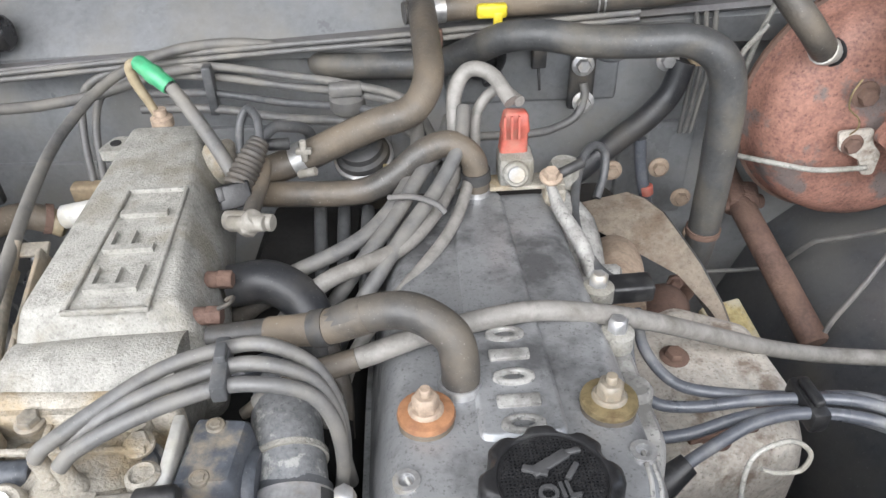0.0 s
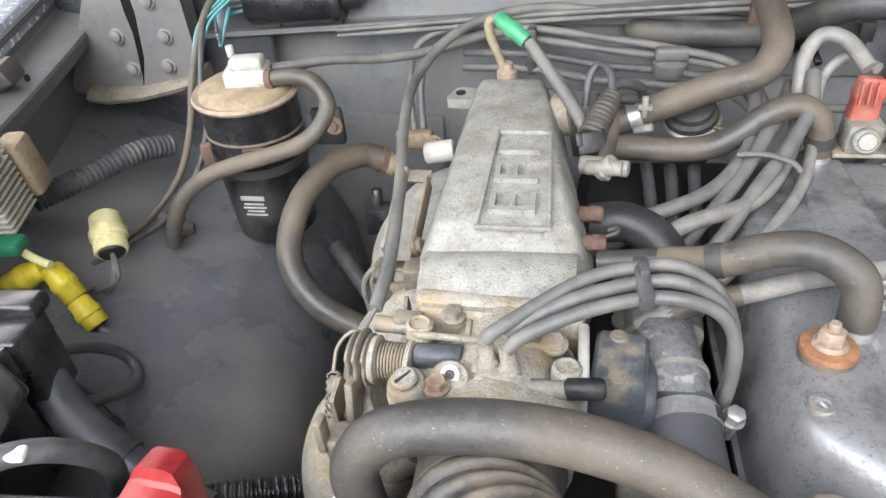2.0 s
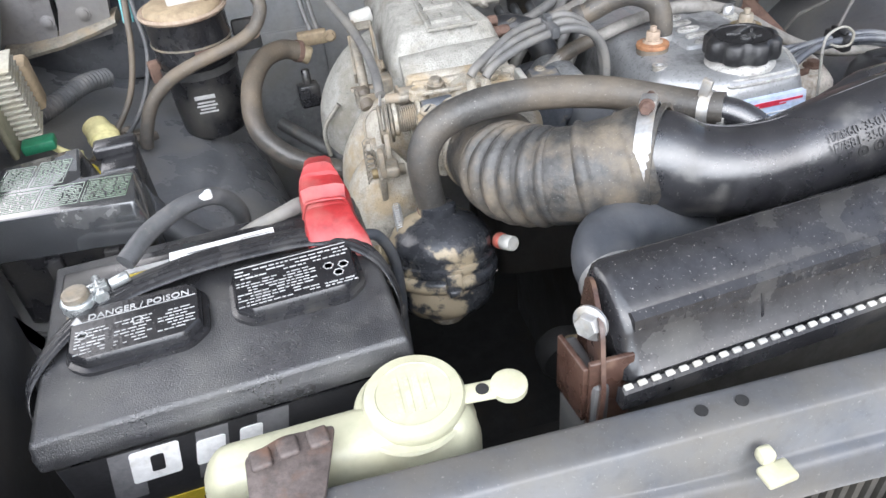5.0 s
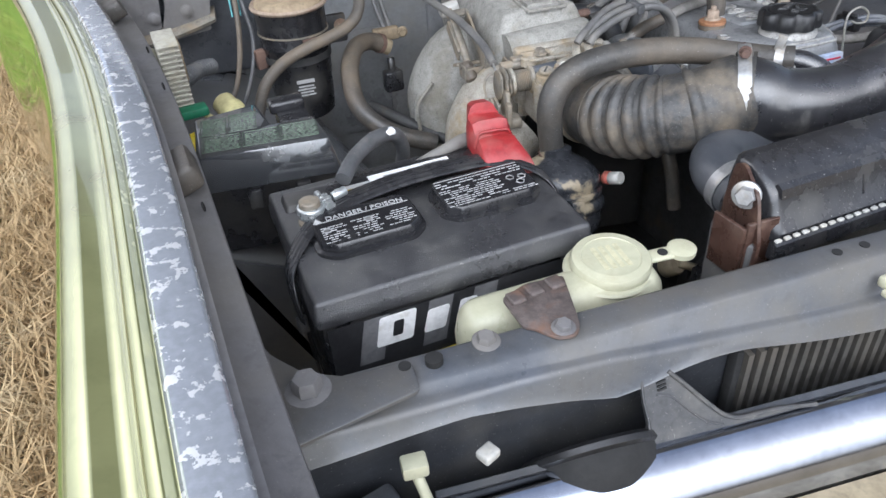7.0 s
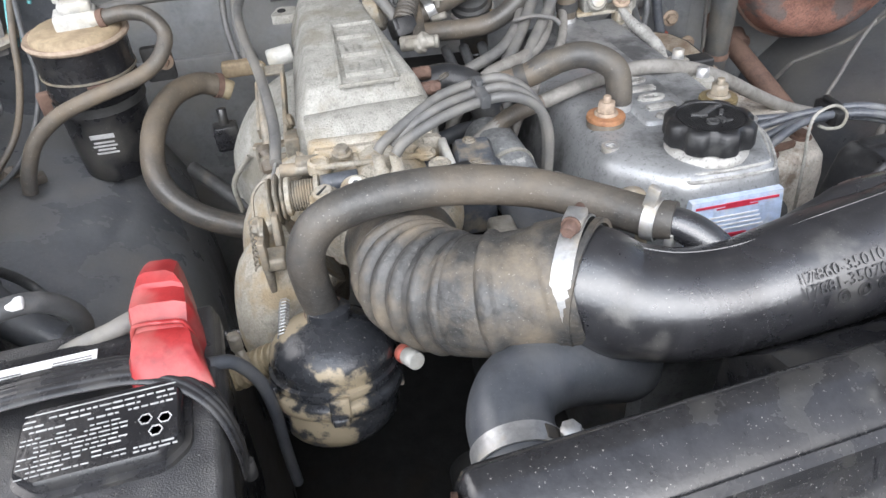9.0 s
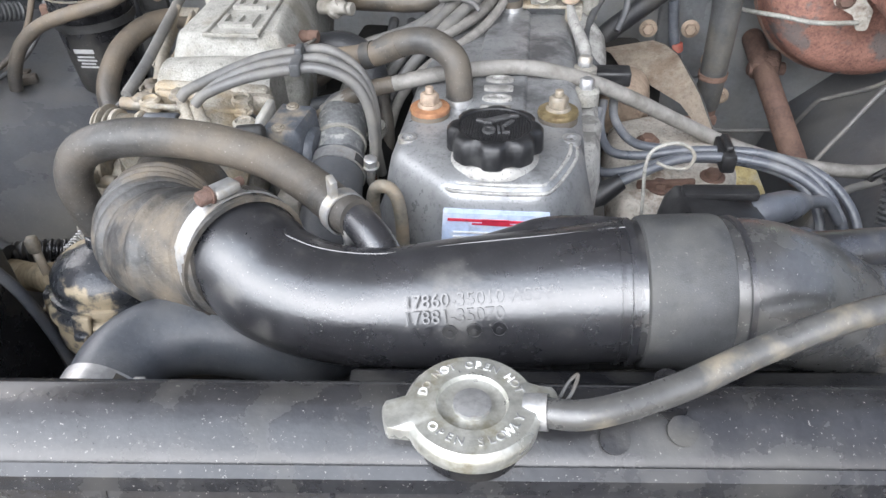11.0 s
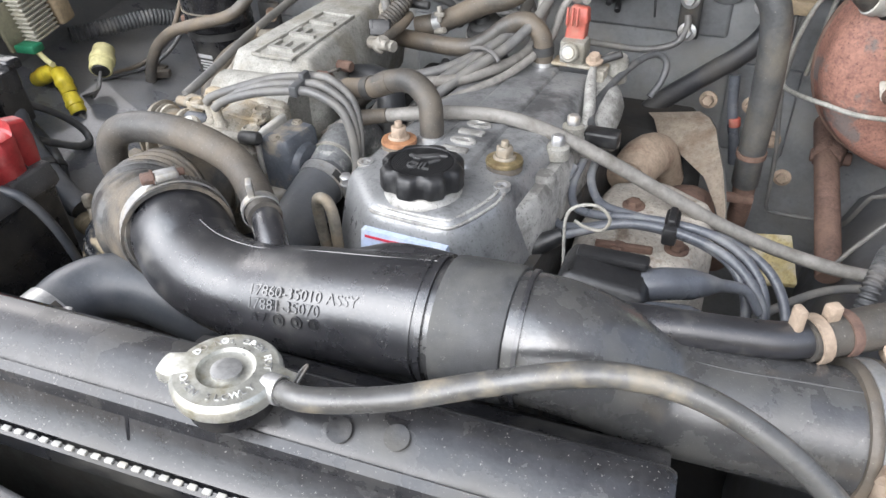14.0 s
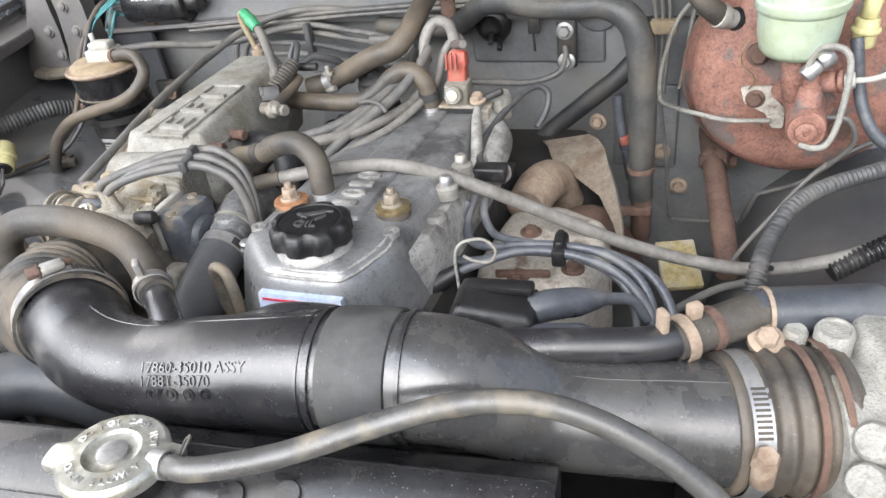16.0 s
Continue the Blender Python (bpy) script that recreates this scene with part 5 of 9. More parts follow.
# ---- air intake: bellows, duct, sleeve ----
CLAMP = Vector((-0.094, 0.085, 1.107))
bel = thing("intake_bellows", (-0.19, 0.19, 1.0), "ribbed black rubber intake bellows, tan with dust", "intake hose")
bp = [(-0.198, 0.205, 1.060), (-0.197, 0.175, 1.064), (-0.190, 0.142, 1.072), (-0.170, 0.112, 1.083), (-0.140, 0.093, 1.093), tuple(CLAMP + Vector((0.004, -0.002, 0)))]
C = curve(bp, 34)
rr = []
for i in range(len(C)):
    f = i / (len(C) - 1)
    q = 0.0445 - 0.0035 * f
    if f < 0.20:
        q += 0.0022 * math.exp(-((f - 0.06) / 0.03) ** 2)
    for at, wide, high in ((0.30, 0.026, 0.0046), (0.385, 0.026, 0.0054), (0.465, 0.025, 0.0056), (0.54, 0.024, 0.0052), (0.61, 0.022, 0.0044), (0.675, 0.018, 0.0026), (0.81, 0.020, 0.0034)):
        q += high * max(0.0, 1.0 - ((f - at) / wide) ** 2) ** 0.6
    if 0.26 < f < 0.69:
        q -= 0.0022
    if f > 0.93:
        q += 0.0016
    rr.append(q)
part("bellows_body", tube(C, rr, 56, 1), BELLOWS, bel)
part("cuff_lip", band(CLAMP + Vector((0.0115, -0.0075, 0.0008)), (0.80, -0.58, 0.08), 0.0405, 0.004, 0.0032, 44), BELLOWS, bel, "dusty lip of the rubber cuff")
wayc = Vector((0.86, -0.49, 0.09)).normalized()


def worm_clamp(parent, at, way, r, w, screw, box_mat, band_mat=ZINC, turn=1, big=1.0):
    """A slotted worm drive clamp; screw: the direction from its axis in which the screw housing stands."""
    b = part("clamp_band", band(at, way, r, w, 0.0012, 40), band_mat, parent, "bright slotted clamp band")
    way, s = Vector(way).normalized(), Vector(screw)
    s = (s - way * s.dot(way)).normalized()
    side = way.cross(s)
    h = Vector(at) + s * (r + 0.005)
    rot = Matrix((side, way, s)).transposed().to_4x4()
    bm = box((0, 0, 0), (0.018, w * 1.02, 0.007), 0.002)
    bm.transform(Matrix.Translation(h) @ rot)
    part("screw_housing", bm, band_mat, b)
    part("screw", join(lathe([(0.005, 0.010), (0.005, 0.018), (0.004, 0.019)], aim(h, h + side) @ Matrix.Diagonal((big, big, 1, 1)), 6), lathe([(0.0062, 0.0095), (0.0062, 0.0108)], aim(h, h + side) @ Matrix.Diagonal((big, big, 1, 1)), 16), rod(h - side * 0.014, h + side * 0.012, 0.0032)), box_mat, b, "hexagon clamp screw")
    slots = []
    for i in range(9):
        a = (0.32 + i * 0.065) * turn
        q = Vector(at) + (s * math.cos(a) - side * math.sin(a)) * (r + 0.0012)
        n = (s * math.cos(a) - side * math.sin(a))
        sd = way.cross(n)
        bm = box((0, 0, 0), (0.0022, w * 0.7, 0.0010), 0)
        bm.transform(Matrix.Translation(q) @ Matrix((sd, way, n)).transposed().to_4x4())
        slots.append(bm)
    part("slots", join(*slots), DARKMETAL, b, smooth=0)
    return b


worm_clamp(bel, CLAMP + wayc * 0.004, wayc, 0.0428, 0.013, (0.0, 0.10, 1.0), RUST)

duct = thing("air_duct", (0.05, 0.06, 1.02), "glossy black moulded plastic air intake duct", "air duct")
dp = [CLAMP + Vector((-0.01, 0.004, 0)), CLAMP + Vector((0.012, -0.006, -0.001)), Vector((-0.0610, 0.0690, 1.0970)), Vector((-0.0267, 0.0612, 1.0937)), Vector((0.0134, 0.0614, 1.0943)), Vector((0.0626, 0.0668, 1.1011)), Vector((0.1129, 0.0741, 1.1072)), Vector((0.1547, 0.0803, 1.1123)), Vector((0.1962, 0.0862, 1.1134))]
part("front_tube", tube(dp, [0.0385, 0.039, 0.0390, 0.0375, 0.0375, 0.0402, 0.041, 0.042, 0.042], 40, 8), DUCT, duct)
dq = [Vector((0.1547, 0.0803, 1.1123)), Vector((0.1962, 0.0862, 1.1134)), Vector((0.2286, 0.0936, 1.1114)), Vector((0.2570, 0.1050, 1.0980)), Vector((0.2920, 0.1178, 1.0761)), Vector((0.3325, 0.1289, 1.0684)), Vector((0.3705, 0.1429, 1.0615)), Vector((0.4029, 0.1538, 1.0561)), Vector((0.4169, 0.1598, 1.0541))]
RQ = [0.042, 0.0425, 0.0428, 0.0420, 0.0390, 0.0385, 0.0405, 0.0425, 0.0425]
part("rear_tube", tube(dq, RQ, 40, 8), DUCT_DUSTY, duct)
part("joint_sleeve", lathe([(0.0420, 0.0), (0.0444, 0.001), (0.0452, 0.004), (0.0456, 0.026), (0.0454, 0.043), (0.0444, 0.046), (0.0420, 0.047)], aim((0.1630, 0.0812, 1.1128), (0.2140, 0.0892, 1.1135)), 48), SLEEVE, duct, "pebbled rubber joining sleeve")
part("edge_bead", band((0.1565, 0.0803, 1.1122), (1, 0.16, 0.01), 0.0420, 0.004, 0.0022, 40), DUCT, duct)
part("edge_bead", band((0.1500, 0.0794, 1.1118), (1, 0.16, 0.01), 0.0417, 0.002, 0.0012, 40), DUCT, duct)
part("edge_bead", band((0.2150, 0.0895, 1.1130), (1, 0.20, -0.02), 0.0427, 0.003, 0.002, 40), DUCT, duct)
part("top_fin", tube([(0.0532, 0.0855, 1.1056), (0.0881, 0.0950, 1.1152), (0.1084, 0.1000, 1.1223), (0.1322, 0.1033, 1.1239), (0.1500, 0.1044, 1.1237)], [0.02, 0.02, 0.02, 0.02, 0.02], 20), DUCT, duct, "moulded hump on the duct")
part("mould_seam", tube([c + Vector((0, -0.10, 1.0)).normalized() * (q + 0.0004) for c, q in zip(dq[2:], RQ[2:])], 0.0007, 6), PALEBLACK, duct, "pale raised mould seam")
part("mould_seam", tube([c + Vector((0, 0.25, 1.0)).normalized() * (q + 0.0003) for c, q in zip(dp[2:], (0.0390, 0.0375, 0.0375, 0.0402, 0.041, 0.042, 0.042))][:-1], 0.0006, 6), DUCT, duct)
# part number moulded on the front of the duct
DM = pose(0.0777, 0.0686, 1.1035, 0, -6.8, 8.3)
for words, size, deg, dx in (("17860-35010 ASSY", 0.0109, 43, -0.003), ("17881-35070", 0.0109, 56, -0.017), ("A-7", 0.0090, 69, -0.036)):
    m = DM @ pose(dx, 0, 0, deg, 0, 0) @ pose(0, 0, 0.0404)
    part("moulded_lettering", text_bm(words, size, 0.0005, m), DUCT, duct, "raised moulded part number")
for dx in (-0.020, -0.006, 0.008):
    m = DM @ pose(dx, 0, 0, 69, 0, 0) @ pose(0, 0, 0.0402)
    part("moulded_ring", join(lathe([(0.0046, 0), (0.0046, 0.0008), (0.0038, 0.0008), (0.0038, 0)], m, 18), lathe([(0.0015, 0), (0.0015, 0.0008)], m, 8)), DUCT, duct)
# breather stub on the duct
part("breather_stub", tube([(-0.0251, 0.1150, 1.1240), (-0.0071, 0.1020, 1.1219), (0.0074, 0.0880, 1.1129), (0.0157, 0.0743, 1.1011)], [0.011, 0.0118, 0.0125, 0.013], 20), DUCT, duct, "black stub pipe")

# big breather hose over the bellows
bh = hose("crankcase_air_hose", [(-0.2658, 0.1656, 1.0299), (-0.2700, 0.1631, 1.0620), (-0.2700, 0.1630, 1.0920), (-0.2560, 0.1661, 1.1160), (-0.2258, 0.1705, 1.1280), (-0.1850, 0.1740, 1.1310), (-0.1419, 0.1723, 1.1300), (-0.0977, 0.1630, 1.1265), (-0.0578, 0.1410, 1.1233), (-0.0312, 0.1199, 1.1230), (-0.0150, 0.1080, 1.1250)], [0.0138, 0.0142, 0.0145, 0.0148, 0.0148, 0.0148, 0.0148, 0.0145, 0.014, 0.0138, 0.0136], RUBBER, "thick brown-dusted rubber air hose arching over the bellows", seg=24, clamps=((0, "rust"),))
spc = part("spring_clamp", band((-0.0271, 0.1164, 1.1230), (0.72, -0.62, 0.05), 0.0142, 0.009, 0.0014), ZINC, bh, "pinch clamp")
part("clamp_tab", join(box((-0.0311, 0.1140, 1.1430), (0.005, 0.009, 0.018), 0.001, 40, rx=10), box((-0.0194, 0.1018, 1.1119), (0.008, 0.006, 0.020), 0.001, 40)), ZINC, spc)

# black air valve below the hose
av = thing("air_valve", (-0.262, 0.150, 0.93), "dark round air valve canister streaked with tan", "valve")
m = aim((-0.266, 0.140, 0.945), (-0.262, 0.165, 1.04))
VALVE = mat("tan_streaked_plastic", (0.030, 0.032, 0.037), 0.28, 0.1, None, (0.36, 0.30, 0.205), 0.555, 0.025, 17, 200, 0.3, 0.2, speck=0.9, lump=1.2)
part("body", lathe([(0.034, -0.014), (0.044, -0.008), (0.049, 0.0), (0.0505, 0.008), (0.0505, 0.022), (0.0535, 0.024), (0.0550, 0.027), (0.0550, 0.033), (0.0535, 0.035), (0.0495, 0.037), (0.0490, 0.052), (0.0505, 0.054), (0.0500, 0.062), (0.045, 0.070), (0.036, 0.078), (0.024, 0.084), (0.018, 0.086), (0.018, 0.094), (0.0155, 0.096)], m, 40), VALVE, av)
part("crimp_ring", lathe([(0.0505, 0.0405), (0.0525, 0.0415), (0.0525, 0.0465), (0.0505, 0.0475)], m, 44), VALVE, av, "crimped middle ring")
for a, w_, h_ in ((-2.35, 0.020, 0.026), (-1.75, 0.013, 0.030), (-1.35, 0.011, 0.024), (-0.5, 0.016, 0.022), (0.6, 0.016, 0.022), (1.8, 0.016, 0.022)):
    bm = join(box((0.0545 * math.cos(a), 0.0545 * math.sin(a), 0.034), (0.006, w_, h_), 0.002, math.degrees(a)), box((0.0570 * math.cos(a), 0.0570 * math.sin(a), 0.026), (0.007, w_ * 0.8, 0.007), 0.002, math.degrees(a)))
    bm.transform(m)
    part("clip_lug", bm, VALVE, av)
part("mud_ledge", tube([m @ Vector((0.0535 * math.cos(a), 0.0535 * math.sin(a), 0.017 + 0.003 * math.sin(3 * a))) for a in (-3.0, -2.7, -2.4, -2.1, -1.8, -1.5)], [0.002, 0.004, 0.005, 0.0045, 0.003, 0.0015], 8), ALU_TAN, av, "caked tan mud on the rim")
part("base_nut", lathe([(0.016, -0.030), (0.018, -0.028), (0.018, -0.012)], m, 16), ALU_TAN, av)
hose("corrugated_air_tube", [(-0.305, 0.168, 0.985), (-0.322, 0.170, 0.978), (-0.35, 0.172, 0.965), (-0.38, 0.178, 0.955), (-0.42, 0.19, 0.945)], 0.0125, TANPIPE, "tan corrugated plastic air tube", ribs=(0.006, 0.0016))

# ---- cooling ----
RADM = pose(-0.0015, -0.048, 1.092, 0, 2.2, 10.8)


def rad(*p):
    return RADM @ Vector(p)


TANK = mat("dust_spotted_tank_plastic", (0.023, 0.023, 0.025), 0.22, 0, None, (0.058, 0.056, 0.052), 0.60, 0.10, 18, 300, 0.3, 0.06, 0.05, speck=1.0, ior=1.58, lump=0.0)
radiator = thing("radiator", tuple(rad(0.06, 0, -0.5)), "radiator with a black plastic top tank and crimped rim", "radiator")
tp_ = [(-0.040, -0.020), (-0.041, -0.012), (-0.034, -0.006), (-0.028, 0.012), (-0.024, 0.020), (-0.014, 0.027), (0.004, 0.036), (0.016, 0.038), (0.022, 0.034), (0.025, 0.02), (0.026, -0.020)]
ring = lambda u, s=1.0: [rad(u, v * s, -0.02 + (w + 0.02) * s) for v, w in tp_]
part("top_tank", loft([ring(-0.192, 0.86), ring(-0.188, 0.97), ring(-0.182), ring(0.05), ring(0.30), ring(0.33), ring(0.336, 0.95)]), TANK, radiator, "black plastic top tank")
part("tank_ridge", loft([[rad(u, v, w) for v, w in ((-0.0295, 0.014), (-0.0275, 0.0225), (-0.022, 0.0255), (-0.019, 0.022))] for u in (-0.185, 0.33)]), TANK, radiator)
part("crimp_rail", loft([[rad(u, v, w) for v, w in ((-0.048, -0.030), (-0.048, -0.016), (-0.044, -0.013), (-0.040, -0.016), (-0.040, -0.030))] for u in (-0.20, 0.34)]), PLASTIC, radiator)
for i in range(54):
    part("crimp_tab", box(rad(-0.196 + i * 0.0099, -0.0450, -0.0128), (0.0058, 0.0036, 0.0022), 0.0006, 10.5), WHITEP, radiator)
part("core", box(rad(0.07, -0.012, -0.24), (0.53, 0.045, 0.42), 0.004, 9.3), FIN, radiator)
part("side_tank", box(rad(-0.198, -0.010, -0.23), (0.012, 0.05, 0.42), 0.004, 9.3), PAINT_DARK, radiator)
part("inlet", tube([rad(-0.152, 0.0, -0.034), rad(-0.150, 0.03, -0.036), rad(-0.149, 0.045, -0.037)], [0.022, 0.020, 0.020], 24), PLASTIC, radiator)
for u, v in ((0.155, -0.010), (0.187, 0.022), (0.188, -0.006), (0.185, 0.006)):
    part("moulding_mark", lathe([(0.0075, 0), (0.0075, 0.0008), (0.0055, 0.0008)], RADM @ pose(u, v, 0.0355 - max(0, -v) * 0.4, 24 if v < 0 else 8), 22), PLASTIC, radiator)
for k in range(4):
    part("end_web", slab([(-0.012, 0.0), (0.014, 0.0), (0.014, 0.012), (0.006, 0.016)], [(-0.0012, 0), (0.0012, 0)], RADM @ pose(-0.176 + k * 0.004, -0.020 + k * 0.012, 0.004 + k * 0.006, 90, 0, 0), 0.001), PLASTIC, radiator, "thin moulded web")
for u in (-0.09, 0.02, 0.24):
    part("tank_rib", loft([[rad(u + d, v, w) for v, w in ((-0.0335, -0.004), (-0.0285, 0.013), (-0.0265, 0.013), (-0.0315, -0.004))] for d in (-0.0012, 0.0012)]), PLASTIC, radiator, "faint moulded rib")
brk = thing("radiator_bracket", tuple(rad(-0.205, 0, -0.1)), "brown painted steel radiator bracket with a bright bolt", "bracket")
part("bracket_plate", join(slab([(-0.030, -0.07), (0.026, -0.07), (0.030, -0.01), (0.024, 0.030), (0.012, 0.036), (-0.016, 0.02), (-0.032, -0.02)], [(0.0, 0), (0.003, 0)], RADM @ pose(-0.202, -0.008, 0.0, 90, 0, 75), 0.008), box(rad(-0.198, -0.030, -0.055), (0.030, 0.004, 0.11), 0.001, 5), box(rad(-0.216, -0.012, -0.03), (0.004, 0.034, 0.05), 0.001, 12)), COPPER, brk)
part("bracket_bolt", hexbolt(rad(-0.206, -0.012, 0.016), (-0.75, -0.65, 0.2), 0.0085, 0.008, 0.012), ZINC, brk, "bright zinc bolt")
RC = pose(0.086, -0.040, 1.130, -4, 3, 18) @ Matrix.Diagonal((1.05, 1.05, 0.78, 1))
part("filler_neck", lathe([(0.024, -0.014), (0.024, 0.004), (0.027, 0.006), (0.027, 0.008)], RC, 32), PLASTIC, radiator)


def ears(a, i):
    e = max(0.0, abs(math.cos(a)) - 0.955) / 0.045
    return 1 + (0.30 * min(1, e * 1.6) if i in (1, 2, 3) else 0)


rc_ = part("cap", lathe([(0.0285, 0.004), (0.030, 0.005), (0.0305, 0.013), (0.030, 0.015), (0.028, 0.0185), (0.016, 0.0195), (0.0150, 0.0165), (0.013, 0.0155), (0.0085, 0.0155), (0.008, 0.018), (0.001, 0.018)], RC, 96, ears), mat("worn_tin_cap", (0.54, 0.54, 0.50), 0.36, 0.7, (0.42, 0.42, 0.38), (0.24, 0.22, 0.15), 0.57, 0.08, 40, 300, 0.35, 0.1), radiator, "worn silver pressure cap with embossed warning")
part("rivet", lathe([(0.0085, 0.0155), (0.0085, 0.0185), (0.006, 0.0192), (0.001, 0.0192)], RC, 24), ZINC, rc_)
for words, a0, a1, up in (("DO NOT OPEN HOT", 158, 12, 1), ("OPEN SLOWLY", 212, 330, -1)):
    n = len(words)
    for i, ch in enumerate(words):
        if ch == " ":
            continue
        a = radians(a0 + (a1 - a0) * i / (n - 1))
        part("embossed_letter", text_bm(ch, 0.0058, 0.0006, RC @ pose(0.0222 * math.cos(a), 0.0222 * math.sin(a), 0.0193, 0, 0, math.degrees(a) - 90 * up)), LABEL_W if i % 4 == 0 else ZINC, rc_)
ov = hose("overflow_hose", [(0.1159, -0.0335, 1.1370), (0.1410, -0.0335, 1.1411), (0.1789, -0.0112, 1.1391), (0.2175, 0.0141, 1.1440), (0.252, 0.033, 1.1500), (0.284, 0.049, 1.1510), (0.321, 0.060, 1.1450), (0.358, 0.064, 1.1300), (0.392, 0.064, 1.1080), (0.415, 0.060, 1.0850), (0.430, 0.045, 1.05)], 0.0072, mat("scuffed_hose_rubber", (0.075, 0.074, 0.071), 0.34, 0, (0.06, 0.059, 0.057), (0.22, 0.19, 0.14), 0.59, 0.08, 30, 260, 0.3, 0.1, speck=0.7, ior=1.7), "dusty grey rubber overflow hose lying over the duct", seg=16, clamps=((0, "zinc"),))
part("wire_tag", tube([(0.1249, -0.0280, 1.1390), (0.1289, -0.0237, 1.1489), (0.1329, -0.0215, 1.1529), (0.1309, -0.0278, 1.1470), (0.1269, -0.0300, 1.1390)], 0.0009, 6), DARKMETAL, ov)

th = Vector((-0.085, 0.262, 1.058))
tst = thing("thermostat_outlet", (-0.09, 0.33, 1.0), "mottled grey metal coolant pipe", "coolant pipe")
part("pipe", tube([(-0.086, 0.245, 1.050), th, (-0.094, 0.30, 1.066), (-0.100, 0.335, 1.064), (-0.098, 0.355, 1.045), (-0.09, 0.365, 1.0)], [0.021, 0.021, 0.0225, 0.023, 0.023, 0.022], 28), mat("mottled_pipe_metal", (0.20, 0.205, 0.21), 0.55, 0.3, (0.13, 0.135, 0.14), (0.42, 0.42, 0.40), 0.585, 0.03, 95, 200, 0.4, 0.3, pit=0.5), tst)
part("pipe_bead", band((-0.0905, 0.285, 1.063), (-0.2, 0.96, 0.16), 0.0222, 0.004, 0.0018, 32), ALU, tst, "raised bead round the pipe")
part("outlet_flange", slab([(-0.034, -0.014), (0.034, -0.014), (0.034, 0.014), (-0.034, 0.014)], [(0, 0), (0.010, -0.001)], aim((-0.099, 0.352, 1.046), (-0.093, 0.364, 1.010)), 0.010), ALU, tst, "bolted outlet flange")
up = thing("radiator_hose", (-0.08, 0.18, 0.95), "thick black rubber radiator hose with worm clamps", "hose")
hp = [(-0.086, 0.268, 1.057), (-0.082, 0.235, 1.050), (-0.074, 0.19, 1.035), (-0.062, 0.14, 1.012), (-0.045, 0.10, 1.010), (-0.052, 0.072, 1.028), (-0.082, 0.060, 1.048), (-0.114, 0.050, 1.060), (-0.138, 0.034, 1.065), (-0.149, 0.012, 1.065), (-0.149, -0.012, 1.062), (-0.148, -0.045, 1.060)]
part("hose_body", tube(hp, [0.0235, 0.0245, 0.026, 0.026, 0.026, 0.0265, 0.027, 0.0275, 0.0275, 0.0272, 0.0265, 0.026], 32, 8), RUBBER_CLEAN, up)
worm_clamp(up, Vector((-0.0845, 0.256, 1.055)), (0.12, -0.98, -0.2), 0.0242, 0.012, (1.0, 0.05, -0.12), ZINC, turn=-1, big=1.25)
c2 = worm_clamp(up, Vector((-0.149, -0.013, 1.062)), (0.02, -1.0, -0.08), 0.0272, 0.013, (1.0, 0.0, 0.12), ZINC, turn=-1, big=1.3)
shroud = thing("fan_shroud", tuple(rad(0.1, 0.05, -0.3)), "dusty black plastic fan shroud behind the radiator", "fan shroud")
part("shroud_panel", loft([[rad(u, v, w) for v, w in ((0.028, 0.012), (0.052, 0.006), (0.085, -0.03), (0.085, -0.40), (0.03, -0.40))] for u in (0.02, 0.10, 0.26, 0.335)]), PLASTIC, shroud)
part("shroud_panel", loft([[rad(u, v, w) for v, w in ((0.028, -0.10), (0.05, -0.10), (0.08, -0.14), (0.08, -0.40), (0.03, -0.40))] for u in (-0.15, 0.02)]), PLASTIC, shroud)
part("shroud_lip", loft([[rad(0.30 + u, v - 0.01, 0.01 + w) for v, w in ((-0.01, 0.0), (0.02, 0.012), (0.024, 0.004), (0.024, -0.03), (-0.01, -0.03))] for u in (-0.04, -0.03, 0.03, 0.04)]), PLASTIC, shroud, "moulded mounting lug")
lift = thing("lifting_hook", (-0.02, 0.19, 1.03), "bent steel engine lifting hook", "hook")
part("hook", tube([(-0.028, 0.186, 1.03), (-0.030, 0.184, 1.075), (-0.024, 0.180, 1.097), (-0.012, 0.178, 1.098), (-0.006, 0.176, 1.080), (-0.006, 0.175, 1.03)], 0.0052, 12), DULLTAN, lift)

# ---- battery corner ----
BAT = pose(-0.4435, 0.0325, 1.0, 0, 0, 8.0)


def bat(*p):
    return BAT @ Vector(p)


def batbox(c, s, bev=0.002, rz=0.0, seg=2):
    bm = box(c, s, bev, rz, seg)
    bm.transform(BAT)
    return bm


battery = thing("car_battery", tuple(bat(0, 0, -0.13)), "dusty black car battery with a torn maker label", "battery")
part("case", slab([(-0.129, -0.095), (0.116, -0.095), (0.116, 0.086), (-0.129, 0.086)], [(-0.13, -0.003), (0.052, 0.0), (0.054, 0.0035), (0.062, 0.0045)], BAT, 0.005), PLASTIC, battery)
lid = part("lid", slab([(-0.134, -0.101), (0.121, -0.101), (0.121, 0.091), (-0.134, 0.091)], [(0.057, 0.0), (0.068, 0.0), (0.0695, -0.0012), (0.0775, -0.0022), (0.0800, -0.0036), (0.0812, -0.006)], BAT, 0.006), PLASTIC_TEX, battery, "pebbled black lid")
part("lid_ridge", slab([(-0.124, 0.040), (0.112, 0.040), (0.112, 0.072), (-0.124, 0.072)], [(0.078, 0.0), (0.0865, -0.003), (0.088, -0.005)], BAT, 0.006), PLASTIC, lid)
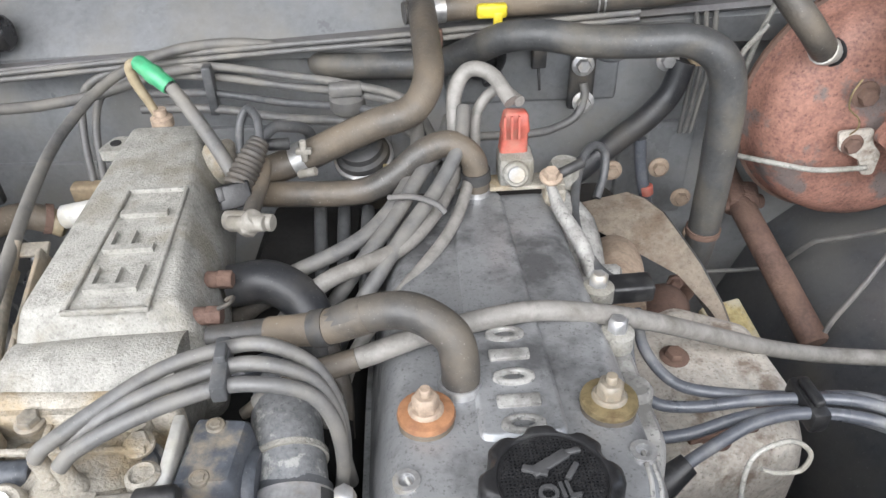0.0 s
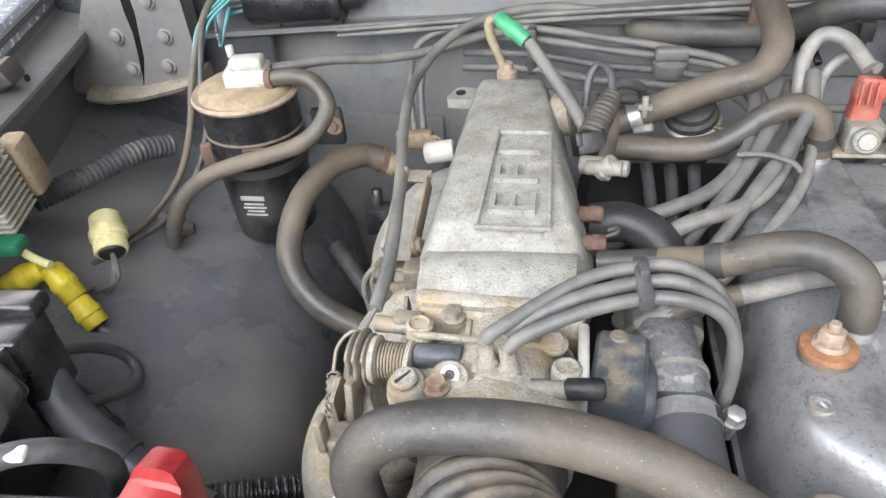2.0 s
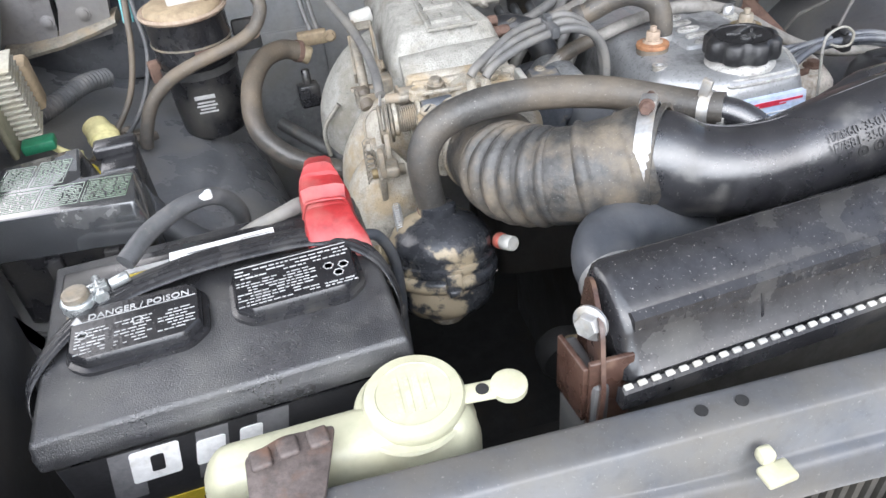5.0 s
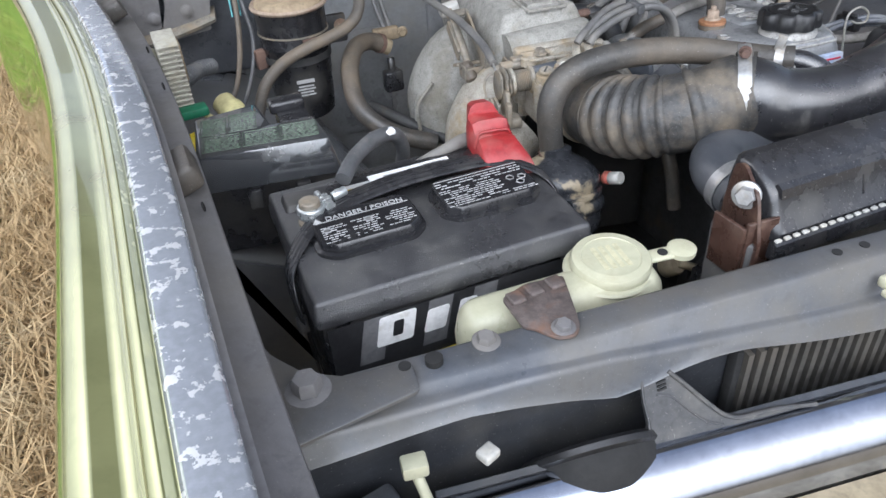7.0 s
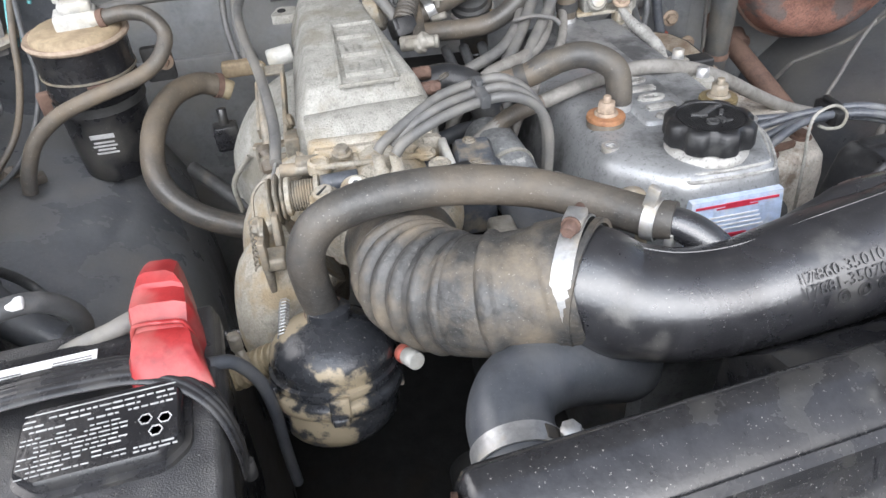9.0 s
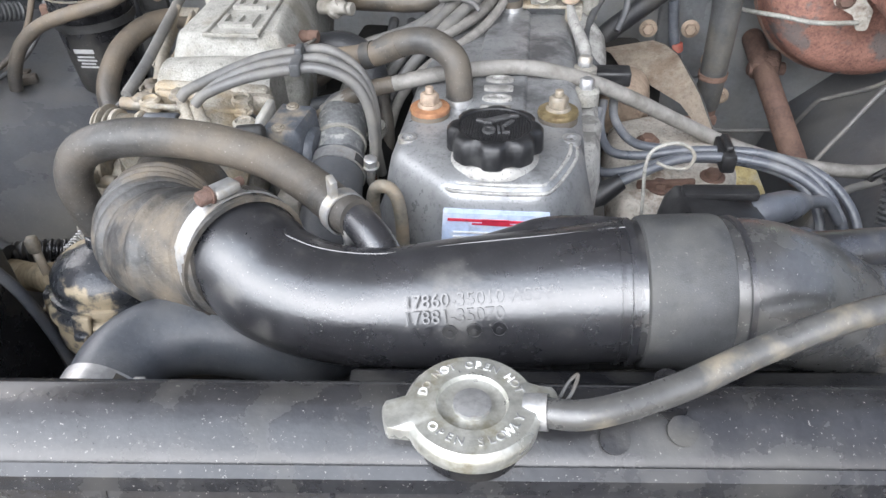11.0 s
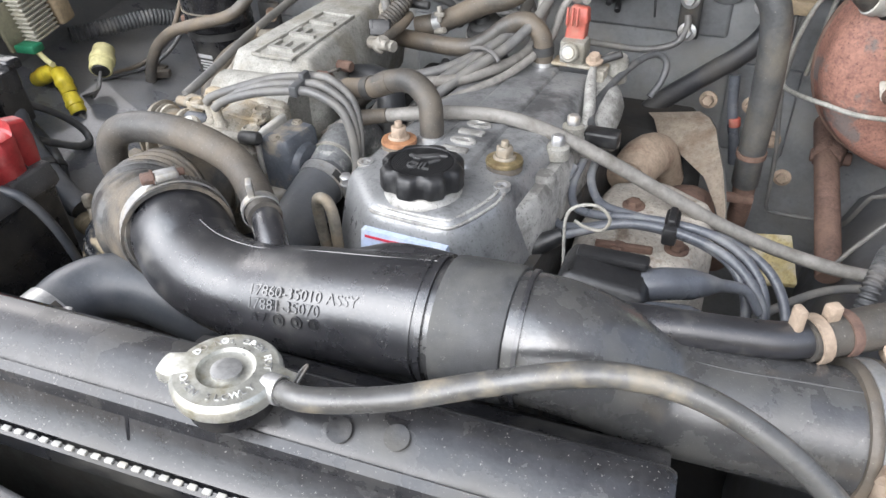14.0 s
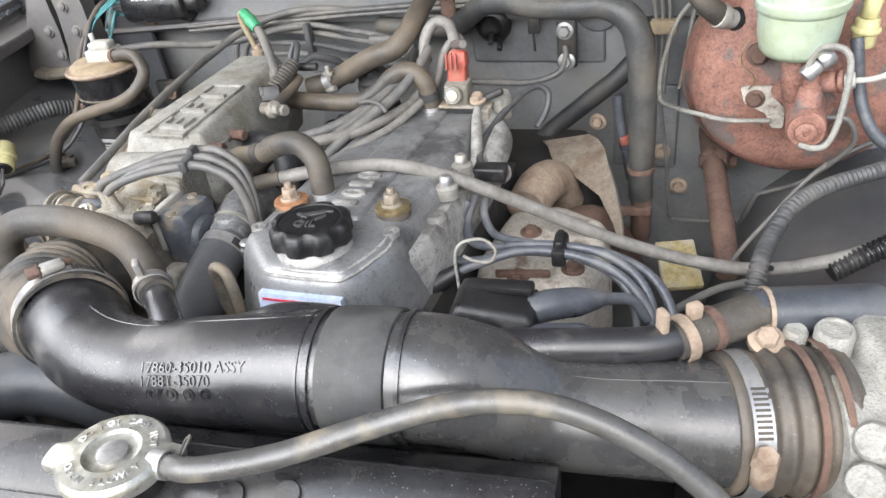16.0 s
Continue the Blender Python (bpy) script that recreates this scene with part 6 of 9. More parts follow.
for cx, cy, w in ((-0.062, -0.016, 0.092), (0.054, -0.012, 0.092)):
    plate = part("vent_cover", slab([(cx - w / 2, cy - 0.020), (cx - w / 2 + 0.012, cy - 0.031), (cx + w / 2 - 0.012, cy - 0.031), (cx + w / 2, cy - 0.020), (cx + w / 2, cy + 0.016), (cx + w / 2 - 0.009, cy + 0.025), (cx - w / 2 + 0.009, cy + 0.025), (cx - w / 2, cy + 0.016)], [(0.078, 0.004), (0.0845, 0.004), (0.0855, 0.0), (0.0915, 0.0), (0.094, -0.002)], BAT, 0.003), PLASTIC, battery, "raised vent cover with white print")
    if cx < 0:
        part("warning_text", text_bm("DANGER / POISON", 0.0085, 0.0003, BAT @ pose(cx + 0.003, cy + 0.012, 0.0945)), PRINT, plate, "white warning print")
        part("warning_sign", slab([(-0.004, 0), (0.004, 0), (0, 0.007)], [(0, 0), (0.0005, 0)], BAT @ pose(cx - 0.041, cy + 0.009, 0.0941)), PRINT, plate)
    rng = random.Random(7 if cx < 0 else 9)
    for x0, x1, y0, rows, step, h in (((-0.041, -0.018, -0.024, 8, 0.0033, 0.0009), (-0.014, 0.012, -0.024, 8, 0.0033, 0.0009), (0.016, 0.042, -0.022, 7, 0.0033, 0.0009)) if cx < 0 else ((-0.043, 0.016, -0.025, 9, 0.0033, 0.0009), (-0.043, 0.044, 0.0065, 3, 0.0042, 0.0012), (0.020, 0.044, -0.026, 2, 0.0030, 0.0012))):
        bits = []
        for row in range(rows):
            x = x0
            while x < x1 - 0.002:
                L = min(rng.uniform(0.002, 0.007), x1 - x)
                if rng.random() < 0.8:
                    bits.append(batbox((cx + x + L / 2, cy + y0 + row * step, 0.0942), (L, h * rng.uniform(0.75, 1.0), 0.0004), 0))
                x += L + rng.uniform(0.0007, 0.0014)
        part("print_block", join(*bits), PRINT, plate, smooth=0)
    part("print_rule", batbox((cx, cy + (0.0085 if cx < 0 else 0.0195), 0.0942), (0.086, 0.0007, 0.0004), 0), PRINT, plate)
    for ex, ey in (((-0.036, -0.006), (0.002, -0.004)) if cx < 0 else ((0.026, -0.004), (0.037, -0.006), (0.032, -0.014))):
        part("print_emblem", lathe([(0.0042, 0), (0.0042, 0.0005), (0.0034, 0.0005), (0.0034, 0)], BAT @ pose(cx + ex, cy + ey, 0.0942), 6), PRINT, plate)
part("white_sticker", batbox((0.004, 0.0435, 0.0887), (0.084, 0.030, 0.001), 0), LABEL_W, battery, "large white date sticker")
part("white_sticker", batbox((-0.053, 0.0330, 0.0886), (0.032, 0.0090, 0.001), 0), LABEL_W, battery, "white end of the sticker")
part("yellow_strip", batbox((-0.053, 0.0405, 0.0887), (0.032, 0.0050, 0.001), 0), LABEL_Y, battery, "yellow sticker strip")
part("green_dot", lathe([(0.0026, 0), (0.0026, 0.0004), (0.001, 0.0005)], BAT @ pose(-0.062, 0.0330, 0.0891), 16), GREENP, battery)
for i in range(9):
    part("bar_code", batbox((0.031, 0.0340 + i * 0.0024, 0.0894), (0.024, 0.0009 if i % 3 else 0.0014, 0.0003), 0), TAPE_G, battery)
for i in range(3):
    part("sticker_print", batbox((-0.012, 0.0400 + i * 0.0055, 0.0894), (0.040 - 0.008 * i, 0.0013, 0.0003), 0), TAPE_G, battery)
part("brand_bar", batbox((-0.056, 0.0475, 0.0887), (0.034, 0.0060, 0.0008), 0), PRINT, battery, "faint maker name bar")
# front label: maker's name as plain strokes on black, a yellow band below
part("front_label", batbox((-0.006, -0.0975, 0.008), (0.238, 0.001, 0.085), 0), INK, battery, "black printed front label")
for a, b, top in ((-0.083, -0.044, 0.034), (-0.040, -0.014, 0.027), (-0.010, 0.012, 0.027)):
    bm = slab([(a, 0.003), (b - 0.006, 0.003), (b, top), (a + 0.006, top)], [(0.0, 0), (0.0008, 0)], BAT @ pose(-0.004, -0.0982, 0.014, 90), 0.003)
    part("maker_shape", bm, LABEL_W, battery, "plain white slanted shape", smooth=0)
for a, b, z0, z1 in ((-0.068, -0.056, 0.011, 0.027),):
    part("maker_gap", slab([(a, z0), (b - 0.003, z0), (b, z1), (a + 0.003, z1)], [(0.0010, 0), (0.0013, 0)], BAT @ pose(-0.004, -0.0982, 0.014, 90), 0.002), INK, battery, smooth=0)
part("yellow_band", batbox((0.0, -0.0985, -0.018), (0.226, 0.001, 0.018), 0), LABEL_Y, battery, "yellow label band")
part("band_print", text_bm("PROV", 0.0125, 0.0004, BAT @ pose(-0.034, -0.0993, -0.0225, 90), 0.0003), INK, battery, "black slogan lettering")
for a, mt in ((-0.088, TAPE_G), (-0.030, TAPE_G), (0.012, TAPE_G)):
    part("label_stripe", slab([(a - 0.016, -0.014), (a + 0.006, -0.014), (a + 0.016, 0.034), (a - 0.006, 0.034)], [(0.0002, 0), (0.0006, 0)], BAT @ pose(0, -0.0978, 0.016, 90)), mt, battery, "grey slanted label stripe", smooth=0)
part("negative_post", lathe([(0.013, 0.078), (0.013, 0.084), (0.0105, 0.086), (0.0096, 0.1035), (0.0085, 0.1045), (0.001, 0.1046)], BAT @ pose(-0.103, 0.018, 0), 24), DULLTAN, battery, "lead battery post", smooth=30)
CLAMPLEAD = mat("tinned_clamp_metal", (0.50, 0.52, 0.52), 0.33, 0.7, (0.36, 0.38, 0.38), (0.34, 0.42, 0.40), 0.60, 0.08, 60, 300, 0.35, 0.15)
nc = thing("negative_cable_clamp", tuple(bat(-0.09, 0.02, 0.094)), "bright metal battery clamp with a bolt", "cable clamp")
part("clamp_ring", lathe([(0.0105, 0.088), (0.0122, 0.0885), (0.0128, 0.090), (0.0128, 0.097), (0.0120, 0.0985), (0.0105, 0.099)], BAT @ pose(-0.103, 0.018, 0), 24), CLAMPLEAD, nc)
part("clamp_jaw", join(batbox((-0.089, 0.024, 0.0945), (0.016, 0.005, 0.009), 0.0015, 20), batbox((-0.091, 0.030, 0.0945), (0.016, 0.004, 0.009), 0.0015, 20)), CLAMPLEAD, nc)
part("clamp_bolt", join(rod(bat(-0.086, 0.016, 0.0955), bat(-0.092, 0.040, 0.0965), 0.0030), lathe([(0.0052, 0), (0.0052, 0.005), (0.0045, 0.0055)], aim(bat(-0.0852, 0.013, 0.0955), bat(-0.087, 0.020, 0.0957)), 6), rod(bat(-0.080, 0.027, 0.096), bat(-0.066, 0.030, 0.098), 0.0045)), CLAMPLEAD, nc)
hose("negative_cable", [bat(-0.066, 0.036, 0.106), bat(-0.045, 0.062, 0.112), bat(-0.015, 0.088, 0.112), bat(0.01, 0.105, 0.100), bat(0.02, 0.125, 0.06), bat(0.0, 0.14, 0.0)], 0.0075, WIRE_DARK, "thick black battery cable", "cable")
solo("cable_tag", box(bat(-0.008, 0.092, 0.113), (0.026, 0.010, 0.006), 0.002, 12), LABEL_W, "small white plastic cable tag", "tag")
strap = thing("battery_strap", tuple(bat(0, 0.0, 0.085)), "black rubber battery hold-down strap", "strap")
SL = [(-0.139, -0.052, 0.035), (-0.141, -0.046, 0.062), (-0.136, -0.032, 0.080), (-0.110, -0.002, 0.0895), (-0.078, 0.020, 0.0915), (-0.038, 0.029, 0.0935), (0.0, 0.0315, 0.0950), (0.035, 0.0315, 0.0950), (0.072, 0.028, 0.0945), (0.100, 0.014, 0.092), (0.119, -0.006, 0.083), (0.1265, -0.022, 0.064), (0.1265, -0.026, 0.045)]
SC = curve([bat(*p) for p in SL], 6)
across = BAT.to_3x3() @ Vector((0, 1, 0))
rings = []
for i, p in enumerate(SC):
    d = (Vector(SC[min(i + 1, len(SC) - 1)]) - Vector(SC[max(i - 1, 0)])).normalized()
    n = d.cross(across).normalized()
    up_ = [Vector(p) + across * (-0.0135 + 0.0009 * k) + n * (0.0018 - 0.0035 * ((k - 15) / 15) ** 2 + 0.0006 * abs(math.sin(k * math.pi / 6))) for k in range(31)]
    rings.append([Vector(p) + across * -0.0135 - n * 0.0012] + up_ + [Vector(p) + across * 0.0135 - n * 0.0012])
part("strap_band", loft(rings), mat("ribbed_strap_rubber", (0.022, 0.022, 0.024), 0.27, 0, None, (0.06, 0.058, 0.054), 0.6, 0.1, 20, 300, 0.3, 0.08, speck=0.5), strap, smooth=60)
for a_, b_ in ((SL[0], (-0.139, -0.054, 0.020)), (SL[-1], (0.1265, -0.027, 0.030))):
    part("strap_hook", rod(bat(*a_), bat(*b_), 0.005), DARKMETAL, strap, "dark metal strap hook")
pos = thing("positive_terminal_boot", tuple(bat(0.095, 0.06, 0.08)), "scuffed red rubber battery terminal boot", "terminal cover")
rows_ = [(0.134, -0.361, 0.010, 1.112), (0.131, -0.361, 0.0125, 1.126), (0.115, -0.361, 0.0130, 1.130), (0.1125, -0.361, 0.0175, 1.1225), (0.110, -0.361, 0.0190, 1.1200), (0.095, -0.359, 0.0205, 1.1205), (0.090, -0.359, 0.0198, 1.1130), (0.083, -0.358, 0.0192, 1.1085), (0.078, -0.357, 0.0205, 1.1095), (0.068, -0.356, 0.0220, 1.1060), (0.058, -0.353, 0.0238, 1.0985), (0.050, -0.351, 0.0242, 1.0890), (0.045, -0.350, 0.0225, 1.0800)]
SEC = ((-1, 0), (-1.03, 0.45), (-1.0, 0.80), (-0.90, 0.95), (-0.55, 1.0), (0.5, 1.0), (0.84, 0.95), (0.98, 0.78), (1.04, 0.40), (1.06, 0))
def bootskin(rows):
    return loft([[Vector((x + u * w, y + 0.004 * v, 1.072 + (z - 1.072) * v)) for u, v in SEC] for y, x, w, z in rows])


part("boot_body", bootskin(rows_[3:]), REDCAP, pos, smooth=40)
part("boot_neck", bootskin(rows_[:4]), REDCAP, pos, smooth=40)
part("scuff_band", tube([(-0.3785, 0.0875, 1.098), (-0.3755, 0.0878, 1.1095), (-0.370, 0.088, 1.1132), (-0.348, 0.0875, 1.1132), (-0.3425, 0.0872, 1.1095), (-0.3395, 0.0868, 1.098)], 0.0016, 8), REDCAP, pos, "rubbed rib across the boot")
hose("positive_cable", [(-0.372, 0.122, 1.092), (-0.385, 0.118, 1.091), (-0.402, 0.110, 1.090), (-0.422, 0.108, 1.084), (-0.442, 0.112, 1.070), (-0.455, 0.122, 1.045), (-0.455, 0.13, 1.01)], [0.006, 0.0075, 0.006, 0.0055, 0.0055, 0.0055, 0.0055], WIRE, "grey sleeved positive battery cable", "cable")
hose("positive_cable", [(-0.336, 0.078, 1.080), (-0.322, 0.088, 1.068), (-0.312, 0.098, 1.035), (-0.310, 0.106, 0.99), (-0.312, 0.112, 0.94), (-0.312, 0.116, 0.88)], 0.0048, RUBBER_CLEAN, "black positive battery cable", "cable")
solo("fusible_link", join(box((-0.338, 0.158, 1.018), (0.010, 0.011, 0.016), 0.003, 20), rod((-0.338, 0.158, 1.012), (-0.332, 0.152, 0.99), 0.004)), DULLTAN, "tan fusible link holder", "fuse holder")

# washer bottle
wb = thing("washer_bottle", (-0.36, -0.10, 0.92), "yellowed translucent plastic washer bottle with cap", "bottle")
WB = pose(-0.37, -0.108, 0.0, 0, 0, 3)
part("bottle", slab([(-0.086, -0.026), (0.092, -0.028), (0.096, 0.018), (0.03, 0.024), (-0.084, 0.018)], [(0.92, -0.004), (1.044, 0.0), (1.062, -0.003), (1.071, -0.009), (1.074, -0.015)], WB, 0.020), CREAM, wb, smooth=70)
WC = pose(-0.316, -0.096, 1.0655, 3, 0, 0) @ Matrix.Diagonal((1.10, 1.10, 0.9, 1))
part("bottle_neck", lathe([(0.036, -0.02), (0.030, 0.002), (0.028, 0.008)], WC, 32), CREAM, wb)
wcap = part("cap", lathe([(0.029, 0.004), (0.0305, 0.006), (0.0305, 0.012), (0.029, 0.0155), (0.0225, 0.017), (0.022, 0.0160), (0.001, 0.0160)], WC, 40), CREAM, wb)
part("cap_lip", lathe([(0.032, 0.0035), (0.0335, 0.005), (0.032, 0.007)], WC @ pose(-0.003, -0.002, 0), 40), CREAM, wcap)
CAPM = mat("cap_moulding", (0.48, 0.46, 0.31), 0.5)
for i in range(4):
    bm = box(((i - 1.5) * 0.006, 0, 0.0163), (0.0035, 0.026, 0.0006), 0, 4)
    bm.transform(WC)
    part("cap_print", bm, CAPM, wcap)
bm = join(box((0.038, -0.004, 0.010), (0.028, 0.013, 0.005), 0.002, 0), lathe([(0.010, 0.007), (0.011, 0.008), (0.011, 0.013), (0.009, 0.014)], pose(0.056, -0.004, 0), 22))
bm.transform(WC)
part("cap_tether", bm, CREAM, wcap)
part("tether_ring", lathe([(0.004, 0.0126), (0.004, 0.0132)], WC @ pose(0.040, -0.004, 0), 14), BLACKHOLE, wcap)
part("side_nozzle", rod((-0.448, -0.118, 1.02), (-0.466, -0.120, 1.018), 0.006), CREAM, wb)
wbk = thing("bottle_bracket", (-0.385, -0.155, 1.05), "rusty brown steel bottle bracket", "bracket")
WBM = pose(-0.384, -0.156, 1.0868)
RUSTY = mat("brown_bracket_steel", (0.105, 0.085, 0.078), 0.6, 0.2, (0.06, 0.05, 0.047), (0.16, 0.09, 0.06), 0.60, 0.1, 40, 300, 0.4, 0.2)
part("plate", slab([(-0.036, 0.028), (-0.031, -0.007), (-0.025, -0.010), (-0.012, -0.025), (0.001, -0.027), (0.008, -0.019), (0.0105, -0.008), (0.015, 0.020), (0.018, 0.040), (-0.014, 0.039)], [(-0.001, 0), (0.001, 0), (0.0016, -0.0006)], WBM, 0.004), RUSTY, wbk)
for u, v in ((-0.026, 0.024), (-0.010, 0.029), (0.008, 0.032)):
    bm = box((u, v, 0.002), (0.013, 0.014, 0.005), 0.002, 12)
    bm.transform(WBM)
    part("pressed_tab", bm, RUSTY, wbk)
part("bolt", hexbolt(WBM @ Vector((-0.004, -0.0165, 0.001)), (0, -0.1, 1), 0.0065, 0.006, 0.009), PAINT_DUSTY, wbk)

# fuse box on the inner fender
fuse = thing("fuse_box", (-0.58, 0.18, 1.02), "dusty black fuse box with a printed clear lid", "fuse box")
FB = [(-0.645, 0.138), (-0.518, 0.136), (-0.528, 0.190), (-0.573, 0.186), (-0.587, 0.244), (-0.650, 0.226)]
part("case", slab(FB, [(1.00, 0.004), (1.07, 0.004), (1.074, 0.007), (1.082, 0.007)], None, 0.004), PLASTIC, fuse)
fl = part("lid", slab(FB, [(1.076, 0.009), (1.079, 0.009), (1.1095, 0.002), (1.1118, 0.0010), (1.1126, -0.0012)], None, 0.003), mat("glossy_lid_plastic", (0.035, 0.037, 0.040), 0.07, 0, None, (0.09, 0.09, 0.088), 0.62, 0.1, 22, 300, 0.3, 0.0, 0.04, ior=1.9, coat=1.0), fuse)
rng = random.Random(4)
for x0, x1, y0, y1 in ((-0.641, -0.604, 0.146, 0.178), (-0.601, -0.566, 0.146, 0.178), (-0.563, -0.526, 0.146, 0.180), (-0.644, -0.618, 0.184, 0.220), (-0.615, -0.587, 0.184, 0.224)):
    bits = [box(((x0 + x1) / 2, y, 1.1128), (x1 - x0, 0.0008, 0.0004), 0) for y in (y0, y1)] + [box((x, (y0 + y1) / 2, 1.1128), (0.0008, y1 - y0, 0.0004), 0) for x in (x0, x1)]
    y = y0 + 0.003
    while y < y1 - 0.002:
        x = x0 + 0.002
        while x < x1 - 0.003:
            L = min(rng.uniform(0.002, 0.009), x1 - 0.001 - x)
            bits.append(box((x + L / 2, y, 1.1128), (L, 0.0012, 0.0004), 0))
            if rng.random() < 0.35:
                bits.append(box((x, y + 0.0015, 1.1128), (0.0008, 0.0030, 0.0004), 0))
            x += L + rng.uniform(0.0008, 0.0020)
        y += 0.0030
    part("print_block", join(*bits), PRINT_G, fl, "pale green fuse diagram", smooth=0)
for x, y in ((-0.60, 0.131), (-0.55, 0.131)):
    part("latch", box((x, y, 1.06), (0.014, 0.008, 0.022), 0.002, 0), PLASTIC, fuse)
part("relay", box((-0.548, 0.225, 1.07), (0.034, 0.04, 0.07), 0.004, 8), PLASTIC, fuse)
part("fuse_cover", box((-0.553, 0.243, 1.108), (0.040, 0.022, 0.014), 0.004, 8), PLASTIC, fuse)
part("relay_top", lathe([(0.010, 1.07), (0.010, 1.10), (0.008, 1.103)], pose(-0.545, 0.205, 0), 16), PLASTIC, fuse)
hose("fuse_harness", [(-0.552, 0.236, 1.085), (-0.552, 0.232, 1.064), (-0.540, 0.222, 1.042), (-0.518, 0.211, 1.020), (-0.485, 0.203, 0.996), (-0.450, 0.195, 0.980), (-0.415, 0.19, 0.965)], [0.013, 0.016, 0.0165, 0.0165, 0.016, 0.015, 0.014], RUBBER_CLEAN, "thick black taped wiring harness", "wiring harness", clamps=((4, "dark"),))
hose("taped_harness", [(-0.585, 0.252, 1.05), (-0.592, 0.262, 1.005), (-0.575, 0.265, 0.975), (-0.54, 0.25, 0.958), (-0.50, 0.225, 0.95), (-0.46, 0.205, 0.94)], 0.010, RUBBER_CLEAN, "black taped wiring harness lying on the wheel arch", "wiring harness", clamps=((3, "dark"),))
hose("loop_wire", [(-0.556, 0.245, 1.055), (-0.560, 0.285, 1.02), (-0.560, 0.312, 0.985), (-0.548, 0.310, 0.968), (-0.535, 0.285, 0.975), (-0.535, 0.255, 0.995), (-0.540, 0.235, 1.01)], 0.005, WIRE_DARK, "dark rubber wire in a loop", "wire")
hose("corrugated_loom", [(-0.44, 0.20, 0.95), (-0.41, 0.21, 0.955), (-0.37, 0.23, 0.945), (-0.345, 0.25, 0.92), (-0.33, 0.26, 0.86)], 0.011, PLASTIC, "black corrugated wiring conduit", "conduit", ribs=(0.006, 0.0014))

# igniter
ig = thing("ignition_module", (-0.68, 0.365, 1.07), "beige finned ignition module on the fender", "ignition module")
IGM = pose(-0.6795, 0.3745, 1.1175, 8, 0, 11)
bm = box((-0.002, 0.001, 0), (0.020, 0.042, 0.080), 0.002)
bm.transform(IGM)
part("body", bm, IGNITER, ig)
for i in range(13):
    bm = box((0.0, 0.0, -0.0395 + i * 0.0066), (0.0255, 0.047, 0.0024), 0.0006)
    bm.transform(IGM)
    part("fin", bm, IGNITER, ig)
bm = box((-0.016, -0.010, -0.014), (0.008, 0.080, 0.066), 0.004)
bm.transform(IGM)
part("mount_plate", bm, mat("dull_olive_plate", (0.20, 0.19, 0.13), 0.6), ig, "olive mounting plate")
bm = box((0.006, 0.042, -0.012), (0.024, 0.030, 0.060), 0.006)
bm.transform(IGM)
part("coil_block", bm, OLIVETAN, ig)
part("green_plug", box((-0.665, 0.345, 1.072), (0.034, 0.022, 0.012), 0.003, 12), mat("dark_green_plastic", (0.02, 0.16, 0.08), 0.5), ig, "dark green connector")


def plug(name, a, b, r, material, label, lead=True):
    """A moulded round connector from a to b with a few leads out of its end."""
    t = thing(name, tuple(a), label, "connector")
    a, b = Vector(a), Vector(b)
    L = (b - a).length
    part("shell", lathe([(r * 0.7, 0), (r * 0.95, L * 0.08), (r, L * 0.4), (r * 1.12, L * 0.45), (r * 1.12, L * 0.62), (r, L * 0.66), (r * 1.02, L * 0.95), (r * 0.9, L)], aim(a, b), 20), material, t)
    part("socket", lathe([(r * 0.8, L), (r * 0.7, L + 0.002)], aim(a, b), 16), CAPBLACK, t)
    if lead:
        d = (b - a).normalized()
        s = d.orthogonal().normalized()
        for i in (-1, 0, 1):
            part("lead", tube([b, b + d * 0.016 + s * 0.004 * i, b + d * 0.03 + s * 0.009 * i + Vector((-0.01, 0, -0.012)), b + d * 0.03 + Vector((-0.04, 0.005 * i, -0.022))], 0.0022, 8), WIRE, t)
    return t


plug("wire_connector", (-0.640, 0.442, 1.040), (-0.617, 0.408, 1.020), 0.0165, PALEYELLOW, "pale yellow plastic wiring connector")
plug("wire_connector", (-0.648, 0.362, 1.036), (-0.626, 0.354, 1.006), 0.0115, YELLOW, "bright yellow plastic wiring connector", False)
plug("wire_connector", (-0.626, 0.353, 1.006), (-0.606, 0.345, 0.982), 0.0115, YELLOW, "bright yellow plastic wiring connector")
plug("wire_connector", (-0.655, 0.362, 1.034), (-0.700, 0.356, 1.012), 0.0115, YELLOW, "bright yellow plastic wiring connector", False)
hose("igniter_lead", [(-0.66, 0.345, 1.075), (-0.645, 0.35, 1.055), (-0.628, 0.347, 1.052)], 0.004, PALEYELLOW, "short pale braided igniter lead", "wire")
hose("side_conduit", [(-0.735, 0.455, 1.040), (-0.700, 0.520, 1.040), (-0.675, 0.565, 1.040), (-0.655, 0.60, 1.03)], 0.012, WIRE_DARK, "thick black corrugated conduit on the fender", "conduit", ribs=(0.006, 0.0012))
for o in (0.0, 0.02):
    hose("fender_wire", [(-0.66, 0.44 - o, 0.99), (-0.645 + o, 0.50, 0.99), (-0.62 + o, 0.545, 1.02), (-0.605 + o, 0.575, 1.07), (-0.60 + o * 0.5, 0.60, 1.12), (-0.60, 0.66, 1.17), (-0.585, 0.70, 1.19)], 0.0040 - o * 0.04, WIRE_DARK if o else RUBBER_TAN, "dusty wire rising from the fender", "wire")
for i, o in enumerate((-0.006, 0.0, 0.006)):
    hose("teal_lead", [(-0.602 + o, 0.60, 1.10), (-0.602 + o, 0.62, 1.13), (-0.60 + o, 0.65, 1.16), (-0.58 + o, 0.68, 1.18), (-0.57 + o, 0.70, 1.20)], 0.0015, TEALW, "thin teal coloured wire", "wire")

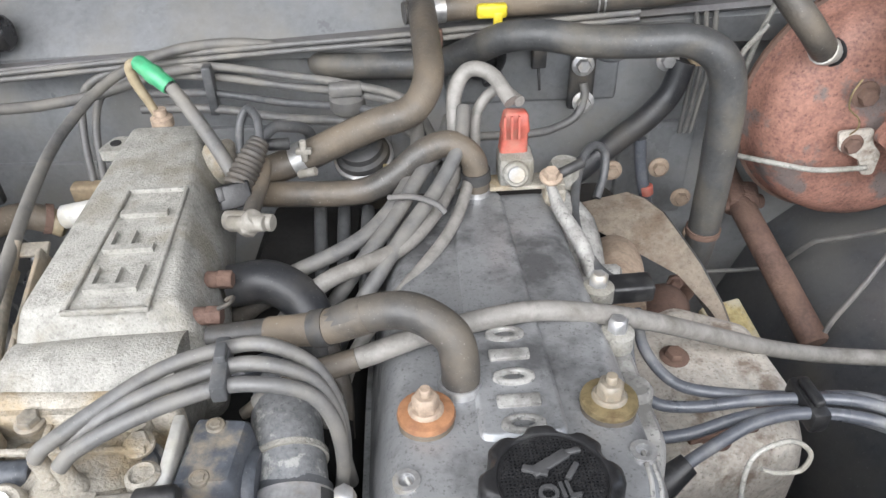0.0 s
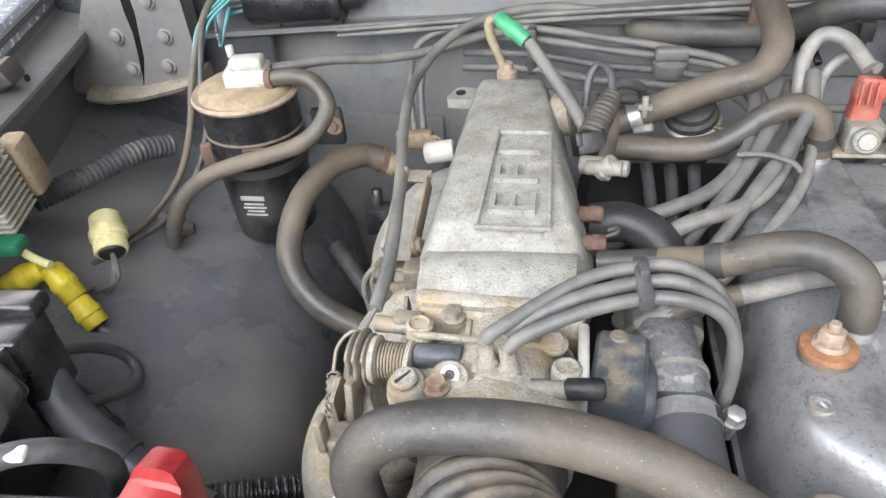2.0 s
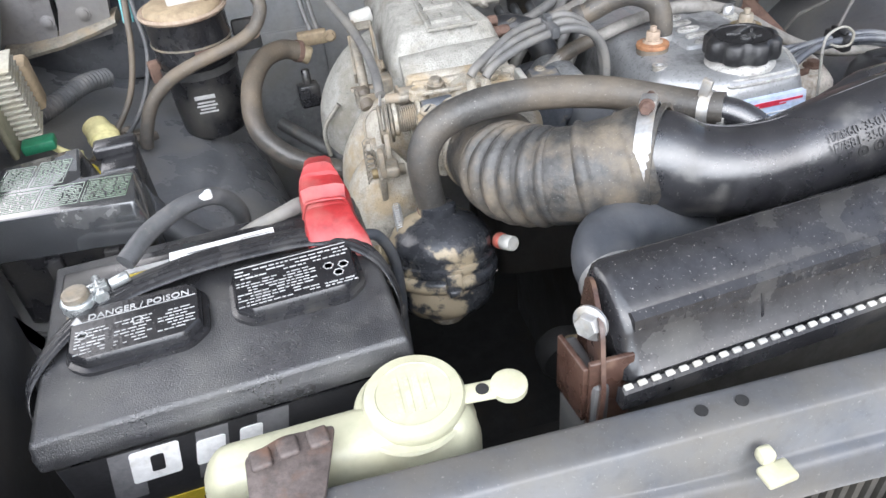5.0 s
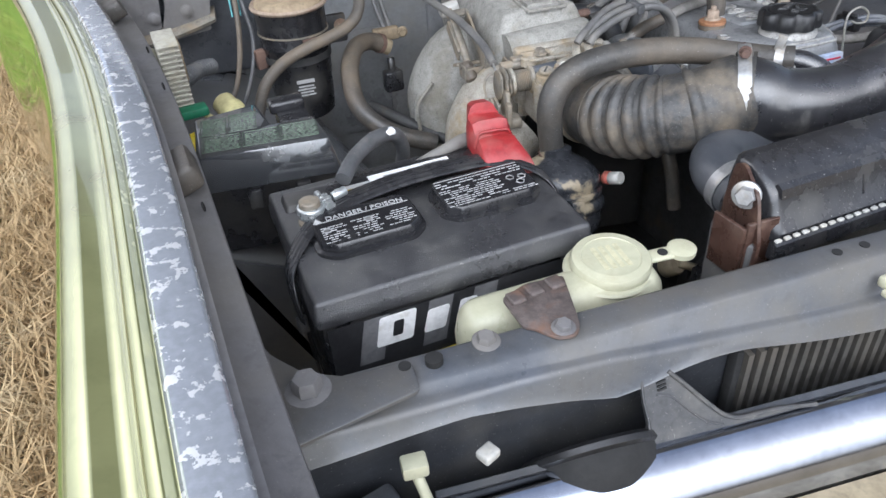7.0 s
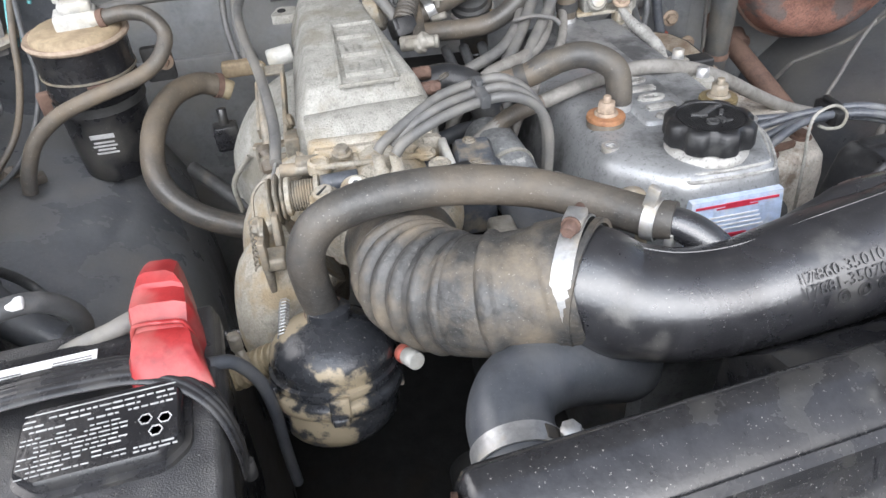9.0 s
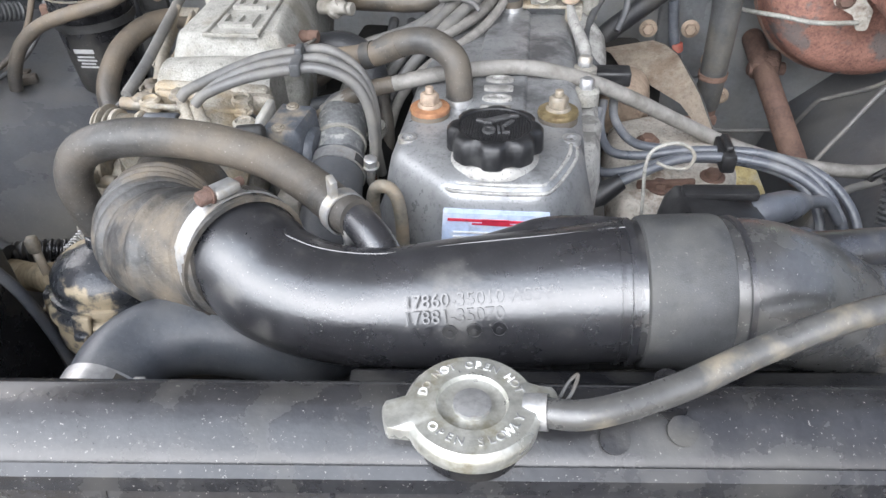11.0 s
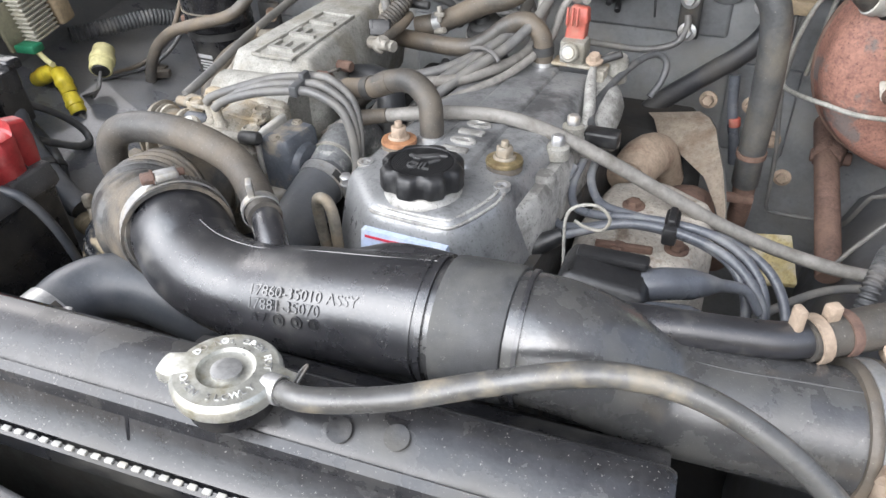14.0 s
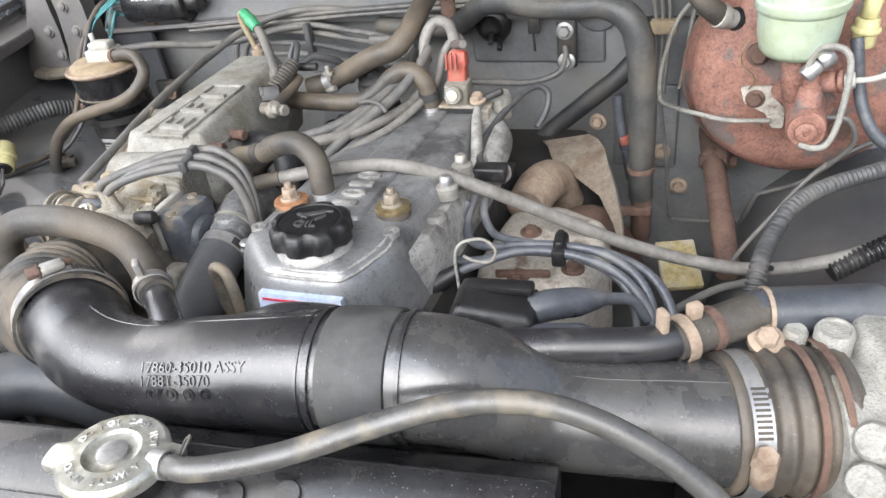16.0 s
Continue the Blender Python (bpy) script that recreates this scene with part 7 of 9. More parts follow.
# vapour canister
CX, CY = -0.524, 0.574
can = thing("vapour_canister", (CX, CY, 0.93), "black steel fuel vapour canister with a tan dusty top", "canister")
CM = pose(CX, CY, 0.021) @ Matrix.Diagonal((0.88, 0.88, 1.0, 1))
part("body", lathe([(0.046, 0.925), (0.051, 0.93), (0.054, 0.97), (0.0575, 1.035), (0.059, 1.037), (0.059, 1.041), (0.0575, 1.043), (0.0595, 1.092), (0.061, 1.094)], CM, 40), PLASTIC, can)
part("rim", lathe([(0.061, 1.092), (0.064, 1.094), (0.065, 1.097), (0.063, 1.100), (0.057, 1.098)], CM, 40), RUST_LIGHT, can, "brown rolled rim")
part("top_plate", lathe([(0.057, 1.096), (0.056, 1.102), (0.050, 1.106), (0.001, 1.107)], CM, 40), OLIVETAN, can, "tan dusty plate")
part("white_valve", join(box((CX + 0.005, CY + 0.004, 1.132), (0.046, 0.035, 0.024), 0.005, 12), box((CX + 0.008, CY + 0.002, 1.148), (0.035, 0.023, 0.013), 0.004, 12), rod((CX + 0.022, CY - 0.005, 1.135), (CX + 0.041, CY - 0.007, 1.135), 0.008)), WHITEP, can, "white plastic purge valve")
part("valve_nipple", rod((CX - 0.010, CY + 0.006, 1.152), (CX - 0.010, CY + 0.006, 1.164), 0.004, 12), WHITEP, can)
for i, (L, hgt) in enumerate(((0.027, 0.0056), (0.023, 0.0022), (0.027, 0.0022), (0.020, 0.0022), (0.025, 0.0022))):
    bm = box((0, 0, 0), (L, 0.0008, hgt), 0, 0)
    bm.transform(pose(CX, CY, 1.013 - i * 0.0048 - (0.003 if i else 0), 0, 0, 4) @ pose(0, -0.0488 + i * 0.0003, 0, 3))
    part("label_bar", bm, PRINT, can, "white label print bar")
part("mount_bracket", box((CX - 0.055, CY - 0.016, 1.045), (0.016, 0.012, 0.03), 0.003, 20), RUST, can)
part("mount_bracket", box((CX + 0.066, CY + 0.044, 1.055), (0.036, 0.012, 0.045), 0.004, 6), DARKMETAL, can)
part("bracket_bolt", hexbolt((CX + 0.075, CY + 0.037, 1.060), (0, -1, 0.1), 0.007, 0.006, 0.011), RUST_LIGHT, can)
part("band", band((CX, CY, 1.043), (0, 0, 1), 0.0509, 0.011, 0.0012, 40), DARKMETAL, can)
part("wire_ring", band((CX, CY, 1.078), (0.02, 0.03, 1), 0.0518, 0.0024, 0.0012, 40), DULLTAN, can, "thin wire ring")
part("ring_tab", box((CX + 0.020, CY - 0.0495, 1.070), (0.022, 0.004, 0.014), 0.001, 20), RUST, can, "rusty ring tab")
hose("canister_hose", [(CX + 0.036, CY - 0.007, 1.135), (-0.462, 0.566, 1.139), (-0.438, 0.561, 1.135), (-0.423, 0.549, 1.118), (-0.430, 0.531, 1.100), (-0.448, 0.519, 1.088), (-0.475, 0.510, 1.080), (-0.515, 0.502, 1.070), (-0.549, 0.495, 1.057), (-0.578, 0.487, 1.033), (-0.594, 0.478, 1.001), (-0.600, 0.476, 0.98)], 0.0085, RUBBER_TAN, "tan dusted rubber vapour hose", clamps=((0, "rust"),))
solo("hose_bracket", join(box((-0.625, 0.512, 0.984), (0.036, 0.012, 0.004), 0.001, 12), box((-0.604, 0.502, 0.980), (0.028, 0.014, 0.012), 0.003, 30), hexbolt((-0.629, 0.511, 0.988), (0, -0.4, 1), 0.006, 0.005, 0.009)), RUBBER_TAN, "small bent steel hose bracket", "bracket")
hose("purge_hose", [(CX + 0.030, CY + 0.011, 1.138), (CX + 0.08, CY + 0.045, 1.134), (CX + 0.13, CY + 0.085, 1.120), (CX + 0.18, CY + 0.115, 1.118), (CX + 0.23, CY + 0.14, 1.126), (-0.25, 0.728, 1.128)], 0.0055, WIRE, "grey rubber vacuum hose")
hose("brake_vacuum_loop", [(-0.392, 0.600, 1.026), (-0.412, 0.590, 1.036), (-0.436, 0.558, 1.040), (-0.452, 0.515, 1.030), (-0.457, 0.478, 1.008), (-0.450, 0.452, 0.985), (-0.424, 0.432, 0.962), (-0.392, 0.424, 0.945), (-0.350, 0.42, 0.93)], 0.0135, RUBBER_TAN, "thick dusty rubber hose curving down the fender", seg=18, clamps=((0, "rust"),))
solo("tan_hose_joint", rod((-0.394, 0.601, 1.026), (-0.376, 0.600, 1.016), 0.0125, 16), TANPIPE, "yellow-brown plastic joint on a hose", "joint")
solo("lower_brace_bar", tube([(-0.43, 0.52, 0.96), (-0.38, 0.47, 0.945), (-0.33, 0.42, 0.93)], 0.009, 12), DARKMETAL, "dark steel brace rod", "rod")
solo("idle_up_valve", join(box((-0.385, 0.545, 0.985), (0.03, 0.022, 0.034), 0.005, 10), rod((-0.385, 0.545, 1.0), (-0.385, 0.55, 1.02), 0.006)), PLASTIC, "dark grey plastic vacuum switching valve", "valve")

# washer motor or cut-out relay on the cowl
mot = thing("cowl_motor", (-0.515, 0.72, 1.13), "glossy black cylindrical motor on the firewall", "motor")
part("body", lathe([(0.026, 0), (0.030, 0.004), (0.030, 0.104), (0.032, 0.105), (0.032, 0.110), (0.028, 0.114)], aim((-0.572, 0.712, 1.166), (-0.45, 0.725, 1.168)), 32), PLASTIC, mot)
part("end_cap", lathe([(0.018, 0), (0.018, 0.018), (0.014, 0.022)], aim((-0.458, 0.7245, 1.168), (-0.40, 0.730, 1.169)), 20), PLASTIC, mot)
MM = pose(-0.514, 0.7185, 1.1667, 0, 0, 6.0) @ pose(0, 0, 0, 62, 0, 0) @ pose(0, 0, 0.0302)
for i in range(5):
    bm = box((-0.030 + i * 0.0085, 0, 0), (0.006, 0.006 if i % 2 else 0.0045, 0.0006), 0)
    bm.transform(MM)
    part("print_bar", bm, PRINT, mot)
part("model_digits", text_bm("07", 0.011, 0.0003, MM @ pose(0.026, 0, 0)), PRINT, mot, "white printed digits")
part("bracket", box((-0.49, 0.745, 1.135), (0.03, 0.02, 0.03), 0.003, 6), RUST, mot)
part("bracket", box((-0.555, 0.73, 1.132), (0.02, 0.02, 0.02), 0.003, 6), RUST, mot)
for i in range(5):
    hose("motor_wire", [(-0.572, 0.712, 1.175 - i * 0.005), (-0.595, 0.70, 1.18 - i * 0.007), (-0.605 + i * 0.004, 0.69, 1.16), (-0.60, 0.67, 1.14 - i * 0.004)], 0.0024, (WIRE_DARK, TEALW, WIRE)[i % 3], "thin wire from the motor", "wire")
wall_side = thing("wall_cowl_side", (-0.72, 0.80, 0.6), "dusty brown corner panel where fender meets firewall", "panel", kind="structure")
part("panel", box((-0.74, 0.725, 1.15), (0.36, 0.010, 0.36), 0.004, 0), PAINT_DARK, wall_side)
part("pressed_channel", slab([(-0.827, 1.060), (-0.760, 1.182), (-0.719, 1.249), (-0.708, 1.249), (-0.718, 1.206), (-0.719, 1.163), (-0.717, 1.137), (-0.724, 1.082), (-0.734, 1.053)], [(-0.012, 0.0), (0.012, 0.0), (0.018, -0.004)], pose(0, 0.690, 0, 90), 0.006), PAINT_DUSTY, wall_side, "pressed steel channel")
part("pressed_channel", slab([(-0.723, 1.055), (-0.705, 1.106), (-0.697, 1.162), (-0.698, 1.201), (-0.687, 1.248), (-0.646, 1.246), (-0.641, 1.179), (-0.641, 1.128), (-0.652, 1.067)], [(-0.012, 0.0), (0.012, 0.0), (0.018, -0.004)], pose(0, 0.690, 0, 90), 0.006), PAINT_DUSTY, wall_side, "pressed steel channel")
for p in ((-0.736, 0.670, 1.134), (-0.679, 0.670, 1.177), (-0.729, 0.670, 1.092), (-0.678, 0.670, 1.097), (-0.670, 0.670, 1.135)):
    part("bolt", lathe([(0.010, -0.004), (0.010, 0.0), (0.007, 0.001), (0.007, 0.004), (0.004, 0.006)], aim(p, Vector(p) + Vector((0.1, -1, 0.2))), 16), PAINT_DUSTY, wall_side)
lipc = [Vector(p) for p in ((-0.795, 0.655, 1.061), (-0.767, 0.655, 1.058), (-0.718, 0.660, 1.063), (-0.669, 0.665, 1.074), (-0.638, 0.670, 1.082))]
part("foot_flange", loft([[p + Vector(o) for o in ((0, 0.03, 0.010), (0, 0.0, 0.006), (0, -0.006, -0.001), (0, -0.004, -0.006), (0, 0.03, -0.006))] for p in lipc]), DULLTAN, wall_side, "tan dusty bent foot flange")

# ---- lines along the firewall ----
for i, (dy, dz, r, mt) in enumerate(((0.0, 0.0, 0.0042, WIRE), (0.004, -0.014, 0.0042, WIRE), (-0.006, -0.028, 0.0042, WIRE_DARK), (-0.010, -0.044, 0.0048, WIRE))):
    hose("firewall_vacuum_line", [(-0.372 + i * 0.010, 0.665 + dy, 1.02), (-0.382 + i * 0.012, 0.70 + dy, 1.07), (-0.372 + i * 0.014, 0.718 + dy, 1.112 + dz * 0.6), (-0.32, 0.726 + dy, 1.130 + dz), (-0.24, 0.722 + dy, 1.131 + dz), (-0.16, 0.70 + dy, 1.130 + dz), (-0.09, 0.675 + dy, 1.130 + dz * 0.8), (-0.03, 0.64 + dy, 1.128 + dz * 0.6), (0.0, 0.60 + dy, 1.10 + dz * 0.5)][0 if i < 2 else 3:], r, mt, "thin rubber vacuum line along the firewall", group="vacuum lines on the firewall")
solo("line_clip", box((-0.24, 0.714, 1.108), (0.010, 0.014, 0.054), 0.002, 4), WIRE_DARK, "plastic clip round the vacuum lines", "clip")
solo("line_bracket", join(box((-0.372, 0.662, 1.018), (0.044, 0.016, 0.02), 0.003, 4), hexbolt((-0.345, 0.654, 1.020), (0, -1, 0), 0.007, 0.006, 0.009)), OLIVETAN, "plated bracket holding vacuum lines", "bracket")
thc = hose("throttle_cable", [(-0.296, 0.29, 1.095), (-0.298, 0.34, 1.105), (-0.312, 0.42, 1.115), (-0.335, 0.52, 1.118), (-0.345, 0.60, 1.122), (-0.325, 0.67, 1.138), (-0.28, 0.71, 1.150), (-0.22, 0.73, 1.152), (-0.15, 0.735, 1.145), (-0.05, 0.74, 1.138), (0.06, 0.76, 1.12)], 0.0052, WIRE, "grey sheathed throttle cable", "cable")
part("bare_wire", tube([(-0.296, 0.295, 1.095), (-0.300, 0.26, 1.09)], 0.0015, 6), ZINC, thc)
for i in range(2):
    hose("cowl_pipe", [(-0.47, 0.716, 1.128 - i * 0.007), (-0.278, 0.722, 1.143 - i * 0.007), (-0.16, 0.723, 1.152 - i * 0.007), (-0.05, 0.724, 1.159 - i * 0.007), (0.041, 0.724, 1.166 - i * 0.007), (0.20, 0.726, 1.178 - i * 0.007)], 0.0030, WIRE, "thin steel pipe along the cowl seam", "pipe", group="pipes along the cowl")
solo("pipe_bracket", box((-0.007, 0.720, 1.152), (0.021, 0.009, 0.030), 0.003, 3), RUST, "rusted pipe bracket on the firewall", "bracket")
hose("cowl_hose", [(-0.034, 0.712, 1.186), (0.0, 0.722, 1.186), (0.05, 0.730, 1.187), (0.11, 0.733, 1.190), (0.16, 0.733, 1.192), (0.21, 0.732, 1.196), (0.26, 0.725, 1.205)], [0.011, 0.012, 0.0135, 0.0145, 0.015, 0.015, 0.015], RUBBER_TAN, "dusty rubber heater hose along the cowl", clamps=((1, "zinc"), (4, "wire")), seg=18)
solo("yellow_clip", join(box((0.052, 0.715, 1.186), (0.030, 0.010, 0.014), 0.003, 4), box((0.058, 0.713, 1.177), (0.009, 0.008, 0.018), 0.002, 4)), YELLOW, "yellow plastic line clip", "clip")
HEATERHOSE = mat("grey_dusted_black_rubber", (0.052, 0.053, 0.054), 0.5, 0, (0.036, 0.037, 0.038), (0.13, 0.115, 0.09), 0.57, 0.12, 14, 260, 0.35, 0.2, speck=0.5, lump=1.6)
hose("heater_hose", [(-0.128, 0.772, 1.120), (-0.122, 0.742, 1.122), (-0.06, 0.735, 1.123), (-0.002, 0.722, 1.130), (0.032, 0.698, 1.152), (0.062, 0.676, 1.174), (0.095, 0.664, 1.181), (0.14, 0.654, 1.178), (0.19, 0.646, 1.180), (0.226, 0.641, 1.182), (0.254, 0.637, 1.168), (0.268, 0.634, 1.135), (0.2735, 0.632, 1.06), (0.274, 0.629, 0.98), (0.274, 0.634, 0.935)], [0.0145] * 7 + [0.015] * 3 + [0.0165, 0.017, 0.0168, 0.016, 0.016], HEATERHOSE, "long thick rubber heater hose bent down the firewall", clamps=((13, "rust"),), seg=24)
solo("heater_pipe", join(tube([(0.274, 0.632, 0.95), (0.275, 0.638, 0.90), (0.272, 0.655, 0.86)], 0.0135, 18), box((0.268, 0.622, 0.918), (0.044, 0.010, 0.012), 0.003, 10), hexbolt((0.252, 0.615, 0.918), (0, -1, 0.2), 0.007, 0.006, 0.009)), RUST, "rusty heater pipe with bracket", "pipe")
hose("second_heater_hose", [(0.085, 0.690, 0.935), (0.11, 0.702, 0.958), (0.140, 0.715, 0.987), (0.170, 0.722, 1.012), (0.200, 0.727, 1.037), (0.225, 0.730, 1.058), (0.247, 0.735, 1.085), (0.257, 0.740, 1.12)], 0.0132, BLACKHOSE, "black rubber heater hose crossing the firewall", seg=20)
egr = thing("exhaust_gas_valve", (-0.07, 0.60, 1.02), "round dark vacuum valve with a bright rim", "valve")
m = aim((-0.071, 0.600, 1.092), (-0.076, 0.583, 1.14))
part("body", lathe([(0.018, -0.06), (0.018, -0.008), (0.0245, -0.005), (0.0255, 0.004), (0.0245, 0.008), (0.0205, 0.010), (0.0200, 0.016), (0.016, 0.018), (0.010, 0.019), (0.008, 0.026)], m, 36), DARKMETAL, egr)
part("rim", lathe([(0.0265, -0.003), (0.0280, -0.002), (0.0280, 0.0005), (0.0262, 0.002)], m, 40), ZINC, egr)
part("clip", tube([m @ Vector((0.024, -0.010, 0.004)), m @ Vector((0.034, -0.012, 0.006)), m @ Vector((0.037, -0.004, 0.000)), m @ Vector((0.030, 0.0, -0.004))], 0.0016, 8), BRASS, egr)
solo("vacuum_modulator", join(lathe([(0.016, 0), (0.018, 0.004), (0.018, 0.014), (0.012, 0.018)], pose(-0.092, 0.672, 1.104), 20), box((-0.092, 0.668, 1.128), (0.034, 0.014, 0.014), 0.004, 6)), WIRE, "grey plastic vacuum valve", "valve")

# green plug and its lead above the plenum
gp = plug("test_connector", (-0.258, 0.600, 1.190), (-0.228, 0.583, 1.173), 0.0075, GREENP, "bright green plastic connector standing up", False)
part("tape_lead", tube([(-0.226, 0.582, 1.173), (-0.212, 0.570, 1.160), (-0.188, 0.545, 1.14), (-0.168, 0.522, 1.118), (-0.16, 0.51, 1.10)], [0.0058, 0.006, 0.0062, 0.0062, 0.0058], 12), WIRE, gp, "grey taped lead")
part("brown_lead", tube([(-0.256, 0.600, 1.188), (-0.266, 0.603, 1.184), (-0.266, 0.604, 1.170), (-0.258, 0.602, 1.150), (-0.252, 0.60, 1.135)], [0.004, 0.0045, 0.0048, 0.004, 0.004], 12), TANPIPE, gp, "yellow-brown lead")
part("lead_fitting", lathe([(0.010, 0), (0.010, 0.008), (0.006, 0.010), (0.006, 0.016)], pose(-0.250, 0.600, 1.128), 14), RUST_LIGHT, gp)

# wires and small hoses between plenum and cover
for i, pts in enumerate((
        [(-0.168, 0.435, 1.02), (-0.155, 0.44, 1.062), (-0.11, 0.44, 1.085), (-0.06, 0.47, 1.095), (-0.03, 0.52, 1.105), (-0.02, 0.57, 1.115), (-0.02, 0.62, 1.13)],
        [(-0.110, 0.42, 1.01), (-0.088, 0.43, 1.05), (-0.06, 0.45, 1.085), (-0.035, 0.49, 1.10), (-0.015, 0.53, 1.115), (0.0, 0.56, 1.12), (0.01, 0.60, 1.13)],
        [(-0.090, 0.395, 1.01), (-0.072, 0.41, 1.05), (-0.05, 0.43, 1.08), (-0.025, 0.47, 1.10), (0.0, 0.51, 1.115), (0.018, 0.545, 1.135), (0.022, 0.58, 1.15)],
        [(-0.16, 0.425, 1.05), (-0.12, 0.42, 1.08), (-0.09, 0.40, 1.075), (-0.072, 0.37, 1.04), (-0.07, 0.35, 1.0)])):
    hose("engine_wire", pts, 0.0062 if i < 3 else 0.0078, WIRE if i < 3 else RUBBER, "grey taped engine wire" if i < 3 else "dusty black bypass hose", "wire" if i < 3 else "hose")
solo("wire_tie", tube([(-0.040, 0.500, 1.112), (-0.020, 0.492, 1.118), (-0.002, 0.482, 1.118), (0.006, 0.478, 1.112)], 0.0026, 8), WIRE_DARK, "twisted wire tie round the leads", "wire tie")
hose("coolant_bypass", [(-0.155, 0.425, 1.085), (-0.125, 0.425, 1.088), (-0.098, 0.41, 1.078), (-0.088, 0.385, 1.05), (-0.09, 0.36, 1.0)], 0.0165, BLACKHOSE, "thick black coolant bypass hose", seg=20)
solo("blue_tape_end", rod((-0.085, 0.385, 1.04), (-0.07, 0.38, 1.04), 0.006), BLUEP, "blue taped wire end", "tape")
hose("fuel_line", [(-0.16, 0.36, 1.05), (-0.12, 0.375, 1.055), (-0.08, 0.39, 1.05)], 0.008, RUBBER_CLEAN, "short black fuel hose")
hose("injector_lead", [(-0.152, 0.556, 1.135), (-0.142, 0.57, 1.14), (-0.132, 0.58, 1.135), (-0.12, 0.60, 1.12), (-0.115, 0.61, 1.09)], 0.005, WIRE_DARK, "dark rubber sleeved injector lead", "wire")
for i in range(3):
    hose("dark_gap_hose", [(-0.11 + i * 0.022, 0.56, 1.06), (-0.105 + i * 0.02, 0.52, 1.05), (-0.10 + i * 0.018, 0.48, 1.03), (-0.09 + i * 0.01, 0.44, 0.98)], 0.006, WIRE_DARK, "slate coloured hose between intake and head")

# long loom crossing the cover to the right
loom = hose("crossing_loom", [(-0.115, 0.318, 1.075), (-0.085, 0.326, 1.092), (-0.04, 0.337, 1.102), (0.0, 0.352, 1.106), (0.06, 0.370, 1.106), (0.112, 0.380, 1.094), (0.16, 0.395, 1.07), (0.22, 0.42, 1.03), (0.28, 0.44, 0.995), (0.35, 0.455, 0.97), (0.422, 0.458, 0.966), (0.49, 0.478, 0.974), (0.56, 0.52, 0.985)], 0.0072, LOOM, "grey sleeved wiring loom crossing the engine", "wiring loom", seg=14)
part("frayed_end", tube([(-0.125, 0.315, 1.07), (-0.085, 0.326, 1.092), (-0.05, 0.333, 1.101)], [0.004, 0.0085, 0.0075], 12), RUBBER_TAN, loom)

# ignition leads, clip, distributor
LEADS = ([(0.1400, 0.4000, 1.0600), (0.1391, 0.3751, 1.0450), (0.1505, 0.3526, 1.0348), (0.1770, 0.3448, 1.0371), (0.2112, 0.3410, 1.0472), (0.2480, 0.3370, 1.0540), (0.2865, 0.3306, 1.0559), (0.3196, 0.3177, 1.0467), (0.3389, 0.2968, 1.0300), (0.3440, 0.2740, 1.0050), (0.3399, 0.2573, 0.9747)],
         [(0.1500, 0.4200, 1.0600), (0.1520, 0.3900, 1.0480), (0.1703, 0.3660, 1.0380), (0.2011, 0.3529, 1.0413), (0.2480, 0.3451, 1.0460), (0.2916, 0.3411, 1.0487), (0.3328, 0.3264, 1.0404), (0.3559, 0.2999, 1.0230), (0.3620, 0.2742, 0.9948), (0.3559, 0.2627, 0.9644)],
         [(0.1360, 0.3851, 1.0600), (0.1305, 0.3558, 1.0397), (0.1393, 0.3305, 1.0270), (0.1666, 0.3240, 1.0332), (0.2063, 0.3281, 1.0467), (0.2480, 0.3290, 1.0500), (0.2836, 0.3211, 1.0497), (0.3096, 0.3097, 1.0427), (0.3259, 0.2919, 1.0250), (0.3319, 0.2739, 0.9950)],
         [(0.1527, 0.2924, 1.0371), (0.1774, 0.3047, 1.0452), (0.2114, 0.3183, 1.0546), (0.2480, 0.3231, 1.0560), (0.2871, 0.3160, 1.0549), (0.3172, 0.3049, 1.0458), (0.3400, 0.2820, 1.0300), (0.3480, 0.2622, 0.9949)])
for pts in LEADS:
    hose("ignition_lead", pts, 0.0043, WIRE_BLUE, "slate grey rubber ignition lead", "ignition lead", group="ignition leads")
solo("lead_clip", join(box((0.2480, 0.3340, 1.0520), (0.013, 0.036, 0.018), 0.003, 8), box((0.2480, 0.3341, 1.0640), (0.007, 0.024, 0.006), 0.002, 8)), CAPBLACK, "black plastic ignition lead clip", "clip")
lt = thing("plug_boot", (0.1330, 0.2783, 1.0166), "black rubber spark plug boot", "boot")
part("boot", tube([(0.1150, 0.2736, 1.0185), (0.1379, 0.2832, 1.0287), (0.1607, 0.2950, 1.0413)], [0.013, 0.011, 0.0075], 16), CAPBLACK, lt)
dist = thing("distributor", (0.2345, 0.2031, 0.9741), "black plastic distributor cap with grey boots", "distributor")
DC = Vector((0.2260, 0.2120, 1.0620))
part("cap", slab([(-0.034, -0.022), (0.034, -0.022), (0.034, 0.026), (-0.034, 0.026)], [(-0.05, 0.004), (0.010, 0.002), (0.020, -0.002), (0.024, -0.008)], pose(DC.x, DC.y, DC.z, 0, 8, 8), 0.008), CAPBLACK, dist, smooth=60)
part("cap_rib", box(DC + Vector((0.002, 0.012, 0.026)), (0.056, 0.014, 0.008), 0.003, 8), CAPBLACK, dist)
part("body", lathe([(0.035, 0.90), (0.038, 0.96), (0.040, 1.02)], pose(DC.x, DC.y, 0), 24), DARKMETAL, dist)
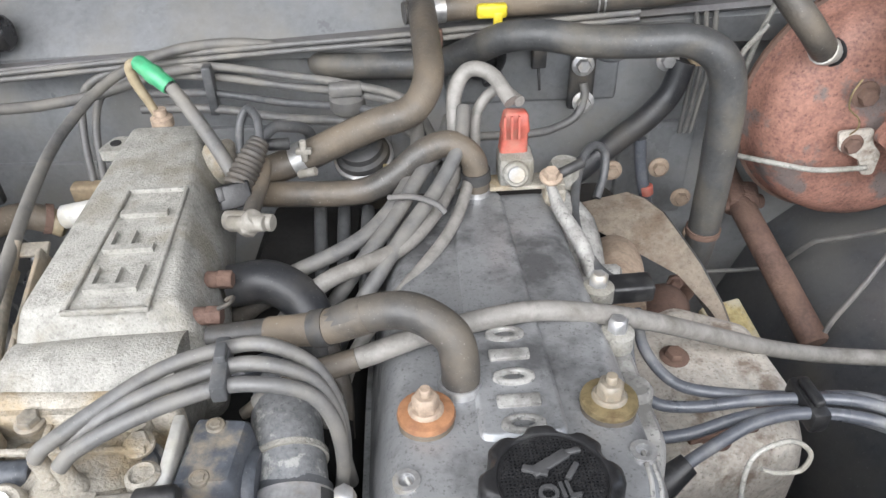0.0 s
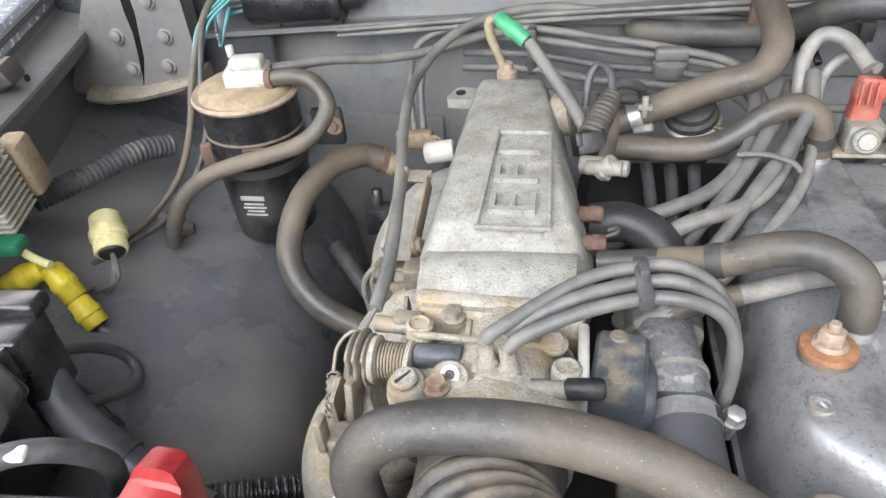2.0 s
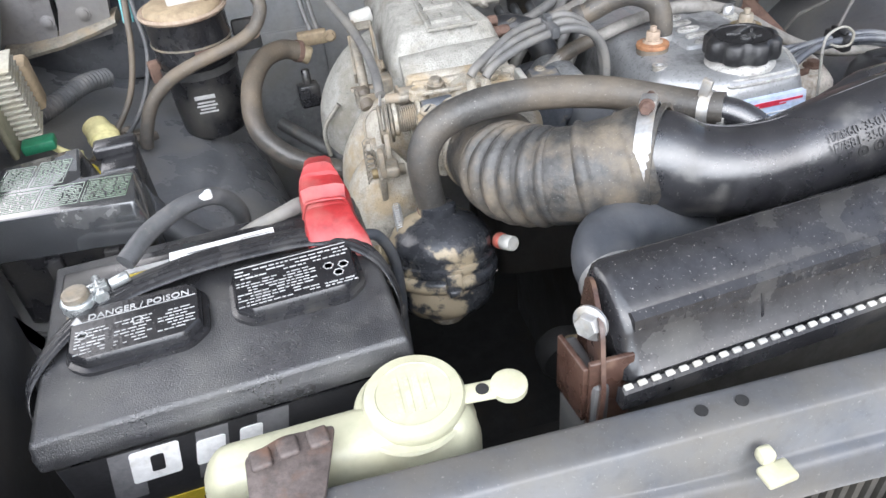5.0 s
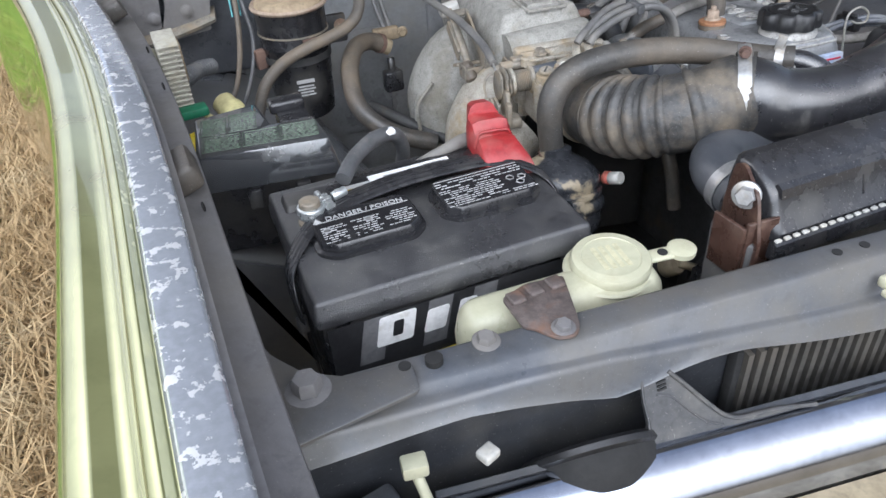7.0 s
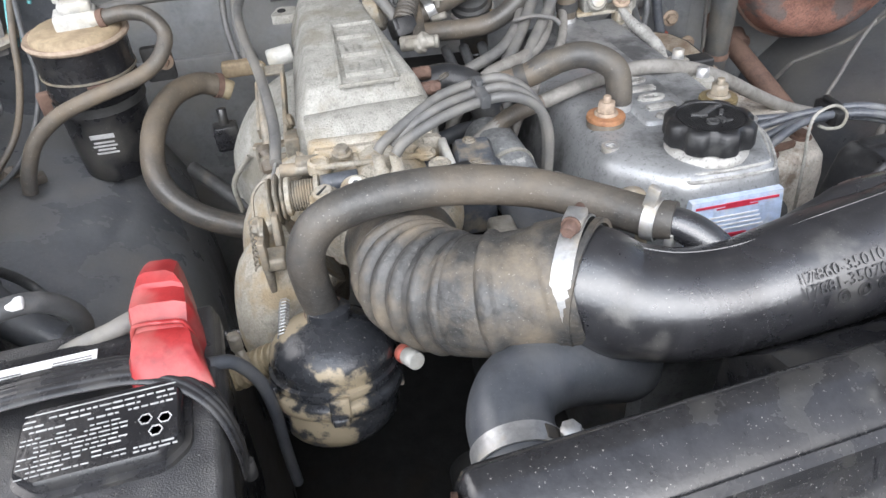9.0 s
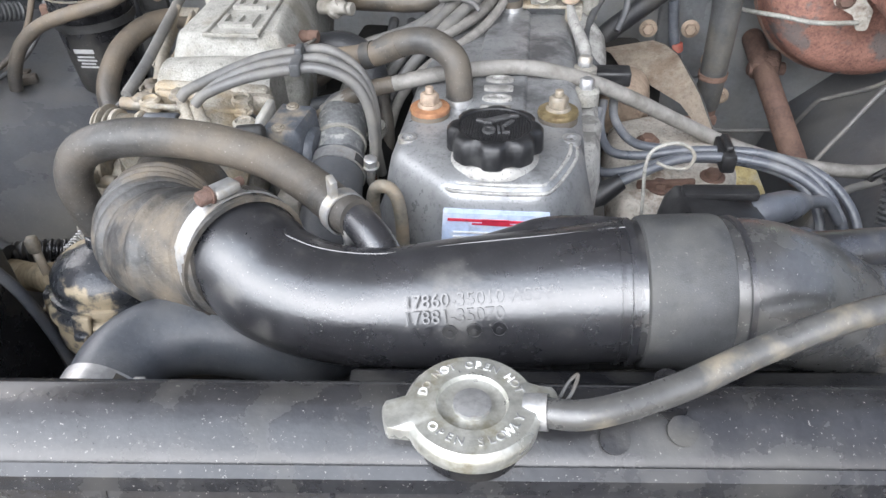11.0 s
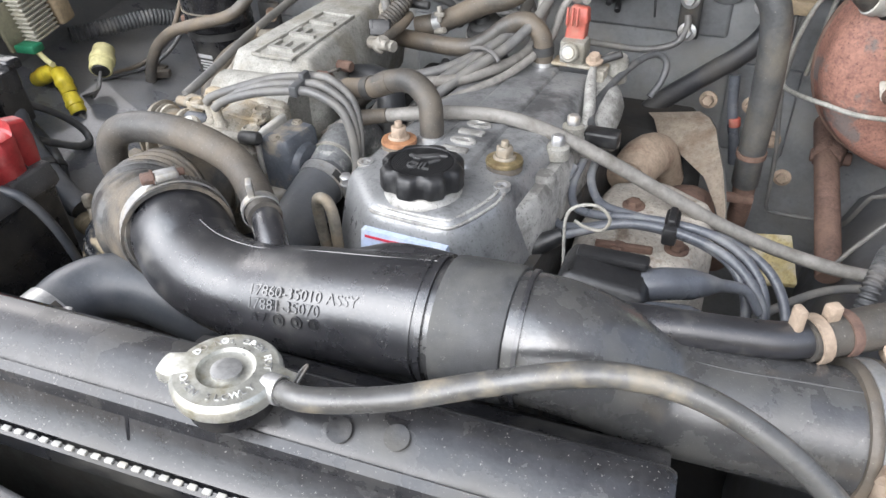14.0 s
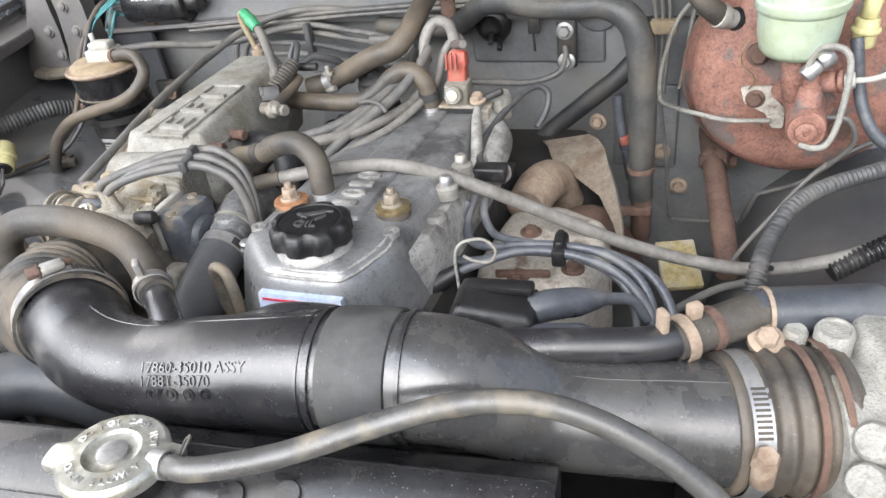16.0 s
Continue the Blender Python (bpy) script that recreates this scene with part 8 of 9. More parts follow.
part("boot", tube([(0.2520, 0.2200, 1.0700), (0.2661, 0.2297, 1.0711), (0.2847, 0.2458, 1.0655), (0.2961, 0.2570, 1.0608), (0.3055, 0.2667, 1.0560), (0.3239, 0.2799, 1.0470), (0.3380, 0.2780, 1.0300)], [0.0125, 0.0130, 0.0125, 0.009, 0.0055, 0.0045, 0.004], 18), WIRE_BLUE, dist, "grey rubber coil boot")
part("boot", tube([(0.2542, 0.1902, 1.0618), (0.2724, 0.1984, 1.0636), (0.2930, 0.2126, 1.0574), (0.3076, 0.2259, 1.0498)], [0.012, 0.0125, 0.012, 0.006], 18), WIRE_BLUE, dist, "grey rubber lead boot")
part("clip_tab", box(DC + Vector((0.035, -0.022, -0.004)), (0.003, 0.008, 0.020), 0.001, 8), ZINC, dist)
dip = thing("dipstick", (0.1785, 0.2596, 0.9959), "looped steel dipstick handle", "dipstick")
part("handle", tube([(0.1797, 0.2483, 0.9856), (0.1774, 0.2535, 1.0455), (0.1751, 0.2579, 1.0839), (0.1810, 0.2620, 1.0980), (0.1990, 0.2660, 1.1020), (0.2110, 0.2640, 1.0940), (0.2071, 0.2600, 1.0839), (0.1930, 0.2580, 1.0840), (0.1830, 0.2580, 1.0880)], 0.0015, 10), ALU, dip)
hose("sensor_lead", [(0.145, 0.437, 1.068), (0.126, 0.455, 1.072), (0.116, 0.50, 1.074), (0.120, 0.55, 1.080), (0.132, 0.595, 1.088), (0.146, 0.617, 1.090), (0.158, 0.622, 1.080), (0.158, 0.612, 1.062), (0.150, 0.595, 1.045)], 0.0042, WIRE_DARK, "thin black sensor lead looping over the shield", "wire", seg=12)
solo("lead_connector", box((0.146, 0.434, 1.070), (0.036, 0.020, 0.016), 0.003, 6), CAPBLACK, "black square lead connector", "connector")
cs = thing("cover_rear_housing", (0.11, 0.53, 1.0), "pale lumpy cast housing at the rear of the cover", "housing")
part("casting", tube([(0.098, 0.56, 1.065), (0.112, 0.53, 1.055), (0.116, 0.49, 1.045), (0.112, 0.46, 1.03)], [0.020, 0.026, 0.024, 0.018], 18), COVER_LIGHT, cs)
part("stub", lathe([(0.014, 0), (0.014, 0.026), (0.012, 0.03)], pose(0.112, 0.572, 1.07), 18), ALU, cs)
part("boss", lathe([(0.012, 0), (0.012, 0.03), (0.009, 0.034)], aim((0.118, 0.48, 1.04), (0.16, 0.47, 1.05)), 16), COVER_LIGHT, cs)

# exhaust side
exh = thing("exhaust_heat_shield", (0.22, 0.40, 0.9), "spotted rusty steel exhaust manifold shield", "heat shield")
part("cover", slab([(0.165, 0.315), (0.262, 0.342), (0.274, 0.395), (0.262, 0.465), (0.205, 0.490), (0.155, 0.465), (0.150, 0.38)], [(0.87, 0.010), (0.970, 0.008), (0.992, 0.004), (1.000, -0.002), (1.003, -0.010)], None, 0.010), SHIELD, exh, smooth=60)
part("hump", tube([(0.160, 0.50, 0.985), (0.166, 0.545, 0.990), (0.172, 0.585, 0.975), (0.18, 0.61, 0.93)], [0.026, 0.027, 0.026, 0.024], 18), RUST_LIGHT, exh)
part("flange", box((0.205, 0.345, 1.008), (0.055, 0.006, 0.008), 0.002, 12), RUST, exh)
for x, y in ((0.20, 0.345), (0.25, 0.37), (0.19, 0.425)):
    part("bolt", hexbolt((x, y, 1.003), (0, 0, 1), 0.008, 0.007, 0.012), RUST, exh)
tong = thing("shaft_heat_shield", (0.20, 0.66, 0.9), "bent tan rusted steel shield blade", "heat shield")
rowsA = [((0.136, 0.660, 0.992), (0.199, 0.668, 1.003)), ((0.148, 0.644, 0.993), (0.214, 0.652, 1.005)), ((0.160, 0.620, 0.988), (0.228, 0.628, 1.004)), ((0.192, 0.596, 0.981), (0.238, 0.600, 0.998)), ((0.234, 0.566, 0.971), (0.254, 0.566, 0.984)), ((0.258, 0.530, 0.957), (0.268, 0.530, 0.964)), ((0.270, 0.508, 0.946), (0.275, 0.508, 0.948))]
bm = bmesh.new()
grid = [[bm.verts.new(Vector(a).lerp(Vector(b), f)) for f in (0, 0.33, 0.67, 1.0)] for a, b in rowsA]
for r0, r1 in zip(grid, grid[1:]):
    for k in range(3):
        bm.faces.new((r0[k], r0[k + 1], r1[k + 1], r1[k]))
bmesh.ops.solidify(bm, geom=bm.faces[:], thickness=0.003)
part("blade", bm, mat("tan_burnt_shield", (0.43, 0.37, 0.30), 0.7, 0.1, (0.34, 0.28, 0.22), (0.24, 0.17, 0.12), 0.60, 0.08, 22, 300, 0.35, 0.25, pit=0.3), tong, smooth=60)
# side face of the tan blade, its shade given as a dark metal colour
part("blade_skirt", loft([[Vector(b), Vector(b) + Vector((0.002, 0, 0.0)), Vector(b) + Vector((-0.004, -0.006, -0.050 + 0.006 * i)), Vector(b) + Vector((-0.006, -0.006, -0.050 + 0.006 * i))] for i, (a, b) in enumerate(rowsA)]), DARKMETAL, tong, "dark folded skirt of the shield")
solo("exhaust_pipe", tube([(0.20, 0.50, 0.95), (0.225, 0.56, 0.93), (0.24, 0.62, 0.87), (0.25, 0.68, 0.78)], 0.026, 20), RUST, "rusty exhaust down pipe", "exhaust pipe")
solo("white_gasket_tab", box((0.330, 0.612, 0.846), (0.052, 0.072, 0.012), 0.003, 20, rx=24), mat("stained_yellow_foam", (0.46, 0.39, 0.20), 0.9, 0, (0.30, 0.22, 0.08), (0.55, 0.52, 0.42), 0.52, 0.1, 30, pit=0.4), "stained yellowish insulation scrap", "insulation")

# steering shaft
sh = thing("steering_shaft", (0.40, 0.60, 0.8), "rust-brown steel steering shaft with joint", "steering shaft")
part("shaft", rod((0.340, 0.80, 0.965), (0.394, 0.56, 0.878), 0.0150, 18), RUST, sh)
part("joint", join(box((0.358, 0.742, 0.942), (0.038, 0.036, 0.032), 0.008, -8, rx=15), rod((0.336, 0.735, 0.938), (0.384, 0.742, 0.938), 0.009)), RUST, sh, "universal joint yoke")

# brake booster with master cylinder
bo = thing("brake_booster", (0.46, 0.74, 0.93), "large rust-pink steel brake booster drum", "brake booster")
BM = aim((0.442, 0.719, 1.087), (0.452, 0.55, 1.087)) @ Matrix.Diagonal((0.94, 0.94, 0.72, 1))
part("drum", lathe([(0.110, 0.0), (0.134, 0.004), (0.139, 0.012), (0.139, 0.020), (0.134, 0.026), (0.132, 0.046), (0.126, 0.066), (0.112, 0.082), (0.090, 0.090), (0.050, 0.094), (0.046, 0.100), (0.001, 0.102)], BM, 56), RUST_PINK, bo, smooth=60)
part("rolled_edge", lathe([(0.139, 0.008), (0.1425, 0.011), (0.1425, 0.017), (0.139, 0.020)], BM, 56), RUST, bo)
for x, z in ((0.396, 1.130), (0.490, 1.045)):
    part("stud_nut", hexbolt((x, 0.634, z), (0.05, -1, 0), 0.009, 0.010, 0.013), RUST, bo)
    part("nut_washer", lathe([(0.013, 0), (0.013, 0.002), (0.010, 0.0025)], aim((x, 0.637, z), (x + 0.01, 0.53, z)), 20), RUST_PINK, bo)
bk = part("line_bracket", slab([(-0.020, 0.014), (0.014, 0.016), (0.018, 0.0), (0.030, -0.012), (0.030, -0.036), (0.018, -0.036), (0.010, -0.018), (-0.014, -0.006)], [(0, 0), (0.0035, 0)], pose(0.401, 0.634, 1.079, 90, 0, 4), 0.004), SHIELD, bo, "pale plated line bracket")
part("bracket_nut", hexbolt((0.398, 0.631, 1.079), (0, -1, 0), 0.008, 0.007, 0.011), RUST, bk)
part("tag_wire", tube([(0.385, 0.628, 1.148), (0.379, 0.626, 1.135), (0.381, 0.626, 1.120), (0.392, 0.625, 1.110), (0.395, 0.625, 1.100), (0.390, 0.626, 1.092)], 0.0009, 6), BRASS, bo, "thin twisted brass wire")
cv = part("check_valve", join(rod((0.372, 0.665, 1.157), (0.350, 0.646, 1.169), 0.0105, 18), lathe([(0.012, 0.0), (0.0135, 0.002), (0.0135, 0.012), (0.011, 0.014)], aim((0.358, 0.652, 1.165), (0.330, 0.630, 1.180)), 12)), WHITEP, bo, "dusty white check valve")
part("valve_grommet", lathe([(0.014, -0.004), (0.014, 0.004), (0.011, 0.007)], aim((0.368, 0.664, 1.159), (0.340, 0.640, 1.174)), 18), CAPBLACK, cv)
hose("booster_vacuum_hose", [(0.352, 0.647, 1.168), (0.340, 0.640, 1.181), (0.326, 0.640, 1.197), (0.311, 0.650, 1.214), (0.29, 0.67, 1.24)], 0.0125, RUBBER, "thick rubber brake vacuum hose", seg=18)
mc = thing("brake_master_cylinder", (0.45, 0.58, 1.0), "pinkish rusty brake master cylinder with fluid reservoir", "master cylinder")
part("mount_flange", slab([(-0.034, -0.018), (0.034, -0.018), (0.034, 0.018), (-0.034, 0.018)], [(0, 0), (0.008, -0.001)], pose(0.448, 0.628, 1.087, 90, 30, 2), 0.012), RUST_PINK, mc, "cast mounting flange")
part("cylinder", tube([(0.448, 0.628, 1.088), (0.449, 0.59, 1.087), (0.450, 0.548, 1.086), (0.450, 0.541, 1.086)], [0.023, 0.0195, 0.0195, 0.017], 24), RUST_PINK, mc)
part("front_plug", lathe([(0.0105, 0), (0.0105, 0.004), (0.0085, 0.0055), (0.003, 0.0055), (0.0028, 0.003)], aim((0.450, 0.541, 1.085), (0.450, 0.50, 1.085)), 20), RUST_PINK, mc)
part("upright_port", lathe([(0.0125, 0), (0.0125, 0.030), (0.0105, 0.033), (0.0105, 0.037), (0.0075, 0.038), (0.0070, 0.050)], pose(0.449, 0.566, 1.087), 18), RUST_PINK, mc)
part("side_outlet", join(rod((0.452, 0.585, 1.118), (0.474, 0.577, 1.126), 0.011, 16), rod((0.474, 0.577, 1.126), (0.479, 0.576, 1.127), 0.013, 6)), RUST_PINK, mc, "threaded side outlet")
part("outlet_nut", join(rod((0.479, 0.575, 1.126), (0.489, 0.574, 1.128), 0.0085, 6), tube([(0.486, 0.574, 1.127), (0.505, 0.574, 1.130), (0.53, 0.578, 1.140)], 0.0032, 10)), WHITEP, mc, "pale pipe nut")
RM = pose(0.4305, 0.586, 0)
part("neck", rod((0.440, 0.590, 1.10), (0.432, 0.586, 1.152), 0.016, 18), RUST_PINK, mc)
res = part("reservoir", lathe([(0.020, 1.150), (0.031, 1.152), (0.0355, 1.158), (0.0385, 1.172), (0.0405, 1.196), (0.043, 1.198), (0.044, 1.201), (0.044, 1.207), (0.0415, 1.209), (0.0415, 1.24)], RM, 40), RESGREEN, mc, "cloudy pale green fluid reservoir")
part("reservoir_cap", lathe([(0.043, 1.232), (0.045, 1.234), (0.045, 1.258), (0.042, 1.262), (0.001, 1.263)], RM, 36), CREAM, res, "cream screw cap")
part("banjo", join(rod((0.441, 0.553, 1.138), (0.452, 0.560, 1.150), 0.0085, 14), rod((0.452, 0.560, 1.150), (0.463, 0.567, 1.158), 0.0105, 6)), ZINC, mc)
part("brake_pipe", tube([(0.446, 0.541, 1.070), (0.458, 0.537, 1.069), (0.470, 0.536, 1.074), (0.477, 0.539, 1.095), (0.480, 0.545, 1.130), (0.479, 0.550, 1.156), (0.473, 0.554, 1.166), (0.462, 0.555, 1.169), (0.450, 0.555, 1.166), (0.444, 0.554, 1.152), (0.441, 0.554, 1.142)], 0.0033, 12), ALU, mc, "bent pale brake pipe")
solo("warning_switch", join(rod((0.493, 0.620, 1.146), (0.494, 0.620, 1.176), 0.0115, 18), rod((0.4935, 0.620, 1.160), (0.494, 0.620, 1.167), 0.0145, 18), rod((0.494, 0.620, 1.176), (0.496, 0.621, 1.195), 0.0085, 14)), PALEYELLOW, "pale yellow brake fluid level plug", "plug")
hose("clutch_hose", [(0.486, 0.605, 1.160), (0.490, 0.60, 1.140), (0.494, 0.60, 1.12), (0.502, 0.59, 1.092), (0.518, 0.58, 1.066), (0.541, 0.58, 1.052), (0.59, 0.59, 1.04)], 0.0062, WIRE_BLUE, "slate rubber clutch hose")
for pts in ([(0.319, 0.700, 1.173), (0.301, 0.700, 1.146), (0.291, 0.700, 1.115), (0.284, 0.700, 1.078), (0.284, 0.700, 1.047), (0.296, 0.680, 1.044), (0.340, 0.636, 1.054), (0.373, 0.628, 1.052), (0.418, 0.626, 1.055)],
            [(0.284, 0.702, 1.045), (0.288, 0.705, 1.005), (0.296, 0.710, 0.944), (0.300, 0.714, 0.875), (0.302, 0.715, 0.856), (0.315, 0.714, 0.851), (0.385, 0.702, 0.865), (0.399, 0.695, 0.872), (0.414, 0.664, 0.932), (0.424, 0.655, 0.944), (0.463, 0.620, 0.984), (0.494, 0.588, 1.040), (0.499, 0.577, 1.065), (0.488, 0.570, 1.087), (0.467, 0.570, 1.088)],
            [(0.33, 0.715, 1.20), (0.318, 0.715, 1.15), (0.312, 0.718, 1.10), (0.306, 0.72, 1.05)],
            [(0.395, 0.555, 0.90), (0.403, 0.560, 0.916), (0.424, 0.570, 0.948), (0.474, 0.600, 1.011), (0.535, 0.620, 1.047), (0.60, 0.64, 1.07)]):
    hose("brake_line", pts, 0.0028, ALU if pts[0][2] > 1.1 else WIRE, "pale steel brake line", "brake line", group="brake lines")
solo("line_junction", box((0.280, 0.742, 1.124), (0.034, 0.016, 0.018), 0.003, 2), OLIVETAN, "plated brake line junction block", "junction")
for i in range(3):
    hose("firewall_pipe", [(0.262 + i * 0.010, 0.745, 1.172), (0.268 + i * 0.009, 0.745, 1.14), (0.270 + i * 0.008, 0.745, 1.10), (0.270 + i * 0.006, 0.748, 1.03)], 0.0026, WIRE, "thin steel pipe down the firewall", "pipe", group="pipes down the firewall")
hose("engine_bay_conduit", [(0.418, 0.375, 0.96), (0.419, 0.39, 0.99), (0.422, 0.41, 1.006), (0.428, 0.44, 1.014), (0.445, 0.48, 1.031), (0.475, 0.52, 1.034), (0.525, 0.56, 1.036), (0.561, 0.59, 1.035), (0.62, 0.62, 1.03)], 0.0078, WIRE_DARK, "black corrugated conduit with tie", "conduit", ribs=(0.0055, 0.0012))
hose("fender_conduit", [(0.49, 0.47, 0.965), (0.54, 0.50, 0.985), (0.60, 0.54, 1.0)], 0.010, PLASTIC, "black corrugated conduit on the fender", "conduit", ribs=(0.0055, 0.0012))
hose("fender_lead", [(0.335, 0.33, 0.98), (0.36, 0.38, 0.97), (0.39, 0.42, 0.965), (0.43, 0.45, 0.96)], 0.0042, WIRE, "thin grey rubber lead to loom", "wire")
solo("cable_tie", tube([(0.418, 0.448, 0.958), (0.420, 0.440, 0.972), (0.432, 0.446, 0.978), (0.434, 0.458, 0.968), (0.424, 0.46, 0.958)], 0.0032, 8), CAPBLACK, "black plastic cable tie on loom", "cable tie")
for x, y, z in ((0.196, 0.735, 0.989), (0.251, 0.738, 0.990), (0.151, 0.738, 1.118), (0.154, 0.732, 1.078), (0.240, 0.740, 1.121), (0.285, 0.742, 0.945), (0.31, 0.745, 0.89)):
    solo("firewall_bolt", hexbolt((x, y, z), (0, -1, 0.1), 0.008, 0.008, 0.012), RUST_LIGHT if z < 1 else ZINC, "dull grey bolt in the firewall", "bolt", "bolts in the firewall")
hose("clutch_line_cap", [(0.223, 0.735, 1.03), (0.227, 0.730, 1.0), (0.233, 0.724, 0.972), (0.240, 0.722, 0.945), (0.246, 0.722, 0.91)], 0.0072, WIRE_BLUE, "slate wire sleeve on the firewall", "wire")
solo("red_crimp", rod((0.235, 0.7225, 0.976), (0.2375, 0.7215, 0.964), 0.0078, 14), REDCON, "red crimp on a wire", "crimp")
solo("firewall_grommet", join(lathe([(0.025, 0), (0.027, 0.004), (0.023, 0.012), (0.016, 0.016), (0.014, 0.010)], aim((0.044, 0.757, 1.122), (0.05, 0.6, 1.118)), 26), rod((0.045, 0.742, 1.112), (0.049, 0.722, 1.105), 0.0042), rod((0.057, 0.742, 1.104), (0.061, 0.724, 1.096), 0.0042)), CAPBLACK, "black rubber firewall grommet with two nipples", "grommet")
hose("heater_valve_cable", [(0.152, 0.733, 1.10), (0.154, 0.728, 1.085), (0.145, 0.722, 1.066), (0.120, 0.71, 1.058), (0.095, 0.70, 1.058), (0.06, 0.69, 1.062), (0.02, 0.68, 1.066)], 0.0045, WIRE, "grey sleeved cable on the firewall", "cable")
solo("cable_mount", box((0.152, 0.745, 1.098), (0.028, 0.010, 0.068), 0.010, 2), DARKMETAL, "bolted cable mounting plate", "plate")
solo("wire_clamp_plate", join(box((0.105, 0.748, 1.122), (0.016, 0.008, 0.022), 0.002, 12), rod((0.105, 0.744, 1.112), (0.107, 0.742, 1.088), 0.0016)), DARKMETAL, "small dark clip with a hanging wire", "clip")

# ---- air meter side ----
meter = thing("air_flow_meter", (0.54, 0.20, 0.95), "cast aluminium air flow meter box", "air flow meter")
AM = pose(0.549, 0.220, 1.043, 0, 8, 24)
bm = slab([(-0.075, -0.07), (0.09, -0.07), (0.09, 0.055), (-0.06, 0.055), (-0.075, 0.03)], [(-0.12, 0.0), (0.040, 0.0), (0.050, -0.003), (0.054, -0.008)], AM, 0.010)
part("housing", bm, ALU, meter)
bm = lathe([(0.052, -0.02), (0.052, 0.03)], AM @ pose(-0.085, -0.01, -0.01, 0, 90, 0), 32)
part("inlet_collar", bm, ALU, meter)
for u, v in ((-0.066, -0.064), (-0.066, 0.036), (-0.04, -0.078), (-0.03, -0.08)):
    for w in (0.0, -0.05):
        bm = lathe([(0.009, 0), (0.009, 0.010), (0.006, 0.013)], AM @ pose(u, -0.068, w - 0.01, 90, 0, 0), 14)
        part("boss", bm, ALU, meter) if u < -0.035 and v < 0 else bm.free()
part("ear", lathe([(0.0125, 1.06), (0.0125, 1.105), (0.0110, 1.108), (0.0095, 1.108), (0.0090, 1.1065), (0.001, 1.1065)], pose(0.467, 0.208, 0), 28), ALU, meter)
part("ear", lathe([(0.008, 1.06), (0.008, 1.100), (0.0065, 1.103)], pose(0.444, 0.208, 0), 20), ALU, meter)
for q in ((0.489, 0.135, 1.087), (0.486, 0.115, 1.073)):
    part("boss", lathe([(0.0125, -0.03), (0.0125, 0.0), (0.010, 0.003), (0.001, 0.0035)], aim(q, Vector(q) + Vector((-0.35, -0.5, 0.7))), 22), ALU, meter)
b2 = thing("meter_hose", (0.4533, 0.1771, 0.9890), "brown dusted ribbed rubber hose to the air meter", "intake hose")
mh = curve([(0.4009, 0.1548, 1.0561), (0.4269, 0.1658, 1.0531), (0.4507, 0.1752, 1.0514), (0.4764, 0.1853, 1.0509)], 16)
part("hose_body", tube(mh, [0.0465 + 0.004 * (i / len(mh)) + 0.0016 * math.sin(i * 0.75) for i in range(len(mh))], 40, 1), RUBBER_TAN, b2)
wd = Vector((0.92, 0.38, -0.09))
cl = part("clamp_band", band((0.4139, 0.1599, 1.0541), wd, 0.0478, 0.013, 0.0012, 40), ZINC, b2, "bright slotted clamp band")
for i in range(10):
    a = radians(252 + i * 4.0)
    d = wd.normalized()
    up_ = Vector((0, 0, 1)) - d * d.z
    up_.normalize()
    sd = d.cross(up_)
    n = up_ * math.cos(a + 2.2) + sd * math.sin(a + 2.2)
    bm = box((0, 0, 0), (0.0016, 0.009, 0.0008), 0)
    bm.transform(Matrix.Translation(Vector((0.4139, 0.1599, 1.0541)) + n * 0.0492) @ Matrix((d.cross(n), d, n)).transposed().to_4x4())
    part("slot", bm, DARKMETAL, cl, smooth=0)
d = wd.normalized()
n = Vector((0.38, -0.92, 0)).normalized() * 0.93 + Vector((0, 0, 0.36))
sp_ = Vector((0.4139, 0.1599, 1.0541)) + n * 0.052
part("clamp_screw", join(lathe([(0.0085, -0.004), (0.0085, 0.004), (0.0070, 0.006), (0.0065, 0.009)], aim(sp_, sp_ + Vector((0.10, -0.25, 0.9))), 6), rod(sp_ - Vector((0, 0, 0.020)), sp_, 0.0075, 14)), RUST_LIGHT, cl, "rusty clamp screw")
for f in (0.62, 0.80):
    p = mh[int(f * (len(mh) - 1))]
    part("wire_clamp", band(p, wd, 0.0505 + 0.003 * f, 0.0045, 0.0018, 40), RUST, b2, "rusty wire clamp")
part("bracket_bolt", join(hexbolt((0.4266, 0.1988, 1.0966), (0.1, -0.4, 1), 0.008, 0.008, 0.012), box((0.4285, 0.2027, 1.0887), (0.026, 0.018, 0.008), 0.003, 20)), RUST_LIGHT, b2, "rusty clamp bolt")
hose("idle_air_pipe", [(0.2286, 0.1117, 1.1135), (0.2569, 0.1235, 1.1150), (0.2918, 0.1375, 1.1140), (0.3281, 0.1530, 1.1095), (0.3560, 0.1660, 1.1060), (0.3800, 0.1850, 1.1030)], [0.018, 0.0155, 0.0130, 0.0125, 0.0125, 0.0125], DUCT, "black plastic idle air pipe", "pipe", seg=20)
ih = hose("idle_air_hose", [(0.3690, 0.1740, 1.1040), (0.3900, 0.1950, 1.1020), (0.4050, 0.2090, 1.1010), (0.4190, 0.2210, 1.1000), (0.4410, 0.2310, 1.0990)], [0.0138, 0.0142, 0.0148, 0.0150, 0.015], RUBBER, "thick dusty rubber idle air hose", clamps=((1, "rust"),), seg=24)
part("joint_sleeve", tube([(0.4220, 0.2230, 1.1000), (0.4260, 0.2250, 1.1000), (0.4590, 0.2370, 1.0980), (0.4960, 0.2500, 1.0960)], [0.0168, 0.0172, 0.0176, 0.0180], 24), RUBBER_CLEAN, ih, "thicker smooth rubber sleeve")
